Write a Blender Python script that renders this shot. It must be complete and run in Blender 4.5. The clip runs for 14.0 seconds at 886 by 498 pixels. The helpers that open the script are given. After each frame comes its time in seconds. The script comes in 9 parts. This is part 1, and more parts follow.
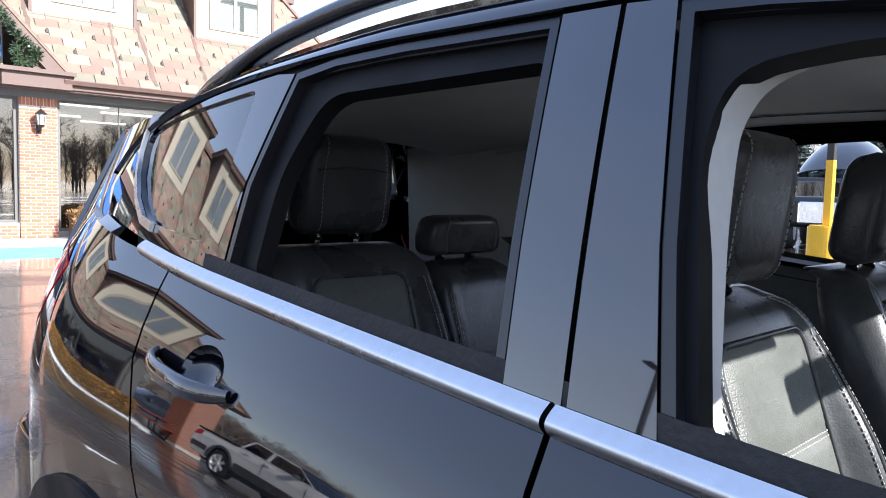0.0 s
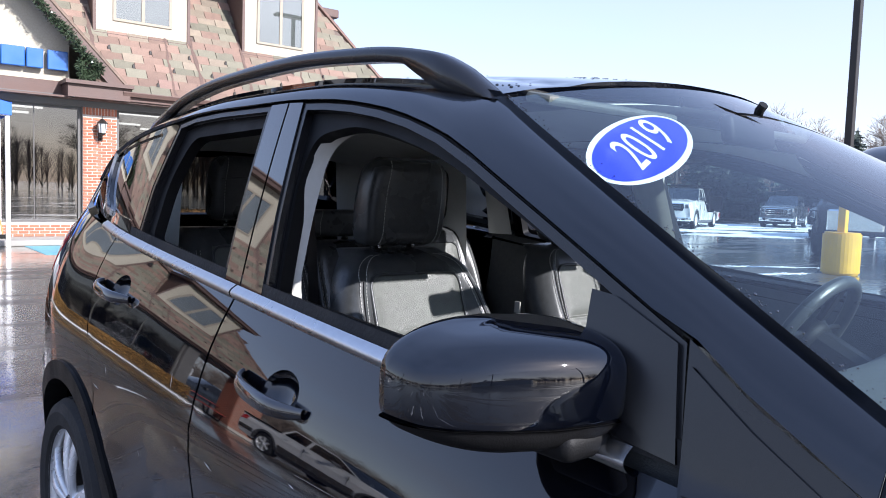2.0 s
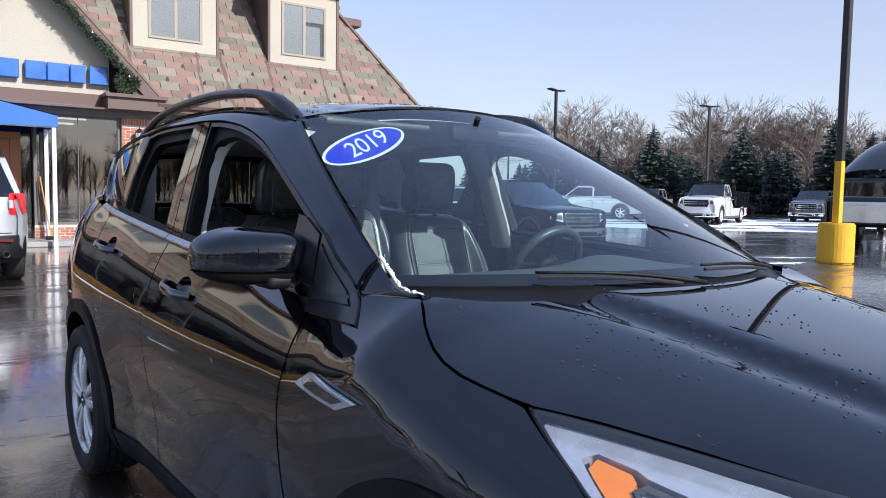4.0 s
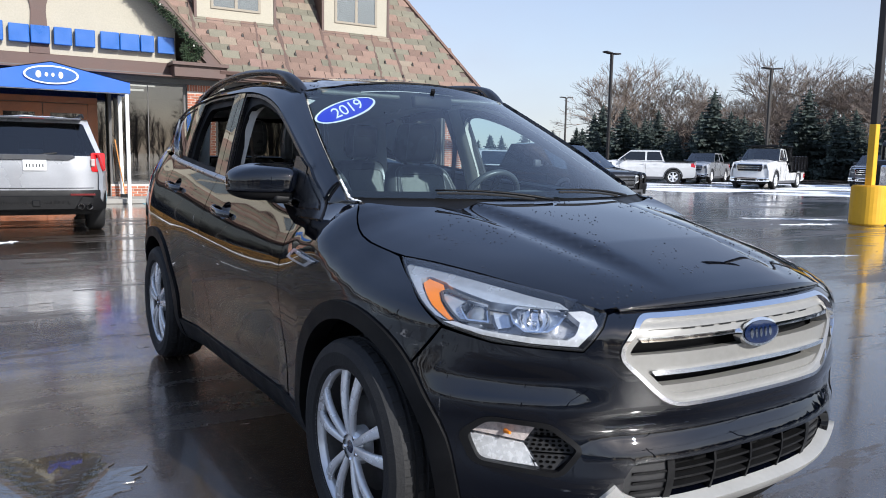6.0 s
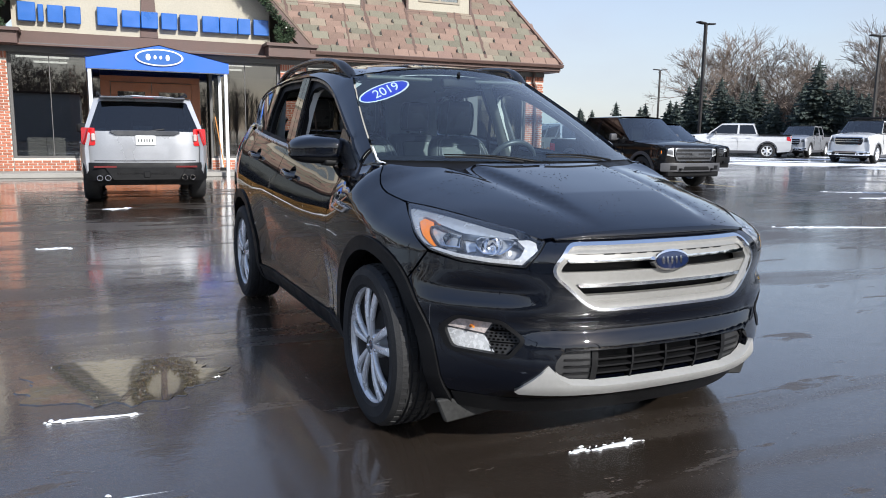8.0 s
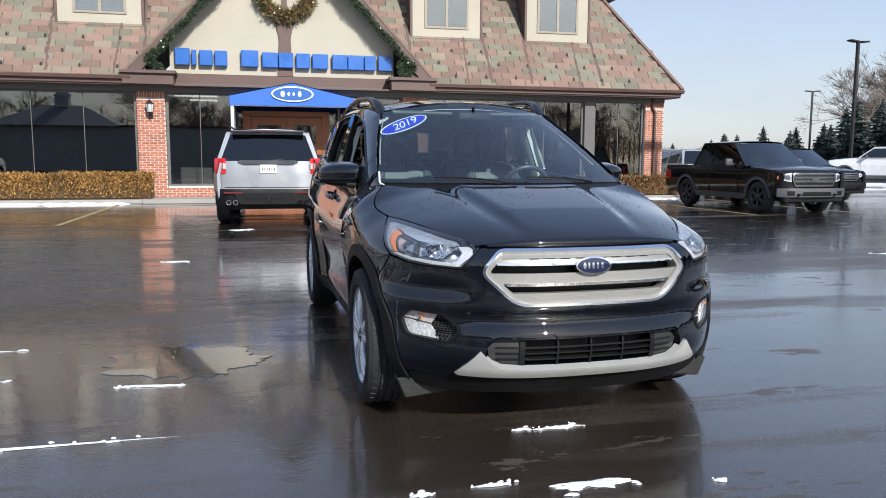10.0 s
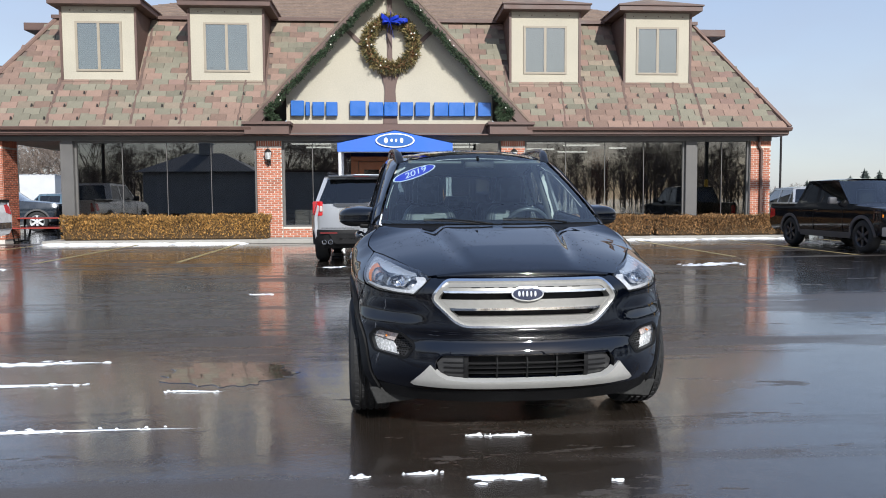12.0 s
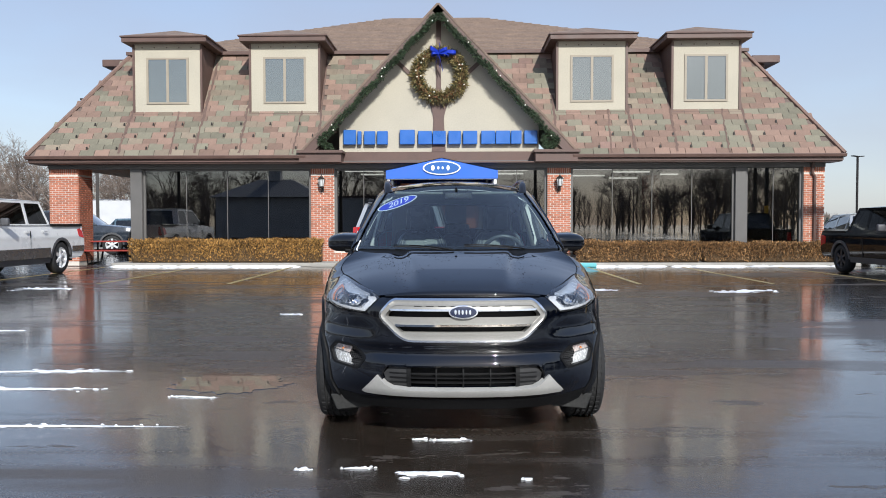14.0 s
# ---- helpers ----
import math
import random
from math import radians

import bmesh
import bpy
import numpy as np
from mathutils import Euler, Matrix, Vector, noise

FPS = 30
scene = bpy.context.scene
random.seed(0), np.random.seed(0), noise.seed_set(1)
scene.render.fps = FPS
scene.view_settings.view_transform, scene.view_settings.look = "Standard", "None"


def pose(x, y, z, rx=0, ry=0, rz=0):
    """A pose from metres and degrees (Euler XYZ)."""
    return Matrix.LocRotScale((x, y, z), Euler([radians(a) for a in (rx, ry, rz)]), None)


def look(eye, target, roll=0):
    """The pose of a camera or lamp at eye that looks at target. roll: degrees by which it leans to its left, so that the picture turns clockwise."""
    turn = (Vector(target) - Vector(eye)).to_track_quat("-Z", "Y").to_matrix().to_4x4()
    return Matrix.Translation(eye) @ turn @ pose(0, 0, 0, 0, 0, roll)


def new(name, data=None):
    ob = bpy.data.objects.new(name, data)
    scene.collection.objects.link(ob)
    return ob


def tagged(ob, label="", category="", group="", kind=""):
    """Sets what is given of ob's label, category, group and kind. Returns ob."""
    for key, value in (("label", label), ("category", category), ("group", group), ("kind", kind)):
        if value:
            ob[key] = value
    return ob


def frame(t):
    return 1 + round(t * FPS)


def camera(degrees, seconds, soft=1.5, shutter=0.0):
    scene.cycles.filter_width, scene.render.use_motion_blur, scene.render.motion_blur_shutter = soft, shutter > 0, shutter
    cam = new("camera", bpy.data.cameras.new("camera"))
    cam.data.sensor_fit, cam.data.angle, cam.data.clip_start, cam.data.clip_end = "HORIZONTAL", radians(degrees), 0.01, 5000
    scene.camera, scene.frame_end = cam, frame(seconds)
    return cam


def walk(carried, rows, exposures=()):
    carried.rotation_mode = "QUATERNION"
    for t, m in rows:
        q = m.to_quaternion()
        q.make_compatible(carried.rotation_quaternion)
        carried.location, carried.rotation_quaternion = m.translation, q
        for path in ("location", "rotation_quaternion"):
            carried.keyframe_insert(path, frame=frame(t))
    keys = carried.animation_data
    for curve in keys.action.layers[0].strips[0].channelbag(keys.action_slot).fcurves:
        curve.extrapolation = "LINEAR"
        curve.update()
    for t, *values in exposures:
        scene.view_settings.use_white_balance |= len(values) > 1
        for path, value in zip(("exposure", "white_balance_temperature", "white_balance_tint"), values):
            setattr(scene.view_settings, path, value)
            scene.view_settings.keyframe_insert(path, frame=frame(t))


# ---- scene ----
# camera and its way round the car
cam = camera(61.0, 14.0, 0.95)
PATH = [
    (0, (0.11, -0.037, 1.347), (1.464, 1.427, 1.192), 1.5),
    (0.5, (0.046, -0.295, 1.341), (1.385, 1.182, 1.187), 1.5),
    (1, (0.056, -0.576, 1.337), (1.368, 0.926, 1.186), 1.8),
    (1.5, (0.046, -0.861, 1.352), (1.321, 0.672, 1.198), 1.9),
    (2, (0.01, -1.133, 1.356), (1.254, 0.427, 1.211), 1.9),
    (2.5, (0.029, -1.447, 1.345), (1.245, 0.135, 1.209), 1.8),
    (3, (-0.021, -1.73, 1.336), (1.171, -0.13, 1.201), 1.6),
    (3.2, (-0.047, -1.847, 1.331), (1.138, -0.242, 1.199), 1.5),
    (5.3, (-0.167, -3.066, 1.26), (0.925, -1.401, 1.07), 0.6),
    (5.5, (-0.204, -3.16, 1.259), (0.874, -1.487, 1.055), 0.8),
    (6, (-0.308, -3.409, 1.242), (0.717, -1.708, 1.004), 1.1),
    (6.5, (-0.347, -3.68, 1.22), (0.625, -1.953, 0.949), 1.3),
    (7, (-0.385, -3.91, 1.223), (0.534, -2.159, 0.926), 1.2),
    (7.5, (-0.417, -4.118, 1.235), (0.451, -2.343, 0.927), 1.0),
    (8, (-0.364, -4.25, 1.23), (0.445, -2.447, 0.924), 0.8),
    (8.2, (-0.33, -4.33, 1.225), (0.458, -2.517, 0.921), 1.1),
    (10.3, (0.233, -5.205, 1.232), (0.634, -3.258, 1.01), 0.1),
    (10.5, (0.281, -5.302, 1.235), (0.644, -3.346, 1.024), 0.1),
    (11, (0.433, -5.489, 1.25), (0.707, -3.517, 1.067), -0.1),
    (11.5, (0.679, -5.639, 1.252), (0.88, -3.655, 1.097), -0.3),
    (12, (0.849, -5.821, 1.252), (0.986, -3.83, 1.121), -0.3),
    (12.5, (1.036, -5.963, 1.268), (1.115, -3.968, 1.158), -0.3),
    (13, (1.279, -6.097, 1.257), (1.307, -4.099, 1.166), -0.3),
    (13.5, (1.435, -6.258, 1.253), (1.42, -4.26, 1.178), -0.2),
    (14, (1.511, -6.327, 1.27), (1.467, -4.328, 1.206), -0.1),
]
walk(cam, [(t, look(eye, target, roll)) for t, eye, target, roll in PATH], [(0.0, 1.98, 6200, 12), (1.2, 1.70, 6200, 13), (2.5, 1.10, 6000, 16), (5.0, 0.74, 6150, 12), (8.0, 0.72, 6300, 10), (14.0, 0.52, 6250, 9)])

# daylight: low winter sun over the lot, thin bright haze
SUN = Vector((0.22, -0.79, 0.50)).normalized()
world = bpy.data.worlds.new("sky")
scene.world = world
world.use_nodes = True
wn = world.node_tree.nodes
sky = wn.new("ShaderNodeTexSky")
sky.sky_type = "NISHITA"
sky.sun_disc = False
sky.sun_elevation = math.asin(SUN.z)
sky.sun_rotation = math.atan2(SUN.x, SUN.y)
sky.altitude, sky.air_density, sky.dust_density, sky.ozone_density = 200, 1.0, 1.2, 1.0
wn["Background"].inputs["Strength"].default_value = 0.13
haze = wn.new("ShaderNodeMix")
haze.data_type = "RGBA"
cloud = wn.new("ShaderNodeTexNoise")
cloud.inputs["Scale"].default_value, cloud.inputs["Detail"].default_value = 2.2, 5.0
cmap = wn.new("ShaderNodeMapping")
cmap.inputs["Scale"].default_value = (1.0, 1.0, 2.6)
cgen = wn.new("ShaderNodeTexCoord")
crng = wn.new("ShaderNodeMapRange")
crng.inputs["From Min"].default_value, crng.inputs["From Max"].default_value = 0.35, 0.68
crng.inputs["To Min"].default_value, crng.inputs["To Max"].default_value = 0.66, 1.0
up = wn.new("ShaderNodeSeparateXYZ")
thin = wn.new("ShaderNodeMapRange")
thin.inputs["From Min"].default_value, thin.inputs["From Max"].default_value = 0.05, 0.75
thin.inputs["To Min"].default_value, thin.inputs["To Max"].default_value = 0.82, 0.80
veil = wn.new("ShaderNodeMath")
veil.operation = "MULTIPLY"
wl_ = world.node_tree.links
wl_.new(cgen.outputs["Generated"], cmap.inputs["Vector"])
wl_.new(cmap.outputs[0], cloud.inputs["Vector"])
wl_.new(cloud.outputs["Fac"], crng.inputs["Value"])
wl_.new(cgen.outputs["Generated"], up.inputs[0])
wl_.new(up.outputs["Z"], thin.inputs["Value"])
wl_.new(crng.outputs[0], veil.inputs[0])
wl_.new(thin.outputs[0], veil.inputs[1])
tone = wn.new("ShaderNodeMix")
tone.data_type = "RGBA"
tone.inputs["A"].default_value = (2.95, 3.02, 3.42, 1)
tone.inputs["B"].default_value = (1.75, 2.30, 3.65, 1)
lift = wn.new("ShaderNodeMapRange")
lift.inputs["From Min"].default_value, lift.inputs["From Max"].default_value = 0.10, 0.62
wl_.new(up.outputs["Z"], lift.inputs["Value"])
wl_.new(lift.outputs[0], tone.inputs["Factor"])
wl_.new(tone.outputs["Result"], haze.inputs["B"])
wl_.new(veil.outputs[0], haze.inputs["Factor"])
wl_.new(sky.outputs[0], haze.inputs["A"])
wl_.new(haze.outputs["Result"], wn["Background"].inputs[0])
sun = new("sun", bpy.data.lights.new("sun", "SUN"))
sun.data.energy, sun.data.angle, sun.data.color = 3.6, radians(0.6), (1.0, 0.965, 0.91)
sun.matrix_world = look(SUN * 50, (0, 0, 0))


# ---- small tools ----
def part(name, me, material, parent=None, label="", at=None, smooth=False):
    """One mesh object; me is a bmesh or a mesh."""
    if isinstance(me, bmesh.types.BMesh):
        bm, me = me, bpy.data.meshes.new(name)
        bm.normal_update()
        bm.to_mesh(me)
        bm.free()
        if smooth:
            me.shade_smooth()
    if material is not None and not me.materials:
        me.materials.append(material)
    ob = new(name, me)
    if parent is not None:
        ob.parent = parent
    if at is not None:
        ob.matrix_basis = at
    if label:
        ob["label"] = label
    return ob


def thing(name, label, category, at=None, group="", kind=""):
    """An Empty that parents a thing's parts."""
    ob = new(name)
    ob.empty_display_size = 0.1
    if at is not None:
        ob.matrix_basis = at
    return tagged(ob, label, category, group, kind)


def box(x0, x1, y0, y1, z0, z1, bevel=0.0, seg=1, bm=None):
    own = bm is None
    b = bmesh.new()
    r = bmesh.ops.create_cube(b, size=1.0, matrix=Matrix.Translation(((x0 + x1) / 2, (y0 + y1) / 2, (z0 + z1) / 2)) @ Matrix.Diagonal((x1 - x0, y1 - y0, z1 - z0, 1)))
    if bevel > 0:
        bmesh.ops.bevel(b, geom=b.edges[:], offset=bevel, segments=seg, affect="EDGES", profile=0.5)
    if own:
        return b
    tmp = bpy.data.meshes.new("tmp")
    b.to_mesh(tmp)
    b.free()
    bm.from_mesh(tmp)
    bpy.data.meshes.remove(tmp)
    return bm


def merge(*bms):
    out = bmesh.new()
    for b in bms:
        tmp = bpy.data.meshes.new("tmp")
        b.to_mesh(tmp)
        b.free()
        out.from_mesh(tmp)
        bpy.data.meshes.remove(tmp)
    return out


def moved(bm, m):
    bmesh.ops.transform(bm, matrix=m, verts=bm.verts[:])
    return bm


def cyl(r, h, seg=16, r2=None, m=None, bevel=0.0):
    """A cylinder or cone along z, from 0 to h."""
    b = bmesh.new()
    bmesh.ops.create_cone(b, cap_ends=True, segments=seg, radius1=r, radius2=r if r2 is None else r2, depth=h, matrix=Matrix.Translation((0, 0, h / 2)))
    if bevel:
        bmesh.ops.bevel(b, geom=[e for e in b.edges if len(e.link_faces) == 2 and e.calc_face_angle(0) > 0.8], offset=bevel, segments=2, affect="EDGES")
    return moved(b, m) if m is not None else b


def prism(pts, depth, m=None, bevel=0.0, seg=1):
    """A flat outline in x, z, thick in y from 0 to depth."""
    b = bmesh.new()
    f = b.faces.new([b.verts.new((x, 0, z)) for x, z in pts])
    b.normal_update()
    if f.normal.y > 0:
        f.normal_flip()
    r = bmesh.ops.extrude_face_region(b, geom=[f])
    bmesh.ops.translate(b, verts=[v for v in r["geom"] if isinstance(v, bmesh.types.BMVert)], vec=(0, depth, 0))
    bmesh.ops.recalc_face_normals(b, faces=b.faces[:])
    if bevel:
        bmesh.ops.bevel(b, geom=b.edges[:], offset=bevel, segments=seg, affect="EDGES")
    return moved(b, m) if m is not None else b


def grid(fn, nu, nv, close_u=False):
    """A sheet of quads, fn(u, v) over 0..1."""
    b = bmesh.new()
    rows = [[b.verts.new(fn(i / nu, j / nv)) for j in range(nv + 1)] for i in range(nu if close_u else nu + 1)]
    n = len(rows)
    for i in range(nu):
        for j in range(nv):
            b.faces.new((rows[i][j], rows[(i + 1) % n][j], rows[(i + 1) % n][j + 1], rows[i][j + 1]))
    return b


def lathe(profile, seg=32, axis="x"):
    """Turns (radius, along) round an axis."""
    def at(u, v):
        k = v * (len(profile) - 1)
        r, h = profile[int(round(k))]
        a = 2 * math.pi * u
        c, s = r * math.cos(a), r * math.sin(a)
        return {"x": (h, c, s), "y": (c, h, s), "z": (c, s, h)}[axis]
    b = grid(at, seg, len(profile) - 1, True)
    bmesh.ops.recalc_face_normals(b, faces=b.faces[:])
    return b


def tube(points, radius, seg=8, caps=True):
    """A pipe along points; radius a number or one per point."""
    pts = [Vector(p) for p in points]
    rad = radius if isinstance(radius, (list, tuple)) else [radius] * len(pts)
    b = bmesh.new()
    rings, side = [], None
    for i, p in enumerate(pts):
        d = (pts[min(i + 1, len(pts) - 1)] - pts[max(i - 1, 0)]).normalized()
        if side is None:
            side = d.orthogonal().normalized()
        side = (side - d * side.dot(d)).normalized()
        up = d.cross(side)
        rings.append([b.verts.new(p + (side * math.cos(a) + up * math.sin(a)) * rad[i]) for a in [2 * math.pi * k / seg for k in range(seg)]])
    for i in range(len(rings) - 1):
        for k in range(seg):
            b.faces.new((rings[i][k], rings[i][(k + 1) % seg], rings[i + 1][(k + 1) % seg], rings[i + 1][k]))
    if caps:
        b.faces.new(list(reversed(rings[0])))
        b.faces.new(rings[-1])
    return b


def curve(xs, ys):
    """A smooth curve through a few points (Hermite, with limited slopes)."""
    xs, ys = list(xs), list(ys)
    n = len(xs)
    d = [(ys[i + 1] - ys[i]) / (xs[i + 1] - xs[i]) for i in range(n - 1)]
    m = [d[0]] + [0.0 if d[i - 1] * d[i] <= 0 else 2 * d[i - 1] * d[i] / (d[i - 1] + d[i]) for i in range(1, n - 1)] + [d[-1]]

    def f(x):
        if x <= xs[0]:
            return ys[0] + m[0] * (x - xs[0])
        if x >= xs[-1]:
            return ys[-1] + m[-1] * (x - xs[-1])
        i = 0
        while x > xs[i + 1]:
            i += 1
        h = xs[i + 1] - xs[i]
        t = (x - xs[i]) / h
        return ((2 * t ** 3 - 3 * t * t + 1) * ys[i] + (t ** 3 - 2 * t * t + t) * h * m[i] + (3 * t * t - 2 * t ** 3) * ys[i + 1] + (t ** 3 - t * t) * h * m[i + 1])
    return f


def rounded(pts, r=0.03, n=4):
    """A closed outline with its corners rounded; a point may carry its own radius as a third number."""
    out = []
    k = len(pts)
    for i in range(k):
        p = Vector(pts[i][:2])
        rr = pts[i][2] if len(pts[i]) > 2 else r
        a, c = Vector(pts[i - 1][:2]), Vector(pts[(i + 1) % k][:2])
        la, lc = (a - p).length, (c - p).length
        if rr <= 0:
            out.append(p)
            continue
        pa, pc = p + (a - p) * min(rr / la, 0.48), p + (c - p) * min(rr / lc, 0.48)
        for j in range(n + 1):
            t = j / n
            out.append(pa * (1 - t) ** 2 + p * 2 * t * (1 - t) + pc * t * t)
    return out


def resample(poly, step, closed=True):
    out = []
    k = len(poly)
    for i in range(k if closed else k - 1):
        a, b = Vector(poly[i]), Vector(poly[(i + 1) % k])
        n = max(1, int((b - a).length / step))
        out += [a.lerp(b, j / n) for j in range(n)]
    if not closed:
        out.append(Vector(poly[-1]))
    return out


def inset_poly(poly, d):
    """A closed outline moved inwards by d."""
    k = len(poly)
    area = sum(poly[i - 1][0] * poly[i][1] - poly[i][0] * poly[i - 1][1] for i in range(k))
    s = 1 if area > 0 else -1
    out = []
    for i in range(k):
        a, b, c = Vector(poly[i - 1]), Vector(poly[i]), Vector(poly[(i + 1) % k])
        u, v = (b - a), (c - b)
        if u.length < 1e-6 or v.length < 1e-6:
            u = v if u.length < 1e-6 else u
            v = u if v.length < 1e-6 else v
        u.normalize(), v.normalize()
        n1, n2 = Vector((-u.y, u.x)) * s, Vector((-v.y, v.x)) * s
        n = n1 + n2
        n = n / max(0.5, n.length_squared / 2) if n.length > 1e-6 else n1
        out.append(b + n * d)
    return out


from mathutils.geometry import delaunay_2d_cdt


def in_poly(p, poly):
    inside = False
    j = len(poly) - 1
    for i in range(len(poly)):
        a, b = poly[i], poly[j]
        if (a[1] > p[1]) != (b[1] > p[1]) and p[0] < (b[0] - a[0]) * (p[1] - a[1]) / (b[1] - a[1]) + a[0]:
            inside = not inside
        j = i
    return inside


def sheet(outer, holes, surf, step=0.04, thick=0.0, flip=False, lift=0.0):
    """A panel cut out of a smooth surface: outer and holes are outlines in the surface's own two numbers, surf gives the place.
    The panel gets the surface's true normals, and a rim of depth thick. flip turns it over."""
    outer = resample(outer, step)
    holes = [resample(h, step) for h in holes]
    verts, edges = [], []
    for loop in [outer] + holes:
        s = len(verts)
        verts += [Vector((p[0], p[1])) for p in loop]
        edges += [(s + i, s + (i + 1) % len(loop)) for i in range(len(loop))]
    lo = [min(p[k] for p in outer) for k in (0, 1)]
    hi = [max(p[k] for p in outer) for k in (0, 1)]
    nb = np.array([[v.x, v.y] for v in verts])
    nx, ny = int((hi[0] - lo[0]) / step), int((hi[1] - lo[1]) / (step * 0.87))
    for j in range(1, ny + 1):
        for i in range(nx + 1):
            p = (lo[0] + (i + 0.5 * (j % 2) + 0.25) * step, lo[1] + j * step * 0.87)
            if in_poly(p, outer) and not any(in_poly(p, h) for h in holes):
                if ((nb[:, 0] - p[0]) ** 2 + (nb[:, 1] - p[1]) ** 2).min() > (0.45 * step) ** 2:
                    verts.append(Vector(p))
    v2, _, f2, *_ = delaunay_2d_cdt(verts, edges, [], 1, 1e-5)
    mids = [(sum((v2[i] for i in f), Vector((0, 0)))) / len(f) for f in f2]
    f2 = [f for f, c in zip(f2, mids) if in_poly(c, outer) and not any(in_poly(c, h) for h in holes)]
    e = 1e-3
    P, N = [], []
    for v in v2:
        p = Vector(surf(v.x, v.y))
        du = Vector(surf(v.x + e, v.y)) - Vector(surf(v.x - e, v.y))
        dv = Vector(surf(v.x, v.y + e)) - Vector(surf(v.x, v.y - e))
        n = du.cross(dv)
        n = n.normalized() if n.length > 1e-12 else Vector((0, 0, 1))
        n = -n if flip else n
        P.append(p + n * lift)
        N.append(n)
    faces = []
    for f in f2:
        a, b, c = (v2[f[0]], v2[f[1]], v2[f[2]])
        ccw = (b.x - a.x) * (c.y - a.y) - (b.y - a.y) * (c.x - a.x) > 0
        f = list(f)
        faces.append(f if ccw != flip else f[::-1])
    if thick > 0:
        count = {}
        for f in faces:
            for i in range(len(f)):
                a, b = f[i], f[(i + 1) % len(f)]
                count[(a, b)] = count.get((a, b), 0) + 1
        rim = [(a, b) for (a, b) in count if (b, a) not in count]
        made = {}
        for a, b in rim:
            d = P[b] - P[a]
            out = d.cross(N[a])
            out = out.normalized() if out.length > 1e-9 else N[a]
            for k in (a, b):
                if k not in made:
                    made[k] = (len(P), len(P) + 1)
                    P += [P[k].copy(), P[k] - N[k] * thick]
                    N += [out, out]
            faces.append([made[b][0], made[a][0], made[a][1], made[b][1]])
    me = bpy.data.meshes.new("panel")
    me.from_pydata([tuple(p) for p in P], [], faces)
    me.shade_smooth()
    me.normals_split_custom_set_from_vertices([tuple(n) for n in N])
    return me


def mirrored(me):
    """A copy of a mesh on the other side of x = 0."""
    n = len(me.vertices)
    co = np.empty(n * 3, np.float32)
    me.vertices.foreach_get("co", co)
    co = co.reshape(-1, 3)
    co[:, 0] *= -1
    faces = [list(p.vertices)[::-1] for p in me.polygons]
    nor = np.array([v.normal for v in me.vertices]) if not me.has_custom_normals else None
    if nor is None:
        cn = np.zeros((n, 3))
        for loop, c in zip(me.loops, me.corner_normals):
            cn[loop.vertex_index] = c.vector
        nor = cn
    smooth = [p.use_smooth for p in me.polygons]
    out = bpy.data.meshes.new(me.name)
    out.from_pydata(co.tolist(), [], faces)
    out.polygons.foreach_set("use_smooth", smooth)
    if me.has_custom_normals:
        nor[:, 0] *= -1
        out.normals_split_custom_set_from_vertices(nor.tolist())
    for m in me.materials:
        out.materials.append(m)
    return out


# ---- materials ----
def nodes_of(name):
    m = bpy.data.materials.new(name)
    m.use_nodes = True
    nt = m.node_tree
    return m, nt, nt.nodes["Principled BSDF"], nt.links


def col(c):
    return (*c, 1.0) if len(c) == 3 else c


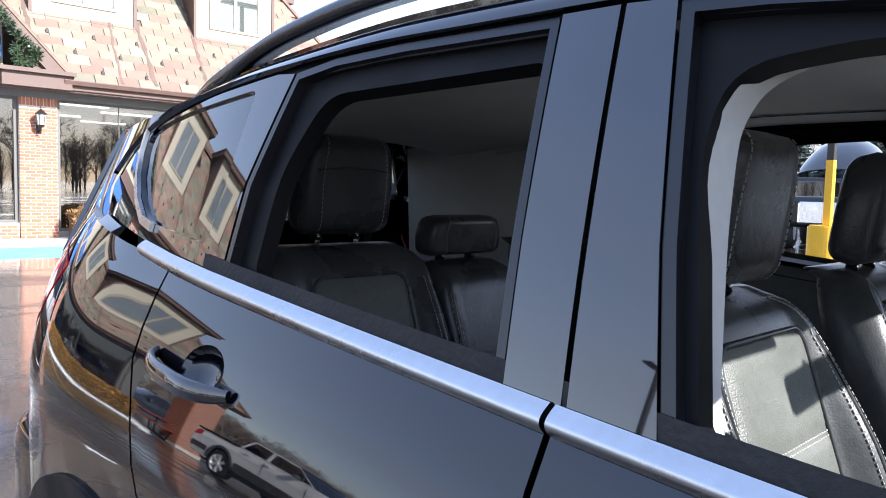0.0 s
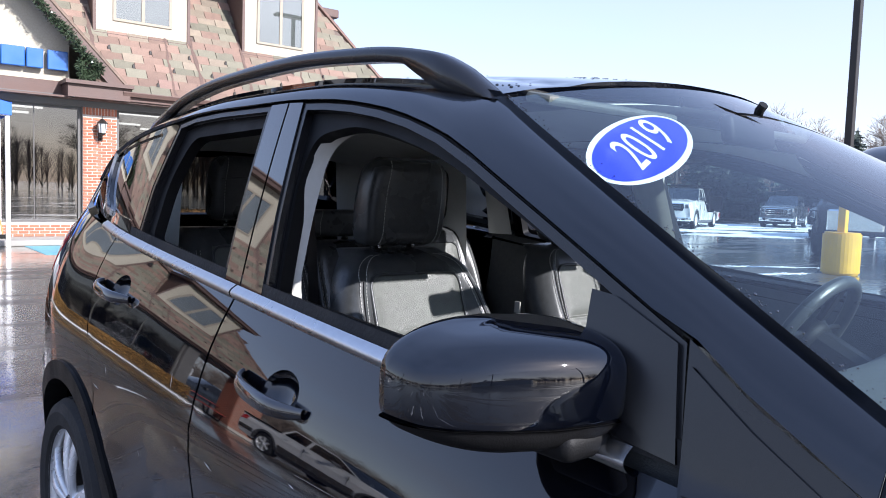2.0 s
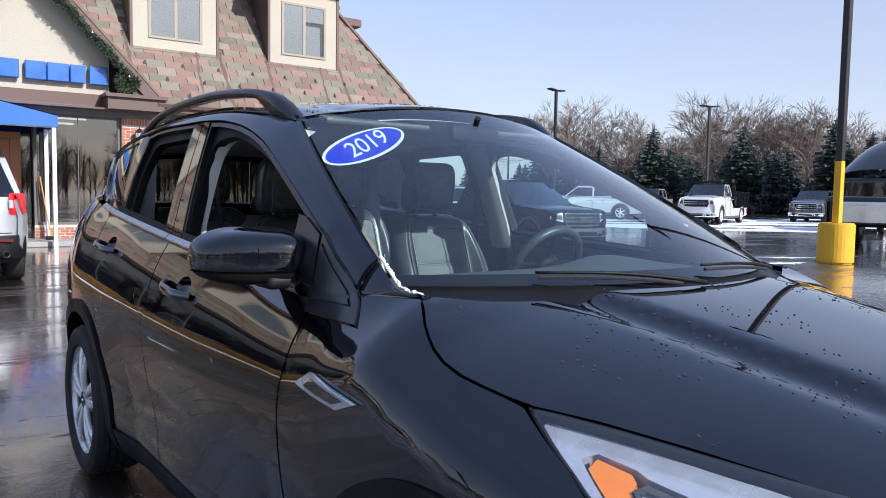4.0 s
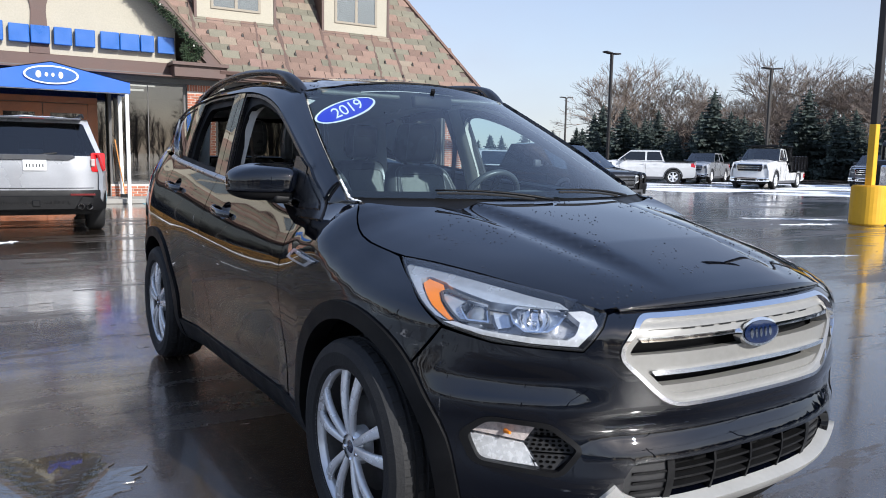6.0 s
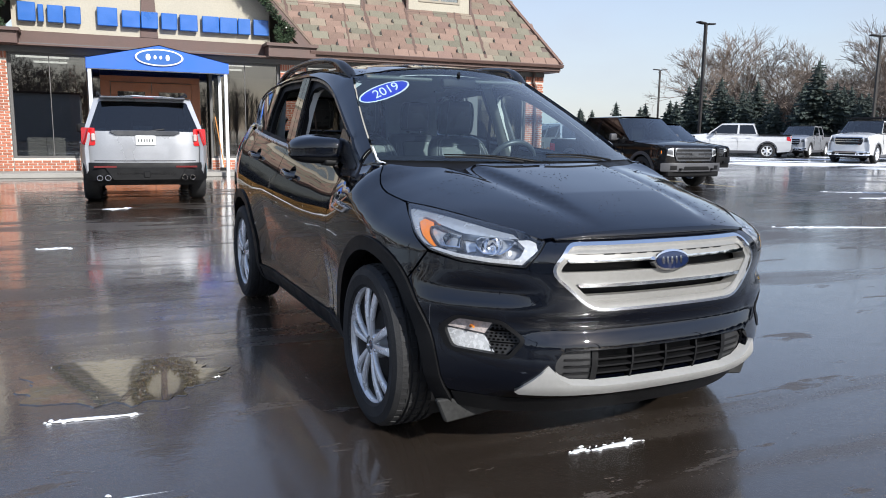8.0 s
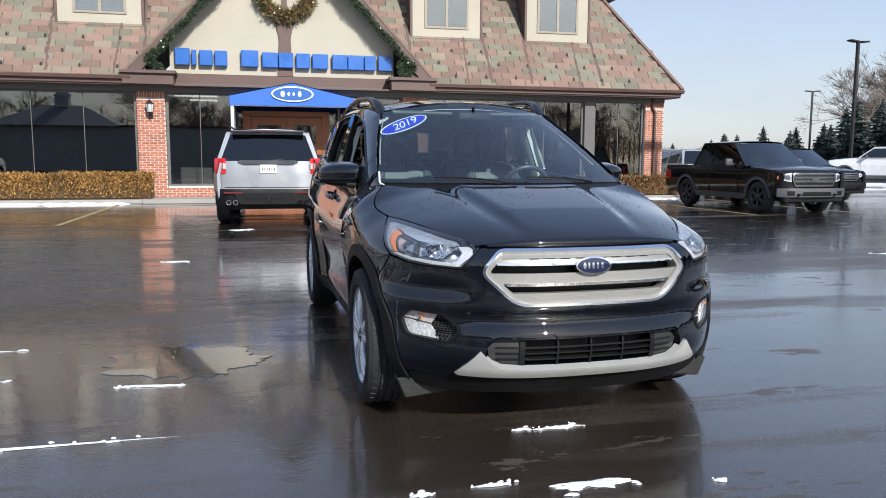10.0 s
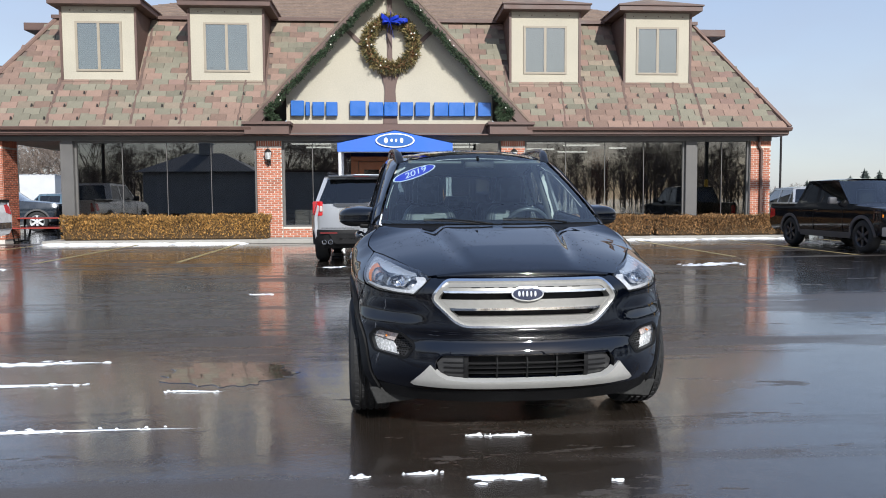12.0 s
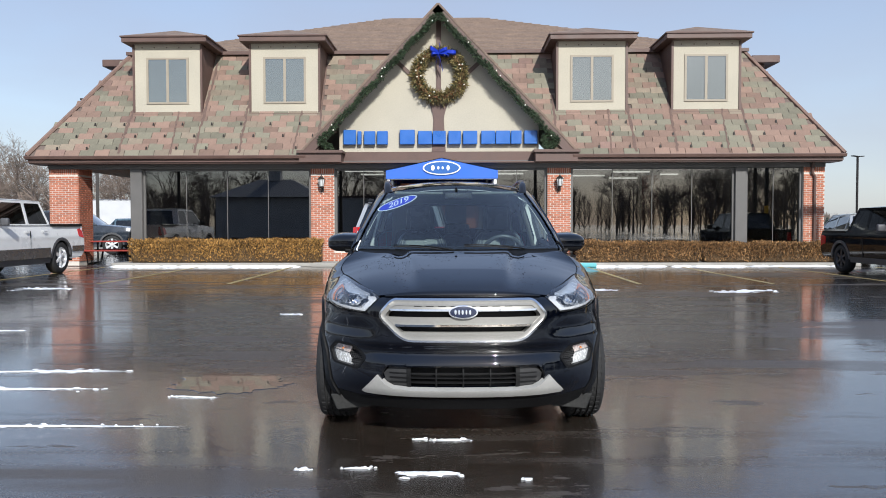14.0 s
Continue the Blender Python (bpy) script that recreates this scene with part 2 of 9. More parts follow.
def mat(name, base, rough=0.5, metal=0.0, var=0.15, scale=3.0, fine=60.0, bump=0.0, bscale=120.0, coat=0.0, spec=0.5, rvar=0.1, rnd=0.0, island=False, emit=None, coat_ior=1.5):
    """A surface with its colour and gloss uneven at two scales, and fine relief."""
    m, nt, p, L = nodes_of(name)
    tc = nt.nodes.new("ShaderNodeTexCoord")
    big, small = nt.nodes.new("ShaderNodeTexNoise"), nt.nodes.new("ShaderNodeTexNoise")
    big.inputs["Scale"].default_value, small.inputs["Scale"].default_value = scale, fine
    big.inputs["Detail"].default_value, small.inputs["Detail"].default_value = 5.0, 3.0
    for t in (big, small):
        L.new(tc.outputs["Object"], t.inputs["Vector"])
    add = nt.nodes.new("ShaderNodeMath")
    add.operation = "ADD"
    L.new(big.outputs["Fac"], add.inputs[0])
    L.new(small.outputs["Fac"], add.inputs[1])
    last = add
    if rnd or island:
        if island:
            r = nt.nodes.new("ShaderNodeNewGeometry").outputs["Random Per Island"]
        else:
            r = nt.nodes.new("ShaderNodeObjectInfo").outputs["Random"]
        mul = nt.nodes.new("ShaderNodeMath")
        mul.operation = "MULTIPLY_ADD"
        L.new(r, mul.inputs[0])
        mul.inputs[1].default_value = 2 * rnd
        last2 = nt.nodes.new("ShaderNodeMath")
        last2.operation = "ADD"
        mul.inputs[2].default_value = -rnd
        L.new(last.outputs[0], last2.inputs[0])
        L.new(mul.outputs[0], last2.inputs[1])
        last = last2
    rng = nt.nodes.new("ShaderNodeMapRange")
    rng.inputs["From Min"].default_value, rng.inputs["From Max"].default_value = 0.6, 1.4
    rng.inputs["To Min"].default_value, rng.inputs["To Max"].default_value = 1 - var, 1 + var
    rng.clamp = False
    L.new(last.outputs[0], rng.inputs["Value"])
    mix = nt.nodes.new("ShaderNodeVectorMath")
    mix.operation = "SCALE"
    mix.inputs[0].default_value = base[:3]
    L.new(rng.outputs[0], mix.inputs["Scale"])
    L.new(mix.outputs[0], p.inputs["Base Color"])
    rr = nt.nodes.new("ShaderNodeMapRange")
    rr.inputs["From Min"].default_value, rr.inputs["From Max"].default_value = 0.3, 0.7
    rr.inputs["To Min"].default_value, rr.inputs["To Max"].default_value = max(0, rough - rvar), min(1, rough + rvar)
    L.new(big.outputs["Fac"], rr.inputs["Value"])
    L.new(rr.outputs[0], p.inputs["Roughness"])
    p.inputs["Metallic"].default_value = metal
    p.inputs["Coat Weight"].default_value = coat
    p.inputs["Coat Roughness"].default_value = 0.02
    p.inputs["Coat IOR"].default_value = coat_ior
    p.inputs["Specular IOR Level"].default_value = spec
    if bump:
        bt = nt.nodes.new("ShaderNodeTexNoise")
        bt.inputs["Scale"].default_value, bt.inputs["Detail"].default_value = bscale, 4.0
        L.new(tc.outputs["Object"], bt.inputs["Vector"])
        b = nt.nodes.new("ShaderNodeBump")
        b.inputs["Strength"].default_value, b.inputs["Distance"].default_value = bump, 0.01
        L.new(bt.outputs["Fac"], b.inputs["Height"])
        L.new(b.outputs[0], p.inputs["Normal"])
    if emit:
        p.inputs["Emission Color"].default_value = col(emit[0])
        p.inputs["Emission Strength"].default_value = emit[1]
    return m


def pane(name, tint, gloss=1.0, rough=0.0, sheen=1.6, veil=0.02):
    """Window glass: a tinted clear pane with a mirror sheen that grows towards grazing angles."""
    m = bpy.data.materials.new(name)
    m.use_nodes = True
    nt = m.node_tree
    L = nt.links
    nt.nodes.remove(nt.nodes["Principled BSDF"])
    t, g, f, mx = (nt.nodes.new("ShaderNodeBsdfTransparent"), nt.nodes.new("ShaderNodeBsdfGlossy"), nt.nodes.new("ShaderNodeFresnel"), nt.nodes.new("ShaderNodeMixShader"))
    t.inputs["Color"].default_value = col(tint)
    g.inputs["Roughness"].default_value = rough
    g.inputs["Color"].default_value = (gloss, gloss, gloss, 1)
    f.inputs["IOR"].default_value = 1.5
    k = nt.nodes.new("ShaderNodeMath")
    k.operation = "MULTIPLY_ADD"
    L.new(f.outputs[0], k.inputs[0])
    k.inputs[1].default_value, k.inputs[2].default_value = sheen, veil
    k.use_clamp = True
    L.new(k.outputs[0], mx.inputs[0])
    L.new(t.outputs[0], mx.inputs[1])
    L.new(g.outputs[0], mx.inputs[2])
    L.new(mx.outputs[0], nt.nodes["Material Output"].inputs[0])
    return m


def wet_asphalt():
    """Dark lot surface, wet in wide patches, drier and rougher between, with long scrape marks."""
    m, nt, p, L = nodes_of("wet_asphalt")
    tc = nt.nodes.new("ShaderNodeTexCoord")

    def noi(scale, detail, rough=0.5, stretch=None, w=0.0):
        n = nt.nodes.new("ShaderNodeTexNoise")
        n.inputs["Scale"].default_value, n.inputs["Detail"].default_value, n.inputs["Roughness"].default_value = scale, detail, rough
        if stretch:
            mp = nt.nodes.new("ShaderNodeMapping")
            mp.inputs["Scale"].default_value = stretch
            mp.inputs["Rotation"].default_value = (0, 0, w)
            L.new(tc.outputs["Object"], mp.inputs["Vector"])
            L.new(mp.outputs[0], n.inputs["Vector"])
        else:
            L.new(tc.outputs["Object"], n.inputs["Vector"])
        return n.outputs["Fac"]

    def ramp(src, a, b, lo, hi):
        r = nt.nodes.new("ShaderNodeMapRange")
        r.inputs["From Min"].default_value, r.inputs["From Max"].default_value = a, b
        r.inputs["To Min"].default_value, r.inputs["To Max"].default_value = lo, hi
        L.new(src, r.inputs["Value"])
        return r.outputs[0]

    def mathn(op, a, b):
        n = nt.nodes.new("ShaderNodeMath")
        n.operation = op
        for i, s in enumerate((a, b)):
            if isinstance(s, float):
                n.inputs[i].default_value = s
            else:
                L.new(s, n.inputs[i])
        return n.outputs[0]

    patch = noi(0.33, 5.0, 0.55, (0.55, 1.5, 1.0), 0.06)
    streak = noi(1.1, 4.0, 0.6, (0.25, 2.6, 1.0), 0.02)
    wet = ramp(mathn("ADD", mathn("MULTIPLY", patch, 0.65), mathn("MULTIPLY", streak, 0.35)), 0.40, 0.49, 0.0, 1.0)
    scab = ramp(noi(2.3, 6.0, 0.68, (0.45, 1.7, 1.0), 0.05), 0.605, 0.635, 1.0, 0.0)
    wet = mathn("MULTIPLY", wet, scab)
    grit = noi(160.0, 3.0, 0.6)
    grit2 = noi(38.0, 3.0, 0.6)
    rough = mathn("ADD", ramp(wet, 0.0, 1.0, 0.42, 0.16), ramp(grit2, 0.35, 0.65, -0.02, 0.04))
    L.new(rough, p.inputs["Roughness"])
    p.inputs["Specular IOR Level"].default_value = 0.5
    cr = nt.nodes.new("ShaderNodeMix")
    cr.data_type = "RGBA"
    L.new(wet, cr.inputs["Factor"])
    cr.inputs["A"].default_value = (0.066, 0.055, 0.046, 1)
    cr.inputs["B"].default_value = (0.0270, 0.0205, 0.0155, 1)
    sp = nt.nodes.new("ShaderNodeMix")
    sp.data_type = "RGBA"
    sp.blend_type = "MULTIPLY"
    sp.inputs["Factor"].default_value = 1.0
    L.new(cr.outputs["Result"], sp.inputs["A"])
    spk = ramp(grit, 0.3, 0.7, 0.35, 1.8)
    cv = nt.nodes.new("ShaderNodeCombineXYZ")
    for i in range(3):
        L.new(spk, cv.inputs[i])
    L.new(cv.outputs[0], sp.inputs["B"])
    L.new(sp.outputs["Result"], p.inputs["Base Color"])
    bh = mathn("ADD", mathn("MULTIPLY", grit, 0.60), mathn("ADD", mathn("MULTIPLY", grit2, 0.60), mathn("MULTIPLY", noi(4.0, 3.0), 1.4)))
    b = nt.nodes.new("ShaderNodeBump")
    L.new(ramp(wet, 0.0, 1.0, 0.75, 0.50), b.inputs["Strength"])
    b.inputs["Distance"].default_value = 0.006
    L.new(bh, b.inputs["Height"])
    L.new(b.outputs[0], p.inputs["Normal"])
    # film of meltwater over the wet patches, nearly flat
    L.new(ramp(wet, 0.0, 1.0, 0.12, 1.0), p.inputs["Coat Weight"])
    p.inputs["Coat IOR"].default_value = 1.5
    L.new(ramp(streak, 0.35, 0.65, 0.055, 0.13), p.inputs["Coat Roughness"])
    b2 = nt.nodes.new("ShaderNodeBump")
    b2.inputs["Strength"].default_value, b2.inputs["Distance"].default_value = 0.17, 0.006
    L.new(mathn("ADD", mathn("MULTIPLY", grit2, 0.40), mathn("MULTIPLY", noi(5.0, 3.0), 1.6)), b2.inputs["Height"])
    L.new(b2.outputs[0], p.inputs["Coat Normal"])
    return m


PAINT = mat("black_paint", (0.0011, 0.0016, 0.0036), 0.03, 0.0, 0.3, 2.0, 200.0, rvar=0.012, spec=0.05, coat=1.0, coat_ior=1.68)
GLOSS = mat("gloss_black", (0.003, 0.003, 0.004), 0.03, 0.0, 0.2, 4.0, rvar=0.015, spec=0.3, coat=1.0, coat_ior=1.85)
MATTE = mat("black_plastic", (0.007, 0.007, 0.0075), 0.5, 0.0, 0.25, 8.0, bump=0.12, bscale=400.0, spec=0.22)
RUBBER = mat("tyre_rubber", (0.015, 0.015, 0.0155), 0.75, 0.0, 0.35, 9.0, bump=0.2, bscale=120.0)
CHROME = mat("chrome", (0.85, 0.86, 0.88), 0.09, 1.0, 0.05, 6.0, rvar=0.05)
SATIN = mat("satin_trim", (0.55, 0.56, 0.57), 0.28, 1.0, 0.08, 6.0, rvar=0.06)
ALLOY = mat("alloy_rim", (0.82, 0.83, 0.84), 0.24, 0.35, 0.12, 9.0, rvar=0.08)
# disc iron, also on the barrel, darkened to paint shade between the spokes
SHADEIRON = mat("shaded_wheel_iron", (0.07, 0.066, 0.062), 0.5, 0.6, 0.3, 9.0)
SKID = mat("pale_silver_plastic", (0.40, 0.395, 0.375), 0.38, 0.2, 0.08, 6.0, rvar=0.06)
SILVERP = mat("silver_plastic", (0.255, 0.248, 0.228), 0.36, 0.25, 0.08, 6.0, rvar=0.06)
LENS = pane("lamp_lens", (0.96, 0.97, 0.98))
WGLASS = pane("windscreen_glass", (0.64, 0.84, 0.87), sheen=1.2, veil=0.01)
QGLASS = pane("rear_privacy_glass", (0.24, 0.25, 0.25))
DGLASS = pane("privacy_glass", (0.10, 0.11, 0.11))
DORMERG = pane("dormer_glass", (0.72, 0.76, 0.75), sheen=2.2, veil=0.06)
SHOPG = pane("showroom_glass", (0.35, 0.36, 0.36), sheen=2.1, veil=0.05)
AMBER = mat("amber_lens", (0.75, 0.22, 0.01), 0.12, 0.0, 0.1, 20.0, coat=1.0)
RED = mat("red_lens", (0.55, 0.012, 0.015), 0.1, 0.0, 0.15, 20.0, coat=1.0)
LEATHER = mat("black_leather", (0.050, 0.053, 0.055), 0.30, 0.0, 0.25, 6.0, bump=0.10, bscale=260.0, rvar=0.08)
INSERT = mat("charcoal_leather", (0.105, 0.112, 0.100), 0.36, 0.0, 0.2, 6.0, bump=0.3, bscale=420.0, rvar=0.08)
STITCH = mat("pale_thread", (0.38, 0.38, 0.36), 0.7)
HEADLINER = mat("grey_headliner", (0.80, 0.80, 0.76), 0.95, 0.0, 0.12, 5.0, 300.0)
CREAM = mat("pale_trim", (0.46, 0.445, 0.40), 0.6, 0.0, 0.08, 5.0)
DASH = mat("charcoal_dash", (0.080, 0.087, 0.090), 0.6, 0.0, 0.2, 5.0, bump=0.2, bscale=300.0)
FRAME = mat("satin_black_frame", (0.008, 0.008, 0.0095), 0.24, 0.0, 0.2, 6.0, rvar=0.05, spec=0.60)
BLUE = mat("sign_blue", (0.018, 0.115, 0.40), 0.35, 0.0, 0.12, 3.0)
DECAL = mat("decal_blue", (0.004, 0.02, 0.42), 0.4, 0.0, 0.05, 3.0)
WHITE = mat("white_paint", (0.80, 0.80, 0.79), 0.45, 0.0, 0.06, 3.0)
SNOW = mat("old_snow", (0.80, 0.82, 0.85), 0.6, 0.0, 0.2, 9.0, 60.0, bump=0.8, bscale=45.0)
ASPHALT = wet_asphalt()
BRICK = mat("red_brick", (0.40, 0.145, 0.085), 0.85, 0.0, 0.3, 7.0, 90.0, bump=0.5, bscale=60.0, rnd=0.25)
MORTAR = mat("mortar", (0.58, 0.53, 0.47), 0.95, 0.0, 0.2, 6.0, 120.0, bump=0.4)
STUCCO = mat("cream_stucco", (0.43, 0.395, 0.315), 0.9, 0.0, 0.12, 0.9, 25.0, bump=0.4, bscale=60.0)
BROWN = mat("brown_trim", (0.105, 0.062, 0.050), 0.55, 0.0, 0.25, 2.5, 50.0, bump=0.15)
GREYTRIM = mat("grey_trim", (0.11, 0.105, 0.10), 0.55, 0.0, 0.2, 2.5, 50.0)
CURB = mat("pale_concrete", (0.32, 0.305, 0.275), 0.85, 0.0, 0.2, 2.0, 60.0, bump=0.4)
YELLOW = mat("yellow_marking", (0.36, 0.285, 0.13), 0.6, 0.0, 0.4, 8.0, 90.0, bump=0.3)
SAFETY = mat("safety_yellow", (0.72, 0.40, 0.02), 0.5, 0.0, 0.15, 4.0)
POLE = mat("bronze_pole", (0.03, 0.026, 0.024), 0.45, 0.2, 0.2, 3.0)
WOOD = mat("stained_door", (0.26, 0.075, 0.018), 0.4, 0.0, 0.3, 3.0, 40.0)


# ---- ground ----
def ground_sheet():
    b = bmesh.new()
    vs = [b.verts.new(p) for p in ((-1500, -1500, 0), (1500, -1500, 0), (1500, 1500, 0), (-1500, 1500, 0))]
    b.faces.new(vs)
    return b


tagged(part("ground", ground_sheet(), ASPHALT), "dark wet asphalt lot with drying patches", "ground", kind="structure")


# ---- the dealership building ----
BY = 17.54          # plane of the shop front
EY, EZ = 16.95, 3.42   # eave edge
TY, TZ = 19.60, 7.15   # top of the steep roof
bld = thing("dealership_building", "brick and stucco showroom with a steep patchwork shingle roof", "building", pose(0, 0, 0))



def plain(name, bm, smooth=False):
    me = bpy.data.meshes.new(name)
    bm.to_mesh(me)
    bm.free()
    if smooth:
        me.shade_smooth()
    return me


brick_mesh = plain("brick", box(-0.098, 0.098, -0.02, 0.02, -0.0265, 0.0265, 0.004))
half_mesh = plain("brick", box(-0.045, 0.045, -0.02, 0.02, -0.0265, 0.0265, 0.004))
sold_mesh = plain("brick", box(-0.0255, 0.0255, -0.02, 0.02, -0.098, 0.098, 0.004))
for m_ in (brick_mesh, half_mesh, sold_mesh):
    m_.materials.append(BRICK)


def brick_face(parent, x0, x1, z0, z1, m, soldier=0.0):
    """Courses of single bricks on a face: x along, z up, proud of the mortar towards -y, placed by m."""
    c, rows = 0, int((z1 - z0 - soldier) / 0.068)
    for r in range(rows):
        z = z0 + 0.034 + r * 0.068
        x = x0 + (0.0 if r % 2 else -0.105)
        while x < x1 - 0.02:
            a, b = max(x, x0), min(x + 0.205, x1)
            w = b - a
            if w > 0.04:
                me = brick_mesh if w > 0.15 else half_mesh
                ob = part("brick", me, None, parent, at=m @ Matrix.Translation(((a + b) / 2, 0, z)))
                ob.scale.x = (w - 0.017) / (0.196 if w > 0.15 else 0.09)
                c += 1
            x += 0.21
    if soldier:
        n = int((x1 - x0) / 0.066)
        for k in range(n):
            part("brick", sold_mesh, None, parent, at=m @ Matrix.Translation((x0 + (k + 0.5) * (x1 - x0) / n, 0, z1 - 0.105)))
    return c


BRICK_JOBS = []
PILLARS = ((-11.60, -10.66), (-3.21, -2.45), (4.27, 5.02), (12.26, 12.92))
for i, (x0, x1) in enumerate(PILLARS):
    p = part("brick_pillar", box(x0 + 0.01, x1 - 0.01, BY - 0.06, BY + 0.66 if i else BY + 0.9, 0.0, 3.12), MORTAR, bld, "red brick pillar")
    BRICK_JOBS.append((p, x0, x1, 0.12, 3.10, Matrix.Translation((0, BY - 0.055, 0)), 0.21))
    if x1 < 0.9 and i == 0:
        BRICK_JOBS.append((p, 0, 0.9, 0.12, 3.10, Matrix.Translation((x1 - 0.005, BY - 0.05, 0)) @ Matrix.Rotation(radians(90), 4, "Z"), 0.21))
    if i == 3:
        part("downpipe", tube([(x1 - 0.33, BY - 0.12, 0.2), (x1 - 0.33, BY - 0.12, 2.75), (x1 - 0.42, BY - 0.12, 2.9), (x1 - 0.42, BY - 0.2, 3.2)], 0.045, 8), BROWN, bld, "brown downpipe")

# low brick plinth under the entrance windows
for x0, x1 in ((-2.45, -0.75), (2.35, 4.27)):
    p = part("brick_plinth", box(x0, x1, BY - 0.02, BY + 0.2, 0.0, 0.44), MORTAR, bld, "low brick plinth below the windows")
    BRICK_JOBS.append((p, x0, x1, 0.12, 0.44, Matrix.Translation((0, BY - 0.015, 0)), 0.0))
part("plinth", box(-8.9, -3.21, BY + 0.02, BY + 0.2, 0, 0.25), CURB, bld)
part("plinth", box(5.02, 12.26, BY + 0.02, BY + 0.2, 0, 0.25), CURB, bld)


# showroom windows: frames and panes
def shop_window(x0, x1, z0, z1, n, y=BY + 0.09):
    fr = part("showroom_window", merge(box(x0, x0 + 0.07, y - 0.05, y + 0.05, z0, z1), box(x1 - 0.07, x1, y - 0.05, y + 0.05, z0, z1), box(x0 + 0.07, x1 - 0.07, y - 0.05, y + 0.05, z0, z0 + 0.06), box(x0 + 0.07, x1 - 0.07, y - 0.05, y + 0.05, z1 - 0.06, z1)), GREYTRIM, bld, "tall dark showroom window")
    w = (x1 - x0 - 0.14) / n
    for k in range(n):
        g = part("window_pane", box(x0 + 0.07 + k * w + 0.008, x0 + 0.07 + (k + 1) * w - 0.008, y - 0.006, y + 0.006, z0 + 0.06, z1 - 0.06), SHOPG, fr)
        g.visible_shadow = False
        if k:
            part("mullion", box(x0 + 0.07 + k * w - 0.008, x0 + 0.07 + k * w + 0.008, y - 0.02, y + 0.02, z0 + 0.06, z1 - 0.06), GREYTRIM, fr)


shop_window(-8.61, -3.21, 0.25, 3.06, 4)
shop_window(-2.45, -0.62, 0.44, 3.06, 2)
shop_window(2.35, 4.27, 0.44, 3.06, 2)
shop_window(5.02, 10.16, 0.25, 3.08, 4)
shop_window(10.50, 12.26, 0.25, 3.10, 2)
part("window_post", box(-8.97, -8.60, BY - 0.10, BY + 0.25, 0.0, 3.06, 0.01), GREYTRIM, bld, "broad grey steel post")
part("window_post", box(10.16, 10.50, BY - 0.06, BY + 0.25, 0.0, 3.12, 0.01), GREYTRIM, bld, "broad grey steel post")

# entrance doors under the awning
dr = part("entrance", box(-0.38, 2.12, BY + 0.30, BY + 0.40, 2.45, 2.60), WOOD, bld, "stained timber entrance surround")
part("side_panel", box(-0.38, -0.15, BY + 0.30, BY + 0.40, 0.12, 2.448), WOOD, dr)
part("side_panel", box(1.9, 2.12, BY + 0.30, BY + 0.40, 0.12, 2.448), WOOD, dr)
part("transom", box(-0.38, 2.12, BY + 0.33, BY + 0.345, 2.602, 3.06), SHOPG, dr, "dark glass over the doors")
for xa, xb in ((-0.62, -0.384), (2.124, 2.35)):
    part("side_light", box(xa, xb, BY + 0.33, BY + 0.345, 0.12, 3.06), SHOPG, dr, "dark glass beside the doors")
for x0 in (-0.13, 0.89):
    lf = part("entrance_door", merge(box(x0, x0 + 0.16, BY + 0.28, BY + 0.36, 0.14, 2.43), box(x0 + 0.84, x0 + 1.0, BY + 0.28, BY + 0.36, 0.14, 2.43), box(x0 + 0.16, x0 + 0.84, BY + 0.28, BY + 0.36, 0.14, 0.5), box(x0 + 0.16, x0 + 0.84, BY + 0.28, BY + 0.36, 2.2, 2.43)), WOOD, dr, "stained timber door with a glass panel")
    part("door_pane", box(x0 + 0.16, x0 + 0.84, BY + 0.31, BY + 0.32, 0.5, 2.2), SHOPG, lf)
    part("pull_handle", tube([(x0 + (0.92 if x0 < 0 else 0.08), BY + 0.24, 0.9), (x0 + (0.92 if x0 < 0 else 0.08), BY + 0.24, 1.4)], 0.014, 8), SATIN, lf)

# fascia, soffit, gutter
part("fascia", box(-12.0, -3.0, EY + 0.05, EY + 0.12, 3.24, EZ), BROWN, bld)
part("fascia", box(4.9, 13.25, EY + 0.05, EY + 0.12, 3.24, EZ), BROWN, bld)
part("front_beam", box(-11.6, 12.92, BY - 0.10, BY + 0.18, 3.06, 3.30), GREYTRIM, bld)
part("soffit", box(-12.0, 13.25, EY + 0.10, BY + 0.3, 3.20, 3.24), BROWN, bld)


def gutter(x0, x1, y, z):
    prof = [(0, 0), (-0.10, 0.02), (-0.13, 0.10), (-0.12, 0.12), (0, 0.12)]
    b = bmesh.new()
    ends = [[b.verts.new((x, y + py, z + pz)) for py, pz in prof] for x in (x0, x1)]
    for k in range(len(prof)):
        b.faces.new((ends[0][k], ends[1][k], ends[1][(k + 1) % 5], ends[0][(k + 1) % 5]))
    b.faces.new(ends[0][::-1])
    b.faces.new(ends[1])
    return b


part("gutter", gutter(-12.05, -3.25, EY + 0.05, EZ - 0.10), BROWN, bld, "brown metal gutter")
part("gutter", gutter(5.0, 13.3, EY + 0.05, EZ - 0.10), BROWN, bld, "brown metal gutter")
for x0, x1 in ((-3.45, -2.15), (3.85, 5.15)):
    part("eave_return", merge(box(x0, x1, EY - 0.05, BY + 0.2, 3.22, 3.50), box(x0 - 0.06, x1 + 0.06, EY - 0.14, BY + 0.2, 3.50, 3.58)), BROWN, bld, "boxed brown eave return")

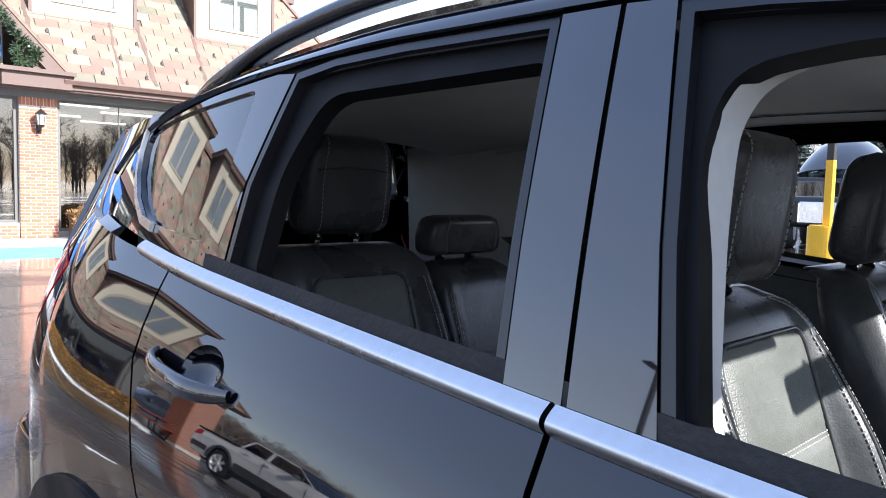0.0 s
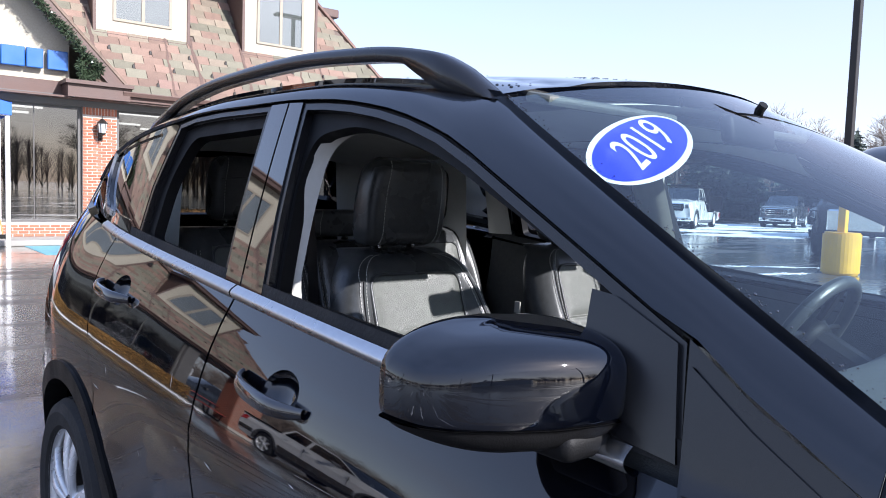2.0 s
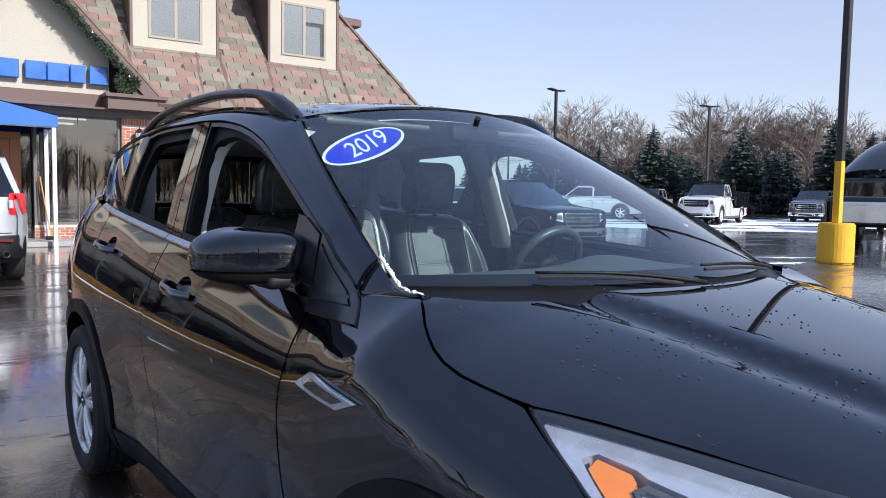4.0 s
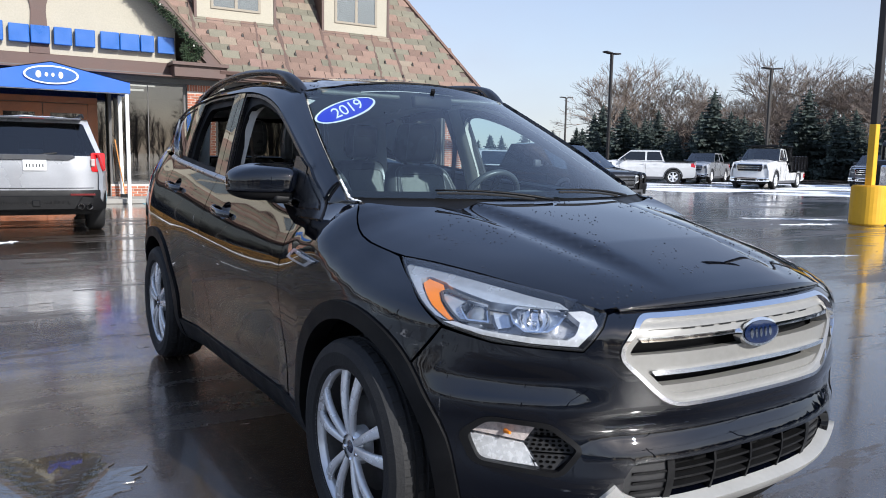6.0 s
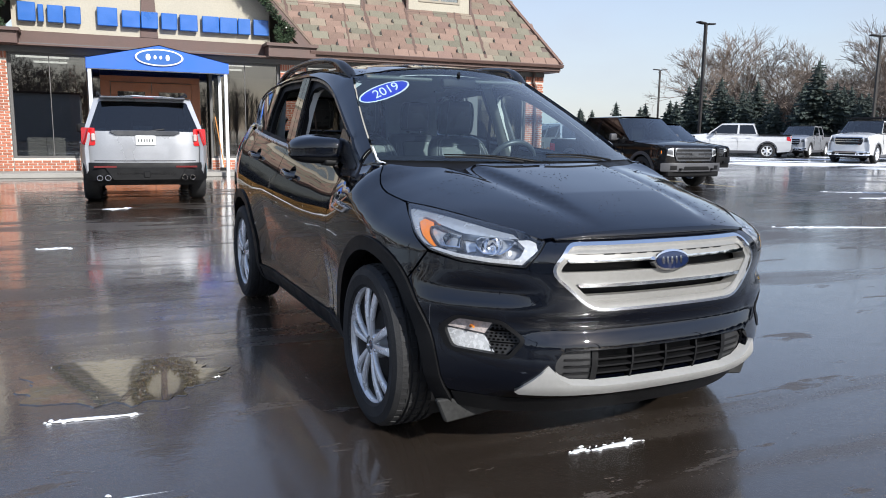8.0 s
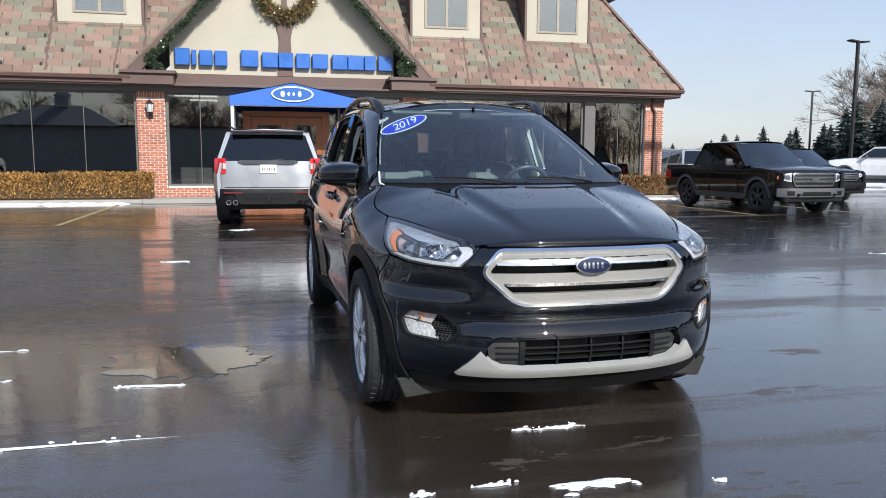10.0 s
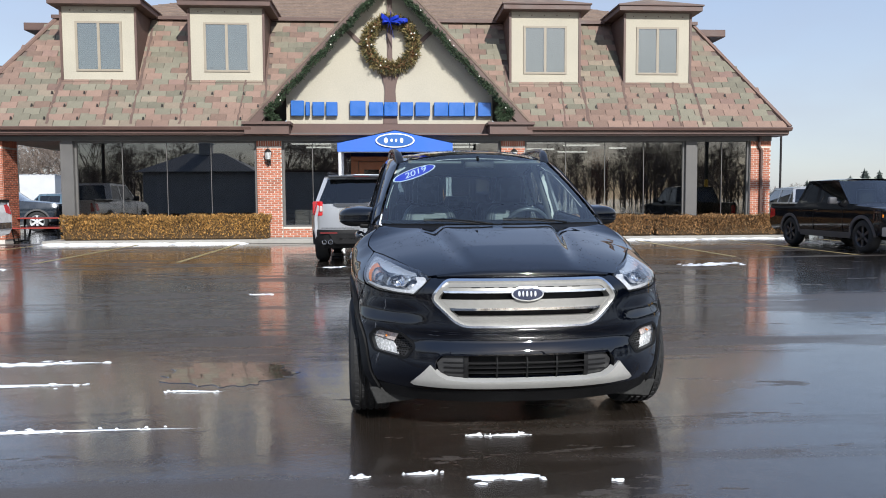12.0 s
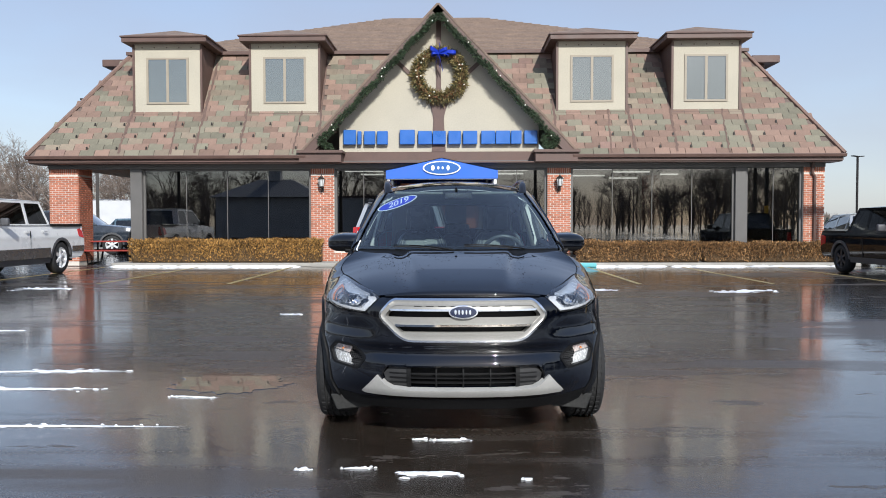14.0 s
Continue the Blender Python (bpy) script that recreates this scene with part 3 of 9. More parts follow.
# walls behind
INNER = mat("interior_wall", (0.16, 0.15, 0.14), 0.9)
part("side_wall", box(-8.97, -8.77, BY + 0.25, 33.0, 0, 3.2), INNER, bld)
part("side_wall", box(12.72, 12.92, BY + 0.66, 33.0, 0, 3.2), STUCCO, bld)
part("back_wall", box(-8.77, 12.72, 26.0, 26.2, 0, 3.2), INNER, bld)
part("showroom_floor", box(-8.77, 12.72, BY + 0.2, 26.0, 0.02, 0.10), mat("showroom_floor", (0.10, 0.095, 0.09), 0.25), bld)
part("showroom_ceiling", box(-12.0, 12.9, BY + 0.3, 33.0, 3.22, 3.30), mat("showroom_ceiling", (0.35, 0.34, 0.32), 0.9), bld)
PW = mat("porch_wood", (0.42, 0.33, 0.24), 0.7, 0, 0.2, 2.0, 40.0)
for k in range(9):
    part("porch_board", box(-11.5 + 0.28 * k, -11.23 + 0.28 * k, BY + 0.3, 30.0, 3.15, 3.21, 0.006), PW, bld)
TUBE = mat("ceiling_tube", (0.9, 0.9, 0.85), 0.5, emit=((1.0, 0.95, 0.85), 3.0))
for k, (x, y) in enumerate(((6.0, 19.2), (7.6, 20.6), (9.0, 22.0), (6.4, 22.6), (8.2, 24.2), (3.2, 19.6), (3.2, 21.4), (-1.8, 19.8), (-1.5, 21.6))):
    part("ceiling_light", box(x - 0.65, x + 0.65, y - 0.06, y + 0.06, 3.12, 3.17), TUBE, bld, "long ceiling strip light")
for x in (8.4, -0.9):
    p = part("interior_pillar", box(x - 0.33, x + 0.33, 21.0, 21.6, 0.1, 3.2), MORTAR, bld, "brick pillar inside the showroom")
    BRICK_JOBS.append((p, x - 0.33, x + 0.33, 0.12, 3.1, Matrix.Translation((0, 20.995, 0)), 0.0))

# steep roof: one slab of shingles a side, with hips
ROOFM = mat("roof_deck", (0.13, 0.10, 0.085), 0.9, 0, 0.3, 2.0)
XL, XR, TXL, TXR = -12.0, 13.25, -9.75, 11.10


def roof_point(s, t):
    """s along the eave in metres, t 0 at the eave, 1 at the top, on the front slope."""
    return Vector((s, EY + (TY - EY) * t, EZ + (TZ - EZ) * t))


deck = bmesh.new()
for loop in (((XL, EY, EZ), (-3.30, EY, EZ), (0.02, TY, TZ), (TXL, TY, TZ)), ((5.02, EY, EZ), (XR, EY, EZ), (TXR, TY, TZ), (1.70, TY, TZ)), ((XL, 36, EZ), (XL, EY, EZ), (TXL, TY, TZ), (TXL, 33.5, TZ)), ((XR, EY, EZ), (XR, 36, EZ), (TXR, 33.5, TZ), (TXR, TY, TZ))):
    deck.faces.new([deck.verts.new(v) for v in loop])
roofp = part("steep_roof", deck, ROOFM, bld, "steep roof of red, green and tan shingles")
SHING = [mat("shingle_red", (0.215, 0.143, 0.110), 0.9, 0, 0.25, 6.0, 70.0, bump=0.5, bscale=50.0, rnd=0.35), mat("shingle_green", (0.176, 0.163, 0.120), 0.9, 0, 0.25, 6.0, 70.0, bump=0.5, bscale=50.0, rnd=0.3), mat("shingle_tan", (0.215, 0.175, 0.130), 0.9, 0, 0.25, 6.0, 70.0, bump=0.5, bscale=50.0, rnd=0.3), mat("shingle_brown", (0.20, 0.130, 0.105), 0.9, 0, 0.25, 6.0, 70.0, bump=0.5, bscale=50.0, rnd=0.3)]
slope = math.atan2(TZ - EZ, TY - EY)
LEN = math.hypot(TZ - EZ, TY - EY)
SROW, SW = 0.235, 0.47
tile_meshes = []
for m_ in SHING:
    me = plain("shingle", box(-SW / 2 + 0.006, SW / 2 - 0.006, -0.016, 0.0, -0.01, SROW + 0.03, 0.004))
    me.materials.append(m_)
    tile_meshes.append(me)


def gable_in(x, y, z):
    return z < 8.0 - abs(x - 0.86) * 1.06 - 0.1 and -3.3 < x < 5.0


DORMERS = ((-9.02, -6.85), (-5.23, -3.02), (4.66, 6.84), (8.32, 10.43))
DY = 18.0


def pick(r, k, rnd):
    """Colours run together in patches of two or three, as on the real roof."""
    n = noise.noise(Vector((k * 0.55, r * 0.75, 3.1)))
    j = rnd.random()
    if n + (j - 0.5) * 0.7 > 0.12:
        return 0
    if n + (j - 0.5) * 0.7 < -0.16:
        return 1
    return 2 if j < 0.5 else (0 if j < 0.8 else 3)


def lay_shingles():
    rnd = random.Random(5)
    rows = int(LEN / SROW)
    count, rest = 0, {0: [], 1: [], 2: [], 3: []}
    for r in range(rows):
        t = r * SROW / LEN
        xl, xr = XL + (TXL - XL) * t, XR + (TXR - XR) * t
        x = XL + (0.0 if r % 2 else -SW / 2)
        k = 0
        while x < xr:
            cx = x + SW / 2
            x += SW
            k += 1
            if cx < xl + 0.12 or cx > xr - 0.12:
                continue
            p = roof_point(cx, t)
            if gable_in(cx, p.y, p.z + 0.3):
                continue
            if any(a - 0.02 < cx < b + 0.02 and 4.95 < p.z < 7.3 for a, b in DORMERS):
                continue
            m = Matrix.Translation(p + Vector((0, -0.012, 0.008 + rnd.uniform(-0.003, 0.004)))) @ Matrix.Rotation(slope - math.pi / 2, 4, "X") @ Matrix.Rotation(rnd.uniform(-0.008, 0.008), 4, "Y")
            c = pick(r, k + (r % 2) * 0.5, rnd)
            if count < 300:
                part("shingle", tile_meshes[c], None, roofp, at=m)
                count += 1
            else:
                rest[c].append(m)
    for c, ms in rest.items():
        verts, faces = [], []
        src = tile_meshes[c]
        base = [v.co.copy() for v in src.vertices]
        fs = [list(p.vertices) for p in src.polygons]
        for m in ms:
            o = len(verts)
            verts += [tuple(m @ v) for v in base]
            faces += [[i + o for i in f] for f in fs]
        me = bpy.data.meshes.new("shingle_rest")
        me.from_pydata(verts, [], faces)
        o2 = part("shingle_field", me, SHING_I[c], roofp)
        o2["kind"] = "stuff"
    return count


SHING_I = [mat("shingle_field_%d" % i, c, 0.9, 0, 0.25, 6.0, 70.0, bump=0.5, bscale=50.0, rnd=0.35, island=True) for i, c in enumerate(((0.215, 0.143, 0.110), (0.176, 0.163, 0.120), (0.215, 0.175, 0.130), (0.20, 0.130, 0.105)))]

# hip ridges, snow guards
for a, b in (((XL, EY, EZ), (TXL, TY, TZ)), ((XR, EY, EZ), (TXR, TY, TZ))):
    part("hip_ridge", tube([Vector(a) + Vector((0, -0.02, 0.03)), Vector(b) + Vector((0, -0.02, 0.03))], 0.07, 6), SHING[3], roofp)
guard = plain("snow_guard", prism([(-0.03, 0), (0.03, 0), (0.012, 0.09), (-0.012, 0.09)], 0.05))
guard.materials.append(POLE)
for r, t in enumerate((0.06, 0.17, 0.28)):
    x = XL + 0.9 + (r % 2) * 0.47
    while x < XR - 0.9:
        p = roof_point(x, t)
        if not gable_in(x, p.y, p.z + 0.5):
            part("snow_guard", guard, None, roofp, at=Matrix.Translation(p + Vector((0, -0.06, 0.0))))
        x += 0.94

# shallow upper roof
UP = mat("upper_shingle", (0.185, 0.135, 0.105), 0.92, 0, 0.35, 2.5, 14.0, bump=1.0, bscale=9.0)
up = bmesh.new()
uv = [up.verts.new(v) for v in ((TXL - 0.15, TY - 0.15, TZ), (TXR + 0.15, TY - 0.15, TZ), (TXR + 0.15, 33.6, TZ), (TXL - 0.15, 33.6, TZ), (-1.5, 26.6, 10.25), (2.5, 26.6, 10.25))]
for f in ((0, 1, 5, 4), (1, 2, 5), (2, 3, 4, 5), (3, 0, 4), (3, 2, 1, 0)):
    up.faces.new([uv[i] for i in f])
upr = part("upper_roof", up, UP, bld, "low-pitched brown shingle roof")
part("roof_curb", box(TXL - 0.16, TXR + 0.16, TY - 0.20, TY - 0.12, TZ - 0.05, TZ + 0.06), BROWN, upr)


# courses of the upper roof as thin proud strips
def course(k):
    t = k / 26
    z = TZ + (10.25 - TZ) * t + 0.012
    y = TY - 0.15 + (26.6 - TY + 0.15) * t
    return box(TXL + (-1.5 - TXL) * t, TXR + (2.5 - TXR) * t, y, y + 0.03, z - 0.03, z + 0.02)


for k in range(1, 26):
    part("shingle_course", course(k), UP, upr)

# entrance gable
AX, AZ, KS = 0.86, 8.03, 1.06
gb = new("entrance_gable")
gb["label"] = "cream stucco gable with brown timbers"
gb.parent = bld
wall = [(AX - 3.15, 3.30), (AX + 3.15, 3.30), (AX + 3.15, AZ - 3.15 * KS - 0.12), (AX, AZ - 0.15), (AX - 3.15, AZ - 3.15 * KS - 0.12)]
part("gable_wall", prism(wall, 0.25, Matrix.Translation((0, BY - 0.02, 0))), STUCCO, gb)
part("gable_band", box(AX - 3.15, AX + 3.15, BY - 0.06, BY + 0.1, 3.24, 3.58, 0.01), BROWN, gb)
part("gable_post", prism([(AX - 0.22, 3.58), (AX + 0.22, 3.58), (AX + 0.16, 4.6), (AX + 0.075, 5.2), (AX + 0.075, 7.7), (AX - 0.075, 7.7), (AX - 0.075, 5.2), (AX - 0.16, 4.6)], 0.06, Matrix.Translation((0, BY - 0.075, 0))), BROWN, gb)
for s in (-1, 1):
    arc = [(AX + s * (0.16 + 1.25 * t ** 1.8), 4.55 + 1.85 * t) for t in [k / 10 for k in range(11)]]
    arc2 = [(x - s * 0.13, z + 0.05) for x, z in reversed(arc)]
    part("gable_brace", prism(arc + arc2, 0.05, Matrix.Translation((0, BY - 0.068, 0))), BROWN, gb)
    # rake boards and roof slabs
    d = Vector((s * 1.0, 0, -KS)).normalized()
    n_ = Vector((s * KS, 0, 1.0)).normalized()
    L_ = 4.30 * math.hypot(1, KS)
    def slab(t0, t1, y0, y1, h0, h1):
        b = bmesh.new()
        vs = []
        for y in (y0, y1):
            for t, h in ((t0, h0), (t1, h0), (t1, h1), (t0, h1)):
                p = Vector((AX, y, AZ)) + d * t + n_ * h
                vs.append(b.verts.new(p))
        for f in ((0, 1, 2, 3), (7, 6, 5, 4), (0, 4, 5, 1), (1, 5, 6, 2), (2, 6, 7, 3), (3, 7, 4, 0)):
            b.faces.new([vs[i] for i in f])
        bmesh.ops.recalc_face_normals(b, faces=b.faces[:])
        return b
    part("rake_board", slab(0, L_, EY + 0.02, EY + 0.09, -0.26, 0.0), BROWN, gb)
    part("gable_roof", slab(-0.02, L_, EY, 21.5, 0.0, 0.06), UP, gb)
    part("gable_soffit", slab(0.05, L_, EY + 0.09, BY, -0.05, -0.01), BROWN, gb)


# roof dormers
def dormer(x0, x1):
    cx = (x0 + x1) / 2
    d = part("roof_dormer", box(x0, x1, DY, DY + 0.12, 4.86, 7.13), STUCCO, bld, "stucco dormer with a paired window")
    for xx0, xx1 in ((x0 - 0.05, x0 + 0.02), (x1 - 0.02, x1 + 0.05)):
        part("corner_board", box(xx0, xx1, DY - 0.03, DY + 0.10, 4.86, 7.1), BROWN, d)
    part("sill_board", box(x0 - 0.05, x1 + 0.05, DY - 0.06, DY + 0.08, 4.80, 4.88), BROWN, d)
    for s, x in ((-1, x0), (1, x1)):
        part("cheek", box(x - 0.03, x + 0.03, DY + 0.12, DY + 1.75, 5.0, 7.1), BROWN, d)
    # overhanging hipped cap
    e = 0.28
    part("cap_fascia", box(x0 - e, x1 + e, DY - 0.32, DY + 2.2, 7.13, 7.30, 0.01), BROWN, d)
    part("cap_drip", box(x0 - e - 0.04, x1 + e + 0.04, DY - 0.36, DY + 2.2, 7.28, 7.33, 0.008), BROWN, d)
    b = bmesh.new()
    vs = [b.verts.new(v) for v in ((x0 - e, DY - 0.34, 7.332), (x1 + e, DY - 0.34, 7.332), (x1 + e, DY + 2.2, 7.332), (x0 - e, DY + 2.2, 7.332), (cx - 0.06, DY + 0.85, 7.78), (cx + 0.06, DY + 2.2, 7.78))]
    for f in ((0, 1, 4), (1, 2, 5, 4), (3, 0, 4, 5)):
        b.faces.new([vs[i] for i in f])
    part("cap_roof", b, UP, d)
    w0, w1, z0, z1 = cx - 0.69, cx + 0.69, 5.20, 6.69
    wn_ = part("dormer_window", merge(box(w0, w0 + 0.07, DY - 0.03, DY + 0.03, z0, z1), box(w1 - 0.07, w1, DY - 0.03, DY + 0.03, z0, z1), box(w0 + 0.07, w1 - 0.07, DY - 0.03, DY + 0.03, z0, z0 + 0.06), box(w0 + 0.07, w1 - 0.07, DY - 0.03, DY + 0.03, z1 - 0.06, z1), box(cx - 0.04, cx + 0.04, DY - 0.03, DY + 0.03, z0 + 0.06, z1 - 0.06)), TANF, d, "tan framed window with sky-grey panes")
    for a, b2 in ((w0 + 0.07, cx - 0.04), (cx + 0.04, w1 - 0.07)):
        # added grey sheet behind plain glass, coloured like the sky it mirrors
        part("blind", box(a, b2, DY - 0.004, DY + 0.0, z0 + 0.06, z1 - 0.06), PANEBACK, wn_)
        g = part("pane", box(a, b2, DY - 0.016, DY - 0.010, z0 + 0.06, z1 - 0.06), DORMERG, wn_)
        g.visible_shadow = False
    for k in range(5):
        part("vent_stud", box(x0 + 0.25 + k * 0.4, x0 + 0.28 + k * 0.4, DY - 0.02, DY, 7.0, 7.03), BROWN, d)
    return d


TANF = mat("tan_frame", (0.30, 0.26, 0.20), 0.6)


# finely banded grey that paints the sky's reflection into the dormer panes
def pane_back_mat():
    m, nt, p, L = nodes_of("sky_grey_pane_back")
    tc = nt.nodes.new("ShaderNodeTexCoord")
    sp = nt.nodes.new("ShaderNodeSeparateXYZ")
    L.new(tc.outputs["Object"], sp.inputs[0])
    w = nt.nodes.new("ShaderNodeMath")
    w.operation = "PINGPONG"
    w.inputs[1].default_value = 0.03
    L.new(sp.outputs["Z"], w.inputs[0])
    r = nt.nodes.new("ShaderNodeMapRange")
    r.inputs["From Max"].default_value = 0.03
    r.inputs["To Min"].default_value, r.inputs["To Max"].default_value = 0.165, 0.205
    L.new(w.outputs[0], r.inputs["Value"])
    c = nt.nodes.new("ShaderNodeCombineXYZ")
    for i in range(3):
        L.new(r.outputs[0], c.inputs[i])
    L.new(c.outputs[0], p.inputs["Base Color"])
    p.inputs["Roughness"].default_value = 0.8
    return m


PANEBACK = pane_back_mat()


def streak(x, t0, t1, seed, w):
    """A dark run of water-stained flashing down the shingles, ragged at its sides."""
    rnd = random.Random(seed)
    b = bmesh.new()
    n = 26
    up = Vector((0, -math.sin(slope), math.cos(slope))) * 0.040
    L_, R_ = [], []
    dx = rnd.uniform(-0.12, 0.12)
    for i in range(n + 1):
        t = t0 + (t1 - t0) * i / n
        p = roof_point(x + dx * i / n + rnd.uniform(-0.02, 0.02), t) + up
        L_.append(b.verts.new(p - Vector((w * rnd.uniform(0.15, 0.7), 0, 0))))
        R_.append(b.verts.new(p + Vector((w * rnd.uniform(0.15, 0.7), 0, 0))))
    for i in range(n):
        b.faces.new((L_[i], R_[i], R_[i + 1], L_[i + 1]))
    bmesh.ops.delete(b, geom=[v for v in b.verts if not v.link_faces], context="VERTS")
    return b


STAIN = mat("stained_shingle", (0.125, 0.082, 0.066), 0.85, 0, 0.35, 3.0, 40.0, bump=0.4)
for k, x in enumerate([v for p in DORMERS for v in (p[0] - 0.12, p[1] + 0.10)]):
    part("water_stain", streak(x, 0.02, 0.90 if k % 2 else 0.55, 500 + k, 0.085), STAIN, roofp)
    if k % 2:
        part("water_stain", streak(x - 0.75, 0.01, 0.5, 520 + k, 0.06), STAIN, roofp)
for x0, x1 in DORMERS:
    dormer(x0, x1)
for s, x in ((-1, -10.6), (1, 12.05)):
    part("side_dormer_cap", box(min(x, x + s * 1.0), max(x, x + s * 1.0), 21.2, 24.2, 7.10, 7.36, 0.02), BROWN, bld)
    part("side_dormer", box(min(x - s * 0.6, x + s * 0.6), max(x - s * 0.6, x + s * 0.6), 21.6, 23.8, 4.9, 7.10), BROWN, bld)

# raised sign letters: plain blue bars of each letter's size
SIGNX = lambda c: -2.14 + (c - 228) * 0.00792
sign = thing("sign", "raised blue sign bars over the entrance", "sign", pose(0, 0, 0))
for c0, c1, tall in ((228, 278, 1), (284, 300, 0), (310, 355, 0), (362, 405, 0), (452, 512, 1), (525, 580, 0), (583, 635, 0), (645, 695, 0), (703, 760, 0), (775, 830, 0), (832, 890, 0), (893, 935, 0), (945, 997, 0)):
    x0, x1 = SIGNX(c0), SIGNX(c1)
    bar_ = part("sign_bar", box(x0, x1, BY - 0.20, BY - 0.08, 3.80, 4.26 if tall else 4.22, 0.02, 2), BLUE, sign)
    for xx in (x0 + 0.06, x1 - 0.06):
        part("stand_off", box(xx - 0.012, xx + 0.012, BY - 0.09, BY - 0.02, 4.0, 4.02), GREYTRIM, bar_)


# entrance awning
aw = thing("entrance_awning", "blue fabric entrance awning on white posts with an oval emblem", "awning", pose(0, 0, 0))
AWB = mat("awning_cloth", (0.03, 0.13, 0.56), 0.65, 0, 0.1, 1.5, 90.0, bump=0.2, bscale=300.0)
a0, a1, ay0, ay1 = -0.66, 2.63, 16.0, BY - 0.06
face = [(a0, 2.64), (a1, 2.64), (a1, 2.90), ((a0 + a1) / 2, 3.26), (a0, 2.90)]
part("awning_front", prism(face, 0.03, Matrix.Translation((0, ay0, 0))), AWB, aw)
for s in (0, 1):
    b = bmesh.new()
    xe = (a0, a1)[s]
    xm = (a0 + a1) / 2
    vs = [b.verts.new(v) for v in ((xe, ay0, 2.90), (xm, ay0, 3.26), (xm, ay1, 3.26), (xe, ay1, 2.90))]
    b.faces.new(vs)
    r = bmesh.ops.extrude_face_region(b, geom=b.faces[:])
    bmesh.ops.translate(b, verts=[v for v in r["geom"] if isinstance(v, bmesh.types.BMVert)], vec=(0, 0, -0.02))
    bmesh.ops.recalc_face_normals(b, faces=b.faces[:])
    part("awning_roof", b, AWB, aw)
    part("awning_side", box(xe - 0.015, xe + 0.015, ay0 + 0.03, ay1, 2.64, 2.90), AWB, aw)
for x in (a0 + 0.06, a1 - 0.06):
    for y in (ay0 + 0.08, ay1 - 0.25):
        part("awning_post", box(x - 0.04, x + 0.04, y - 0.04, y + 0.04, 0.0 if y < 16.3 else 0.12, 2.66, 0.006), WHITE, aw)
part("awning_rail", box(a0 + 0.1, a1 - 0.1, ay0 + 0.05, ay0 + 0.10, 2.62, 2.67), WHITE, aw)


# ---- the black crossover ----
# its own frame: x across, y rearwards from the front axle, z up
YC, A0, PN = 0.15, 1.40, 2.7
c_wb = curve((0.16, 0.26, 0.36, 0.50, 0.65, 0.80, 1.0, 1.3), (0.79, 0.858, 0.886, 0.893, 0.902, 0.904, 0.90, 0.895))
c_yf = curve((0.16, 0.26, 0.34, 0.42, 0.52, 0.65, 0.78, 0.86, 1.0), (-0.66, -0.735, -0.80, -0.815, -0.80, -0.80, -0.79, -0.765, -0.70))
c_zs = curve((-0.8, -0.6, -0.35, -0.1, 0.1, 0.28, 0.42, 0.62, 1.0, 1.73, 2.6, 3.0, 3.6), (0.875, 0.885, 0.908, 0.95, 1.02, 1.084, 1.08, 1.06, 1.078, 1.13, 1.212, 1.258, 1.28))
c_R = curve((-0.8, -0.3, 0.0, 0.28, 0.45, 0.62, 1.0, 2.0, 3.0, 3.6), (0.06, 0.11, 0.14, 0.172, 0.13, 0.112, 0.112, 0.112, 0.13, 0.13))
c_h = curve((-0.8, 0.0, 0.25, 0.6, 1.2, 3.0, 3.6), (0.07, 0.14, 0.16, 0.29, 0.36, 0.36, 0.34))
c_line = curve((0.3, 0.9, 1.7, 2.6, 3.2), (0.86, 0.90, 0.965, 1.04, 1.06))


def bump_of(v, w):
    return math.exp(-(v / w) ** 2)


def rear_f(y):
    t = (y - 2.75) / 0.90
    return 1.0 if t <= 0 else max(0.02, 1 - min(t, 0.9999) ** 2.6) ** (1 / 2.6)


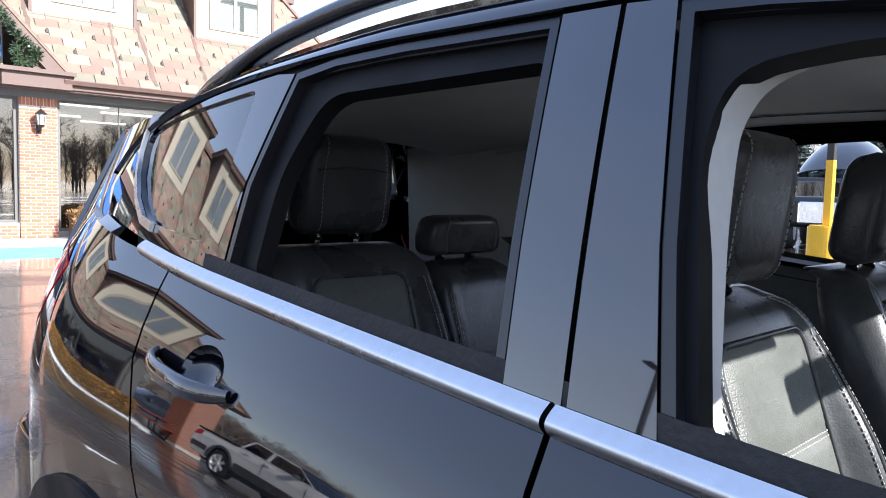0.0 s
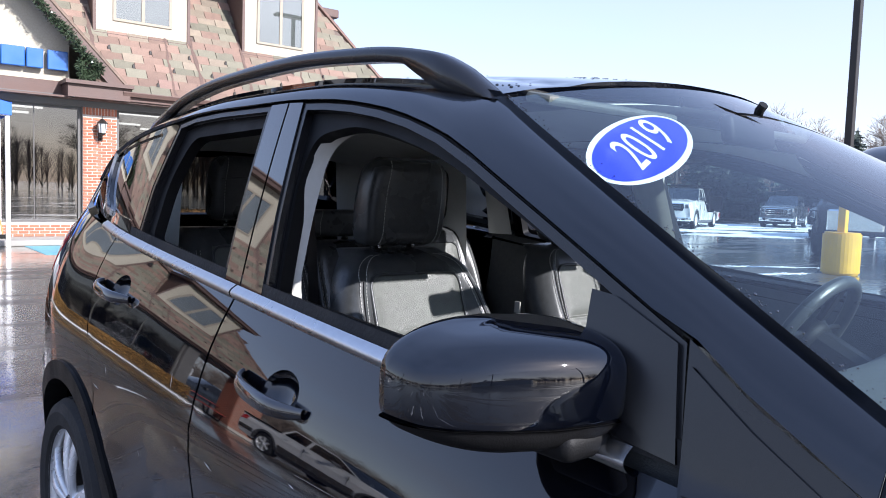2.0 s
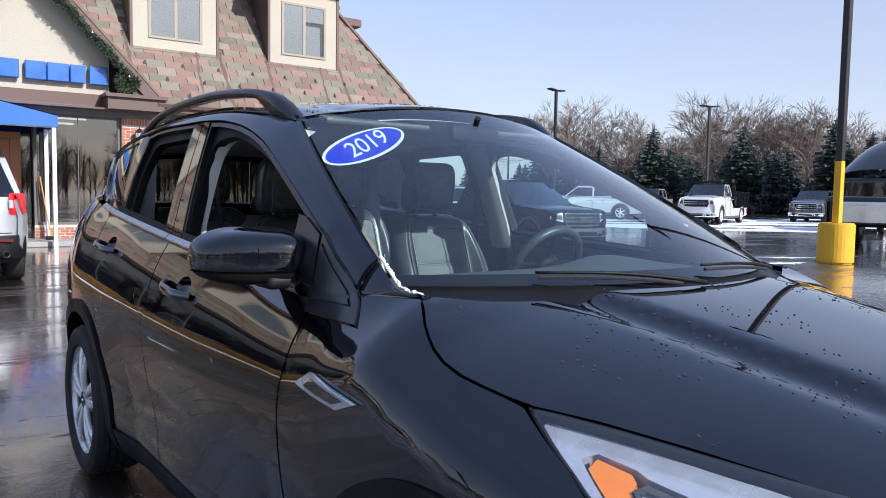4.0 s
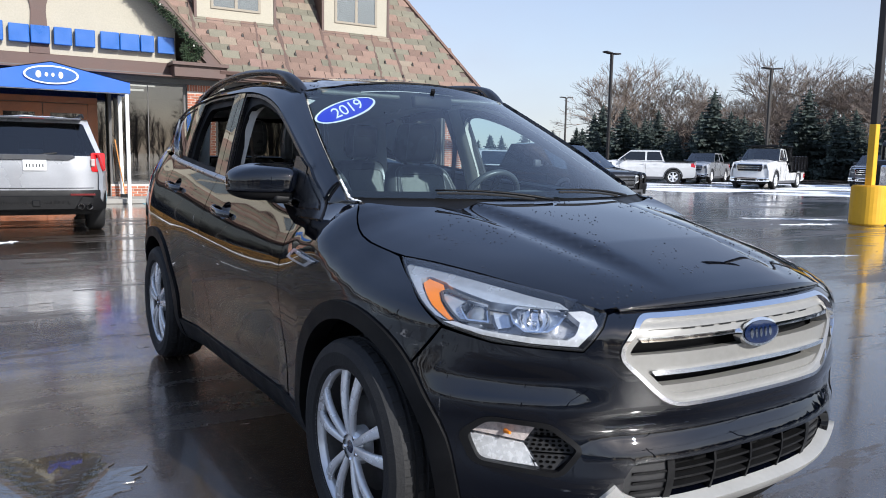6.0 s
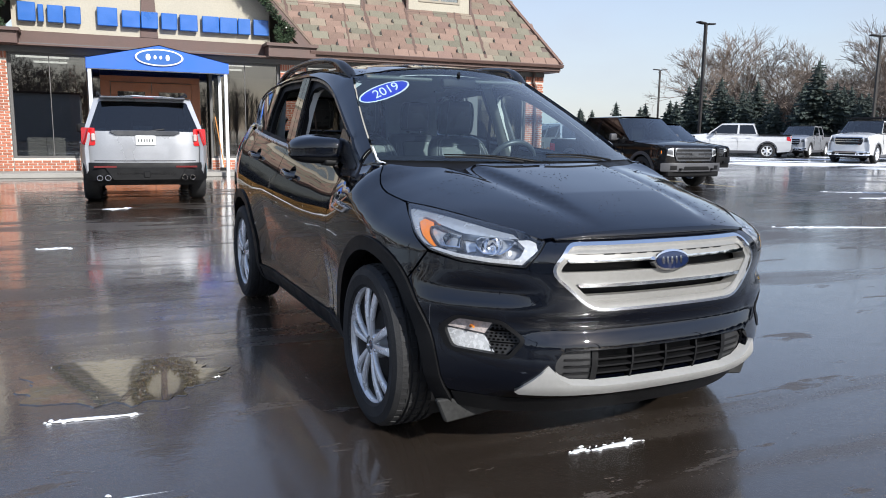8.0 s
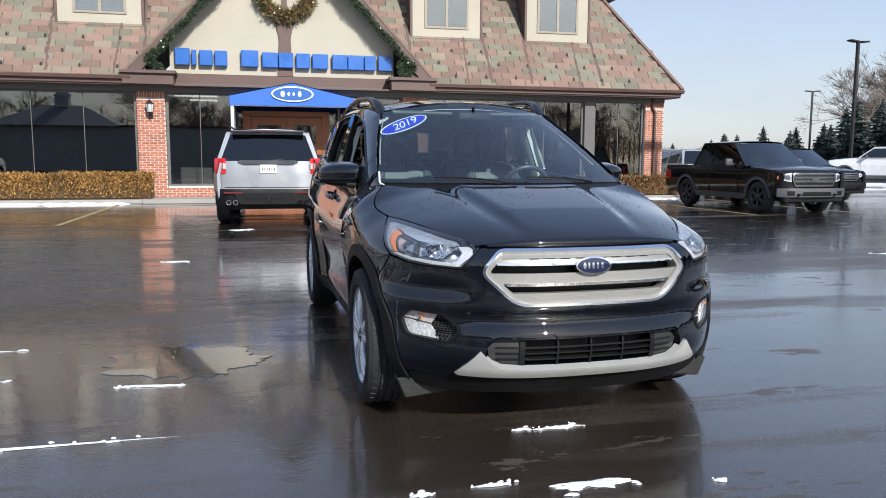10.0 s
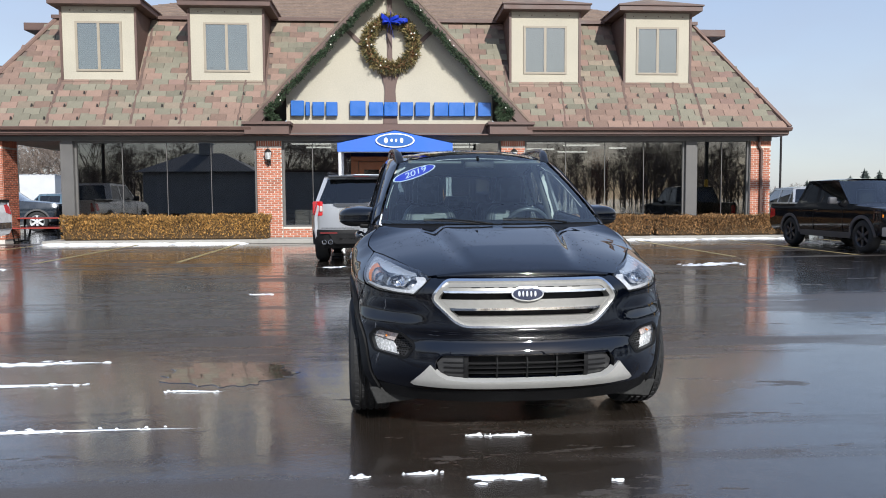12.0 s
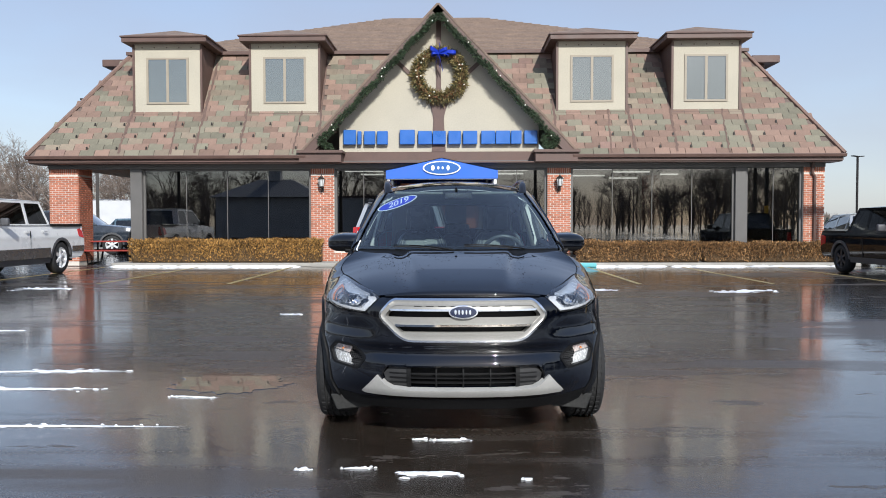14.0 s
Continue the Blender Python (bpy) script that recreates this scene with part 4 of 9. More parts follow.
def body(a, z):
    """The car's flank and front as one wrap-round surface: a runs from the nose's middle back along the side, z up."""
    sg = 1 if a >= 0 else -1
    a = abs(a)
    wb, D = c_wb(z), YC - c_yf(z)
    if a < A0:
        th = a / A0 * math.pi / 2
        s, c = max(1e-9, math.sin(th)), max(1e-9, math.cos(th))
        x, y = wb * s ** (2 / PN), YC - D * c ** (2 / PN)
        n = Vector(((x / wb) ** (PN - 1) / wb, -((YC - y) / D) ** (PN - 1) / D))
        n.normalize()
    else:
        y = YC + a - A0
        x, n = wb, Vector((1, 0))
        x *= rear_f(y)
    k = 1 - (c_zs(y) - z) / c_h(y)
    r = c_R(y) * k * k if k > 0 else 0.0
    if y > 0.2:
        f = min(1, (y - 0.2) / 0.5)
        zc = c_line(y)
        r += f * (0.003 * bump_of(z - zc + 0.04, 0.07) + 0.009 * bump_of(z - 0.50, 0.14) * (1 - min(1, max(0, (y - 2.0) / 0.4))))
    if 0.42 < y < 2.3 and z < 0.86:
        # doors tuck in under the shoulder crease
        r += 0.034 * min(1.0, (0.86 - z) / 0.44) * min(1.0, (y - 0.42) / 0.3, (2.3 - y) / 0.3)
    if y < 0.1:
        # corner swelling out to the wheel arch, band pressed in under the grille, brow over the fog lamp
        low = min(1.0, max(0.0, (0.76 - z) / 0.16))
        low = low * low * (3 - 2 * low)
        r -= low * (0.026 + 0.06 * max(0.0, 0.36 - z)) * bump_of(y + 0.40, 0.125)
        mid = min(1.0, max(0.0, (0.62 - x) / 0.14))
        r += mid * (0.020 * bump_of(z - 0.545, 0.032) - 0.008 * bump_of(z - 0.492, 0.018))
        r += (1 - mid) * (0.016 * bump_of(z - 0.672, 0.036) - 0.006 * bump_of(z - 0.61, 0.03)) * min(1.0, max(0.0, (-0.35 - y) / 0.15))
    return Vector((sg * (x - n.x * r), y - n.y * r, z))


def ax(x, z):
    return math.copysign(math.asin(min(1, (abs(x) / c_wb(z)) ** (PN / 2))) / (math.pi / 2) * A0, x)


def ay(y, z):
    if y >= YC:
        return A0 + y - YC
    return math.acos(min(1, ((YC - y) / (YC - c_yf(z))) ** (PN / 2))) / (math.pi / 2) * A0


def to_front(poly):
    return [(ax(x, z), z) for x, z in poly]


def to_side(poly, step=0.05):
    return [(ay(p[0], p[1]), p[1]) for p in resample(poly, step)]


c_belt = curve((0.35, 0.6, 1.0, 1.73, 2.6, 2.95, 3.2), (1.035, 1.062, 1.082, 1.134, 1.215, 1.262, 1.30))


def house(y, z):
    """The glass-house side above the belt."""
    dz = z - c_belt(y)
    x = 0.786 - 0.27 * dz - 0.12 * max(0, dz) ** 2
    if y > 2.4:
        x -= 0.16 * (y - 2.4) ** 2
    if y < 0.9:
        x -= 0.05 * (0.9 - y) ** 2
    return Vector((x, y, z))


# windscreen, roof and bonnet
def screen(u, v):
    """Windscreen: u -1..1 across, v 0 at its foot, 1 at the roof."""
    k = 1 - u * u
    foot = Vector((0.733 * u, 0.355 - 0.27 * k, 1.092))
    top = Vector((0.563 * u, 1.175 - 0.09 * k, 1.532 + 0.062 * k))
    p = foot.lerp(top, v) + Vector((0.016 * u * math.sin(math.pi * min(1, max(0, v))), 0, 0))
    n = Vector((0.25 * u, -0.55, 0.8)).normalized()
    return p + n * 0.006 * math.sin(math.pi * min(1, max(0, v))) * (0.4 + 0.6 * k)


c_rz = curve((0.95, 1.3, 1.7, 2.1, 2.6, 3.1, 3.42), (1.578, 1.625, 1.652, 1.655, 1.632, 1.578, 1.532))
c_rx = curve((1.0, 1.175, 1.5, 2.0, 2.5, 3.0, 3.42), (0.545, 0.563, 0.597, 0.612, 0.602, 0.565, 0.535))
c_re = curve((1.0, 1.175, 1.4, 1.7, 2.1, 2.5, 3.0, 3.42), (1.505, 1.532, 1.570, 1.592, 1.595, 1.575, 1.525, 1.485))


def roof(x, y):
    k = min(1.2, abs(x) / c_rx(y))
    return Vector((x, y, c_re(y) + (c_rz(y) - c_re(y)) * (1 - k ** 2.3) - 0.004 * bump_of(abs(x) - 0.42, 0.03)))


c_hz = curve((-0.80, -0.76, -0.70, -0.55, -0.25, 0.1, 0.45), (0.845, 0.872, 0.904, 0.95, 1.016, 1.080, 1.12))
c_hx = curve((-0.74, -0.66, -0.49, -0.355, -0.21, -0.1, 0.0, 0.08, 0.14, 0.20, 0.28, 0.42), (0.42, 0.495, 0.588, 0.653, 0.708, 0.758, 0.784, 0.797, 0.790, 0.768, 0.725, 0.715))
c_he = curve((-0.78, -0.68, -0.49, -0.355, -0.21, -0.1, 0.0, 0.08, 0.14, 0.20, 0.28, 0.42), (0.84, 0.857, 0.900, 0.923, 0.941, 0.950, 0.967, 0.986, 1.010, 1.046, 1.086, 1.10))


def hood(x, y):
    k = abs(x) / c_hx(y)
    z = c_he(y) + (c_hz(y) - c_he(y)) * (1 - min(1.3, k) ** 3.0)
    fade = min(1, max(0, (y + 0.70) / 0.30))
    cr = 0.27 + 0.125 * (y + 0.56)
    d = abs(x) - cr
    z += fade * (0.017 / (1 + math.exp(d / 0.009)) - 0.007 * bump_of(d - 0.045, 0.04))
    return Vector((x, y, z))


CAR = thing("crossover_car", "black five-door crossover with its side windows down, on the wet lot", "car", pose(1.51, -1.30, 0, 0, 0, 1.6))


def both(name, me, material, label="", parent=None):
    """A panel and its mirror image on the other flank."""
    a = part(name, me, material, parent or CAR, label)
    b = part(name, mirrored(me), material, parent or CAR, label)
    return b, a


RA, HUBZ, WB = 0.458, 0.342, 2.69


def arch(cy, r, a0, a1, n=26):
    """Points of a wheel arch in y, z, angles from the front (180) over the top (90) to the rear (0)."""
    return [(cy + r * math.cos(radians(a0 + (a1 - a0) * i / n)), HUBZ + r * math.sin(radians(a0 + (a1 - a0) * i / n))) for i in range(n + 1)]


G = 0.004
LAMP = [(-0.105, 0.948), (-0.25, 0.885), (-0.41, 0.803)]   # rear edge of the head lamp, y and z
LAMP_IN = [(0.74, 0.775), (0.565, 0.763), (0.488, 0.852)]   # its lower and inner edge, x and z


def lamp_outline():
    lo = [(ay(y, z), z) for y, z in resample(LAMP, 0.03, False)]
    inn = [(ax(x, z), z) for x, z in resample(LAMP_IN, 0.03, False)]
    a_in, a_out = inn[-1][0], lo[0][0]
    top = [(a_in + (a_out - a_in) * i / 20, 0.856 + 0.093 * (i / 20) ** 0.56) for i in range(1, 20)]
    return lo + inn + top


lamp_poly = rounded([tuple(p) for p in lamp_outline()], 0.004, 2)

# front bumper cover
half = [(ax(x, 0.272), 0.272) for x in (0.0, 0.2, 0.4, 0.6)]
half += [(ay(y, z), z) for y, z in [(-0.472, 0.285)] + [p for p in arch(0, RA, 186, 131) if p[1] > 0.29]]
half += [(ay(y, z), z) for y, z in [(-0.315, 0.68), (-0.405, 0.795)]]
lo_in = [(a, z - G) for a, z in [(ax(x, z), z) for x, z in resample(LAMP_IN, 0.03, False)]]
half += lo_in
half += [(ax(x, 0.858), 0.858) for x in (0.44, 0.3, 0.15, 0.0)]
outer = half[:-1] + [(-a, z) for a, z in reversed(half[1:])]
GRILLE = rounded([(-0.412, 0.848, 0.03), (0.412, 0.848, 0.03), (0.498, 0.752, 0.05), (0.345, 0.606, 0.06), (-0.345, 0.606, 0.06), (-0.498, 0.752, 0.05)])
INTAKE = rounded([(-0.437, 0.466), (0.437, 0.466), (0.472, 0.422), (0.452, 0.334), (-0.452, 0.334), (-0.472, 0.422)], 0.025)
FOG = rounded([(0.785, 0.53), (0.750, 0.583), (0.63, 0.573), (0.555, 0.505), (0.61, 0.43), (0.765, 0.448)], 0.022)
fog_l = [(-x, z) for x, z in FOG]
bumper = sheet(outer, [to_front(resample(GRILLE, 0.03)), to_front(resample(INTAKE, 0.03)), to_front(resample(FOG, 0.02)), to_front(resample(fog_l, 0.02))], body, 0.032, 0.05)
part("front_bumper", bumper, PAINT, CAR)

# flanks
hoodline = [(y, c_he(y) - 0.002) for y in (-0.05, 0.0, 0.05, 0.10, 0.14, 0.17, 0.20, 0.24, 0.275)] + [(0.36, 1.080), (0.42, 1.077), (0.47, 1.072), (0.52, 1.055), (0.604, 1.045)]
fender = [(-0.10, 0.946)] + hoodline + [(0.604, 0.9), (0.60, 0.6), (0.585, 0.33)] + [(0.47, 0.33)] + [p for p in arch(0, RA, 0, 131) if p[1] > 0.335] + [(-0.31, 0.684), (-0.40, 0.80)] + [(-0.245, 0.888)]
both("fender", sheet(to_side(fender, 0.03), [], body, 0.035, 0.04), PAINT)
dz = 0.012
belt = lambda ys: [(y, c_belt(y) - dz) for y in ys]
door_f = [(0.61, 0.33), (0.61, 0.6), (0.612, 0.9)] + belt((0.615, 0.9, 1.2, 1.5, 1.73)) + [(1.725, 0.9), (1.70, 0.5), (1.685, 0.33)]
HANDLES = ((1.44, 0.984), (2.364, 1.063))


def pocket_line(y, z, r=1.0):
    return [(y - 0.022 + 0.060 * r * math.cos(k * math.pi / 12), z + 0.002 + 0.040 * r * math.sin(k * math.pi / 12)) for k in range(24)]


both("front_door", sheet(to_side(door_f, 0.05), [to_side(pocket_line(*HANDLES[0]), 0.02)], body, 0.04, 0.04), PAINT)
door_r = [(1.693, 0.33), (1.708, 0.5), (1.733, 0.9)] + belt((1.738, 1.9, 2.1, 2.3, 2.5, 2.585)) + [(2.56, 1.05), (2.47, 0.90), (2.385, 0.78)] + [p for p in arch(WB, RA, 130, 178) if p[1] > 0.335] + [(2.228, 0.33)]
both("rear_door", sheet(to_side(door_r, 0.05), [to_side(pocket_line(*HANDLES[1]), 0.02)], body, 0.04, 0.04), PAINT)
TAIL = rounded([(3.02, 1.17), (3.22, 1.215), (3.50, 1.20), (3.50, 0.98), (3.30, 0.965), (3.12, 1.05)], 0.03)
quarter = belt((2.592, 2.8, 3.0, 3.2, 3.4, 3.55)) + [(3.60, 1.1), (3.60, 0.7), (3.56, 0.35)] + [p for p in arch(WB, RA, 0, 128) if p[1] > 0.34] + [(2.392, 0.78), (2.477, 0.90), (2.567, 1.05)]
both("rear_quarter", sheet(to_side(quarter, 0.05), [to_side(TAIL, 0.03)], body, 0.04, 0.04), PAINT)
both("tail_lamp", sheet(to_side(inset_poly(TAIL, 0.004), 0.03), [], body, 0.03, 0.03, lift=0.002), RED, "red tail lamp lens")

# lower cladding, arch flares
sill = [(0.44, 0.325), (1.0, 0.325), (1.6, 0.325), (2.24, 0.325), (2.26, 0.215), (0.43, 0.215)]
both("sill_cladding", sheet(to_side(sill, 0.06), [], body, 0.06, 0.05, lift=0.008), MATTE)
for cy, a0, a1 in ((0, -14, 196), (WB, -16, 196)):
    ring = arch(cy, RA + 0.004, a0, a1, 40) + list(reversed(arch(cy, 0.404, a0, a1, 40)))
    both("wheel_arch_flare", sheet([(ay(y, z), z) for y, z in ring], [], body, 0.03, 0.07, lift=0.01), MATTE)
val = [(ax(x, 0.269), 0.269) for x in (0, .2, .4, .6)] + [(ay(-0.47, 0.279), 0.279), (ay(-0.45, 0.215), 0.215)] + [(ax(x, 0.20), 0.20) for x in (.6, .4, .2, 0)]
part("front_valance", sheet(val + [(-a, z) for a, z in reversed(val[1:-1])], [], body, 0.05, 0.04), MATTE, CAR)

# bonnet
edge = [(c_hx(y) - 0.001, y) for y in (-0.665, -0.6, -0.5, -0.4, -0.3, -0.2, -0.1, -0.05, 0.0, 0.05, 0.10, 0.14, 0.17, 0.20, 0.24, 0.275)]
back = [(0.727 * u, 0.29 - 0.22 * (1 - u * u)) for u in (0.95, 0.8, 0.6, 0.4, 0.2, 0.0)]
nose = [(x, body(ax(x, 0.86), 0.86).y - 0.005) for x in (0.0, 0.06, 0.12, 0.18, 0.24, 0.30, 0.36, 0.41, 0.45)]
hp = nose + edge + back
hp = hp + [(-x, y) for x, y in reversed(hp[1:-1])]
part("bonnet", sheet(hp, [], hood, 0.03, 0.03), PAINT, CAR)

# painted lip that closes the bonnet's front edge over the grille
def lip(u, v):
    """From the grille's upper edge forward and up to the bonnet's front edge."""
    x = -0.452 + 0.904 * u
    p = body(ax(x, 0.853), 0.853)
    q = hood(x, body(ax(x, 0.86), 0.86).y - 0.004)
    return p.lerp(q, v) + Vector((0, -0.006 * math.sin(math.pi * v), 0))


part("bonnet_lip", grid(lip, 40, 5), PAINT, CAR, smooth=True)

# roof and pillars
rp = [(c_rx(y), y) for y in (1.185, 1.4, 1.7, 2.0, 2.3, 2.6, 2.9, 3.2, 3.42)]
fr = [(0.553 * u, 1.182 - 0.09 * (1 - u * u)) for u in (0, .25, .5, .75, .97)]
rr = [(0.4, 3.46), (0.0, 3.48)]
rp = fr + rp + rr
rp = rp + [(-x, y) for x, y in reversed(rp[1:-1])]
part("roof_panel", sheet(rp, [], roof, 0.045, 0.02), PAINT, CAR)

c_df = curve((0.36, 0.6, 0.8, 1.0, 1.2, 1.4, 1.6, 1.8, 2.1, 2.4, 2.7, 2.95, 3.06), (1.06, 1.17, 1.27, 1.368, 1.460, 1.516, 1.544, 1.553, 1.553, 1.535, 1.498, 1.43, 1.36))


def edge_in(y):
    """Upper edge of the side frame: along the windscreen, then along the roof, one running into the other."""
    top = Vector((c_rx(y), y, c_re(y)))
    if y >= 1.24:
        return top
    lo, hi = 0.0, 1.15
    for _ in range(24):
        m = (lo + hi) / 2
        lo, hi = (m, hi) if screen(1.0, m).y < y else (lo, m)
    p = screen(1.0, lo)
    if y <= 1.10:
        return p
    t = (y - 1.10) / 0.14
    return p.lerp(top, t * t * (3 - 2 * t))


c_gar = curve((0.36, 0.40, 0.475, 0.57, 0.66), (1.020, 1.045, 1.100, 1.150, 1.208))


def sail_surf(y, z):
    """The black triangle ahead of the door, leaning in above the shoulder."""
    zz = min(z, c_zs(y) - 0.004)
    return Vector((body(ay(y, zz), zz).x - 0.30 * (z - zz), y, z))


def cant(u, v):
    y = 0.455 + u * 2.60
    b = house(y, c_df(y)) if y > 0.66 else sail_surf(y, c_gar(y))
    a = edge_in(y)
    t = v
    mid = (a + b) / 2 + Vector((0.35, -0.05 if y < 1.1 else 0, 0.9)).normalized() * 0.018
    return a * (1 - t) ** 2 + mid * 2 * t * (1 - t) + b * t * t


both("roof_side_rail", sheet([(0, 0), (1, 0), (1, 1), (0, 1)], [], lambda u, v: cant(u, v), 0.025, 0.01), PAINT)

# window frames and glass
WF = rounded([(0.80, 1.108, 0.015), (1.598, 1.150, 0.01), (1.648, 1.400, 0.05), (1.634, 1.480, 0.05), (1.500, 1.496, 0.05), (1.37, 1.472, 0.1), (1.20, 1.425, 0.1), (0.98, 1.330, 0.05), (0.815, 1.258, 0.012)], 0.03, 5)
WR = rounded([(1.808, 1.166, 0.012), (2.338, 1.214, 0.02), (2.338, 1.375, 0.05), (2.275, 1.496, 0.045), (1.858, 1.508, 0.02)], 0.03, 5)
WQ = rounded([(2.47, 1.247), (2.75, 1.275, 0.05), (2.875, 1.36, 0.06), (2.885, 1.452, 0.04), (2.72, 1.482, 0.05), (2.450, 1.510, 0.02)], 0.02, 4)
blt = lambda ys: [(y, c_belt(y) + 0.006) for y in ys]
dfl = lambda ys: [(y, c_df(y) - 0.004) for y in ys]
fr_front = blt((0.645, 0.9, 1.2, 1.620)) + [(1.655, 1.3), (1.692, 1.545)] + dfl((1.6, 1.5, 1.4, 1.3, 1.2, 1.1, 1.0, 0.9, 0.8, 0.7, 0.667))
fr_rear = blt((1.803, 2.1, 2.396)) + [(2.394, 1.35), (2.345, 1.528)] + dfl((2.25, 2.1, 1.95, 1.842)) + [(1.820, 1.3)]


def framed(name, outer_, hole, flange):
    """A door frame: a satin flange outside, a deep rubber-lined channel down to the opening."""
    mid_ = inset_poly(resample(outer_, 0.03), flange)
    both(name, sheet(outer_, [mid_], house, 0.03, 0.03), FRAME)
    both("window_channel", sheet(inset_poly(resample(outer_, 0.03), flange - 0.002), [hole], house, 0.03, 0.03, lift=-0.020), CHANNEL)


CHANNEL = mat("window_channel_black", (0.0045, 0.0045, 0.005), 0.55, 0.0, 0.2, 8.0, spec=0.2)
framed("front_door_frame", fr_front, WF, 0.014)
bp1 = blt((1.622, 1.718)) + [(1.733, 1.3), (1.754, 1.549)] + [(1.695, 1.546), (1.656, 1.3)]
both("front_pillar_cover", sheet(bp1, [], house, 0.04, 0.02, lift=0.004), GLOSS)
bp2 = blt((1.725, 1.798)) + [(1.815, 1.3), (1.836, 1.549), (1.761, 1.549), (1.740, 1.3)]
both("rear_pillar_cover", sheet(bp2, [], house, 0.04, 0.02, lift=0.004), GLOSS)
framed("rear_door_frame", fr_rear, WR, 0.012)
cq = blt((2.402, 2.7, 2.9, 3.04)) + [(3.06, 1.34)] + dfl((2.95, 2.8, 2.6, 2.40)) + [(2.352, 1.528), (2.401, 1.35)]
both("quarter_frame", sheet(cq, [WQ], house, 0.03, 0.02), GLOSS)
both("quarter_glass", sheet(inset_poly(WQ, -0.004), [], house, 0.05, 0.0, lift=-0.006), QGLASS)

# chrome belt strip
def belt_strip(u, v):
    y = 0.70 + 2.27 * u
    z = c_belt(y) - 0.018 + 0.030 * v
    bulge = 0.013 * math.sin(math.pi * min(1, max(0, v))) + 0.004
    return Vector((0.790 + bulge - 0.16 * max(0, y - 2.4) ** 2 - 0.25 * (v - 0.5) * 0.03, y, z))


both("belt_moulding", sheet([(0.0, 0), (0.453, 0), (0.453, 1), (0.0, 1)], [], lambda u, v: belt_strip(u, v), 0.06), SATIN, "brushed bright belt moulding")
both("belt_moulding", sheet([(0.456, 0), (0.885, 0), (0.885, 1), (0.456, 1)], [], lambda u, v: belt_strip(u, v), 0.06), SATIN, "brushed bright belt moulding")

curl = [(2.70, 1.254), (2.76, 1.266), (2.82, 1.302), (2.868, 1.35), (2.892, 1.40), (2.896, 1.45)]
curl_in = [(y - 0.012 * k / 5, z + 0.018 - 0.010 * k / 5) for k, (y, z) in enumerate(curl)]
both("belt_moulding", sheet(curl + curl_in[::-1], [], house, 0.02, 0.008, lift=0.009), SATIN, "brushed bright belt moulding")

# windscreen
wp = [(u, 0.02) for u in (-0.985, -0.5, 0, 0.5, 0.985)] + [(u, 0.985) for u in (0.985, 0.5, 0, -0.5, -0.985)]
ws = part("windscreen", sheet(wp, [], screen, 0.06), WGLASS, CAR)
ws.visible_shadow = False

# tailgate, rear glass, D-pillars
def gate(u, v):
    x = 0.60 * u
    top = roof(0.525 * u, 3.43)
    low = Vector((0.74 * u, 3.66 - 0.16 * u * u, 0.95))
    if v < 0.5:
        return top.lerp(low, v * 2 * 0.62) + Vector((0, 0.03 * math.sin(math.pi * v), 0))
    mid = top.lerp(low, 0.62) + Vector((0, 0.03, 0))
    end = Vector((0.72 * u, 3.66 - 0.18 * u * u, 0.5))
    t = (v - 0.5) * 2
    return mid.lerp(end, t) + Vector((0, 0.08 * math.sin(math.pi * t), 0))


part("tailgate", sheet([(-1, 0), (1, 0), (1, 1), (-1, 1)], [[(-0.86, 0.06), (0.86, 0.06), (0.9, 0.42), (-0.9, 0.42)]], gate, 0.08, 0.02, flip=True), PAINT, CAR)
part("rear_glass", sheet([(-0.87, 0.05), (0.87, 0.05), (0.91, 0.43), (-0.91, 0.43)], [], gate, 0.1, 0, flip=True, lift=-0.004), QGLASS, CAR, "dark tinted rear glass")


def dpil(u, v):
    a = house(3.05 - 0.10 * (1 - v), 1.27 + 0.135 * v) if v < 1 else house(3.05, 1.405)
    a = Vector(house(3.05, 1.27)).lerp(edge_in(3.05), v)
    b = Vector(gate(1.0, 0.47)).lerp(gate(1.0, 0.0), v)
    return a.lerp(b, u) + Vector((0.02, 0, 0)) * math.sin(math.pi * min(1, max(0, u)))


both("rear_pillar", sheet([(0, 0), (1, 0), (1, 1), (0, 1)], [], dpil, 0.06), PAINT)
both("rear_shoulder", sheet([(0, 0), (1, 0), (1, 1), (0, 1)], [], lambda u, v: Vector(body(ay(2.9 + 0.66 * u, 1.2), c_belt(2.9 + 0.66 * u) - 0.012)).lerp(dpil(min(1, max(0, (u - 0.2) / 0.8)), 0.0) if u > 0.2 else Vector(house(2.9 + 0.75 * u, c_belt(2.9 + 0.75 * u))), v), 0.06), PAINT)
part("rear_bumper", moved(box(-0.78, 0.78, 3.35, 3.66, 0.36, 0.72, 0.09, 4), Matrix()), PAINT, CAR, smooth=True)

# black triangle, mirror sail, fender top beside the windscreen
garnish = [(0.37, 1.021), (0.62, 1.018), (0.636, 1.05), (0.660, 1.204), (0.57, 1.148), (0.475, 1.098), (0.40, 1.043)]
both("pillar_garnish", sheet(garnish, [], sail_surf, 0.03, 0.03, lift=0.006), FRAME)
rib = [(0.44, 1.050), (0.628, 1.045), (0.648, 1.175), (0.57, 1.125), (0.49, 1.080)]
both("garnish_panel", sheet(rib, [], sail_surf, 0.03, 0.008, lift=0.0105), FRAME)
mount = [(0.648, 1.072), (0.792, 1.090), (0.806, 1.242), (0.77, 1.238), (0.674, 1.196)]
both("mirror_sail", sheet(mount, [], house, 0.03, 0.02, lift=0.007), FRAME)


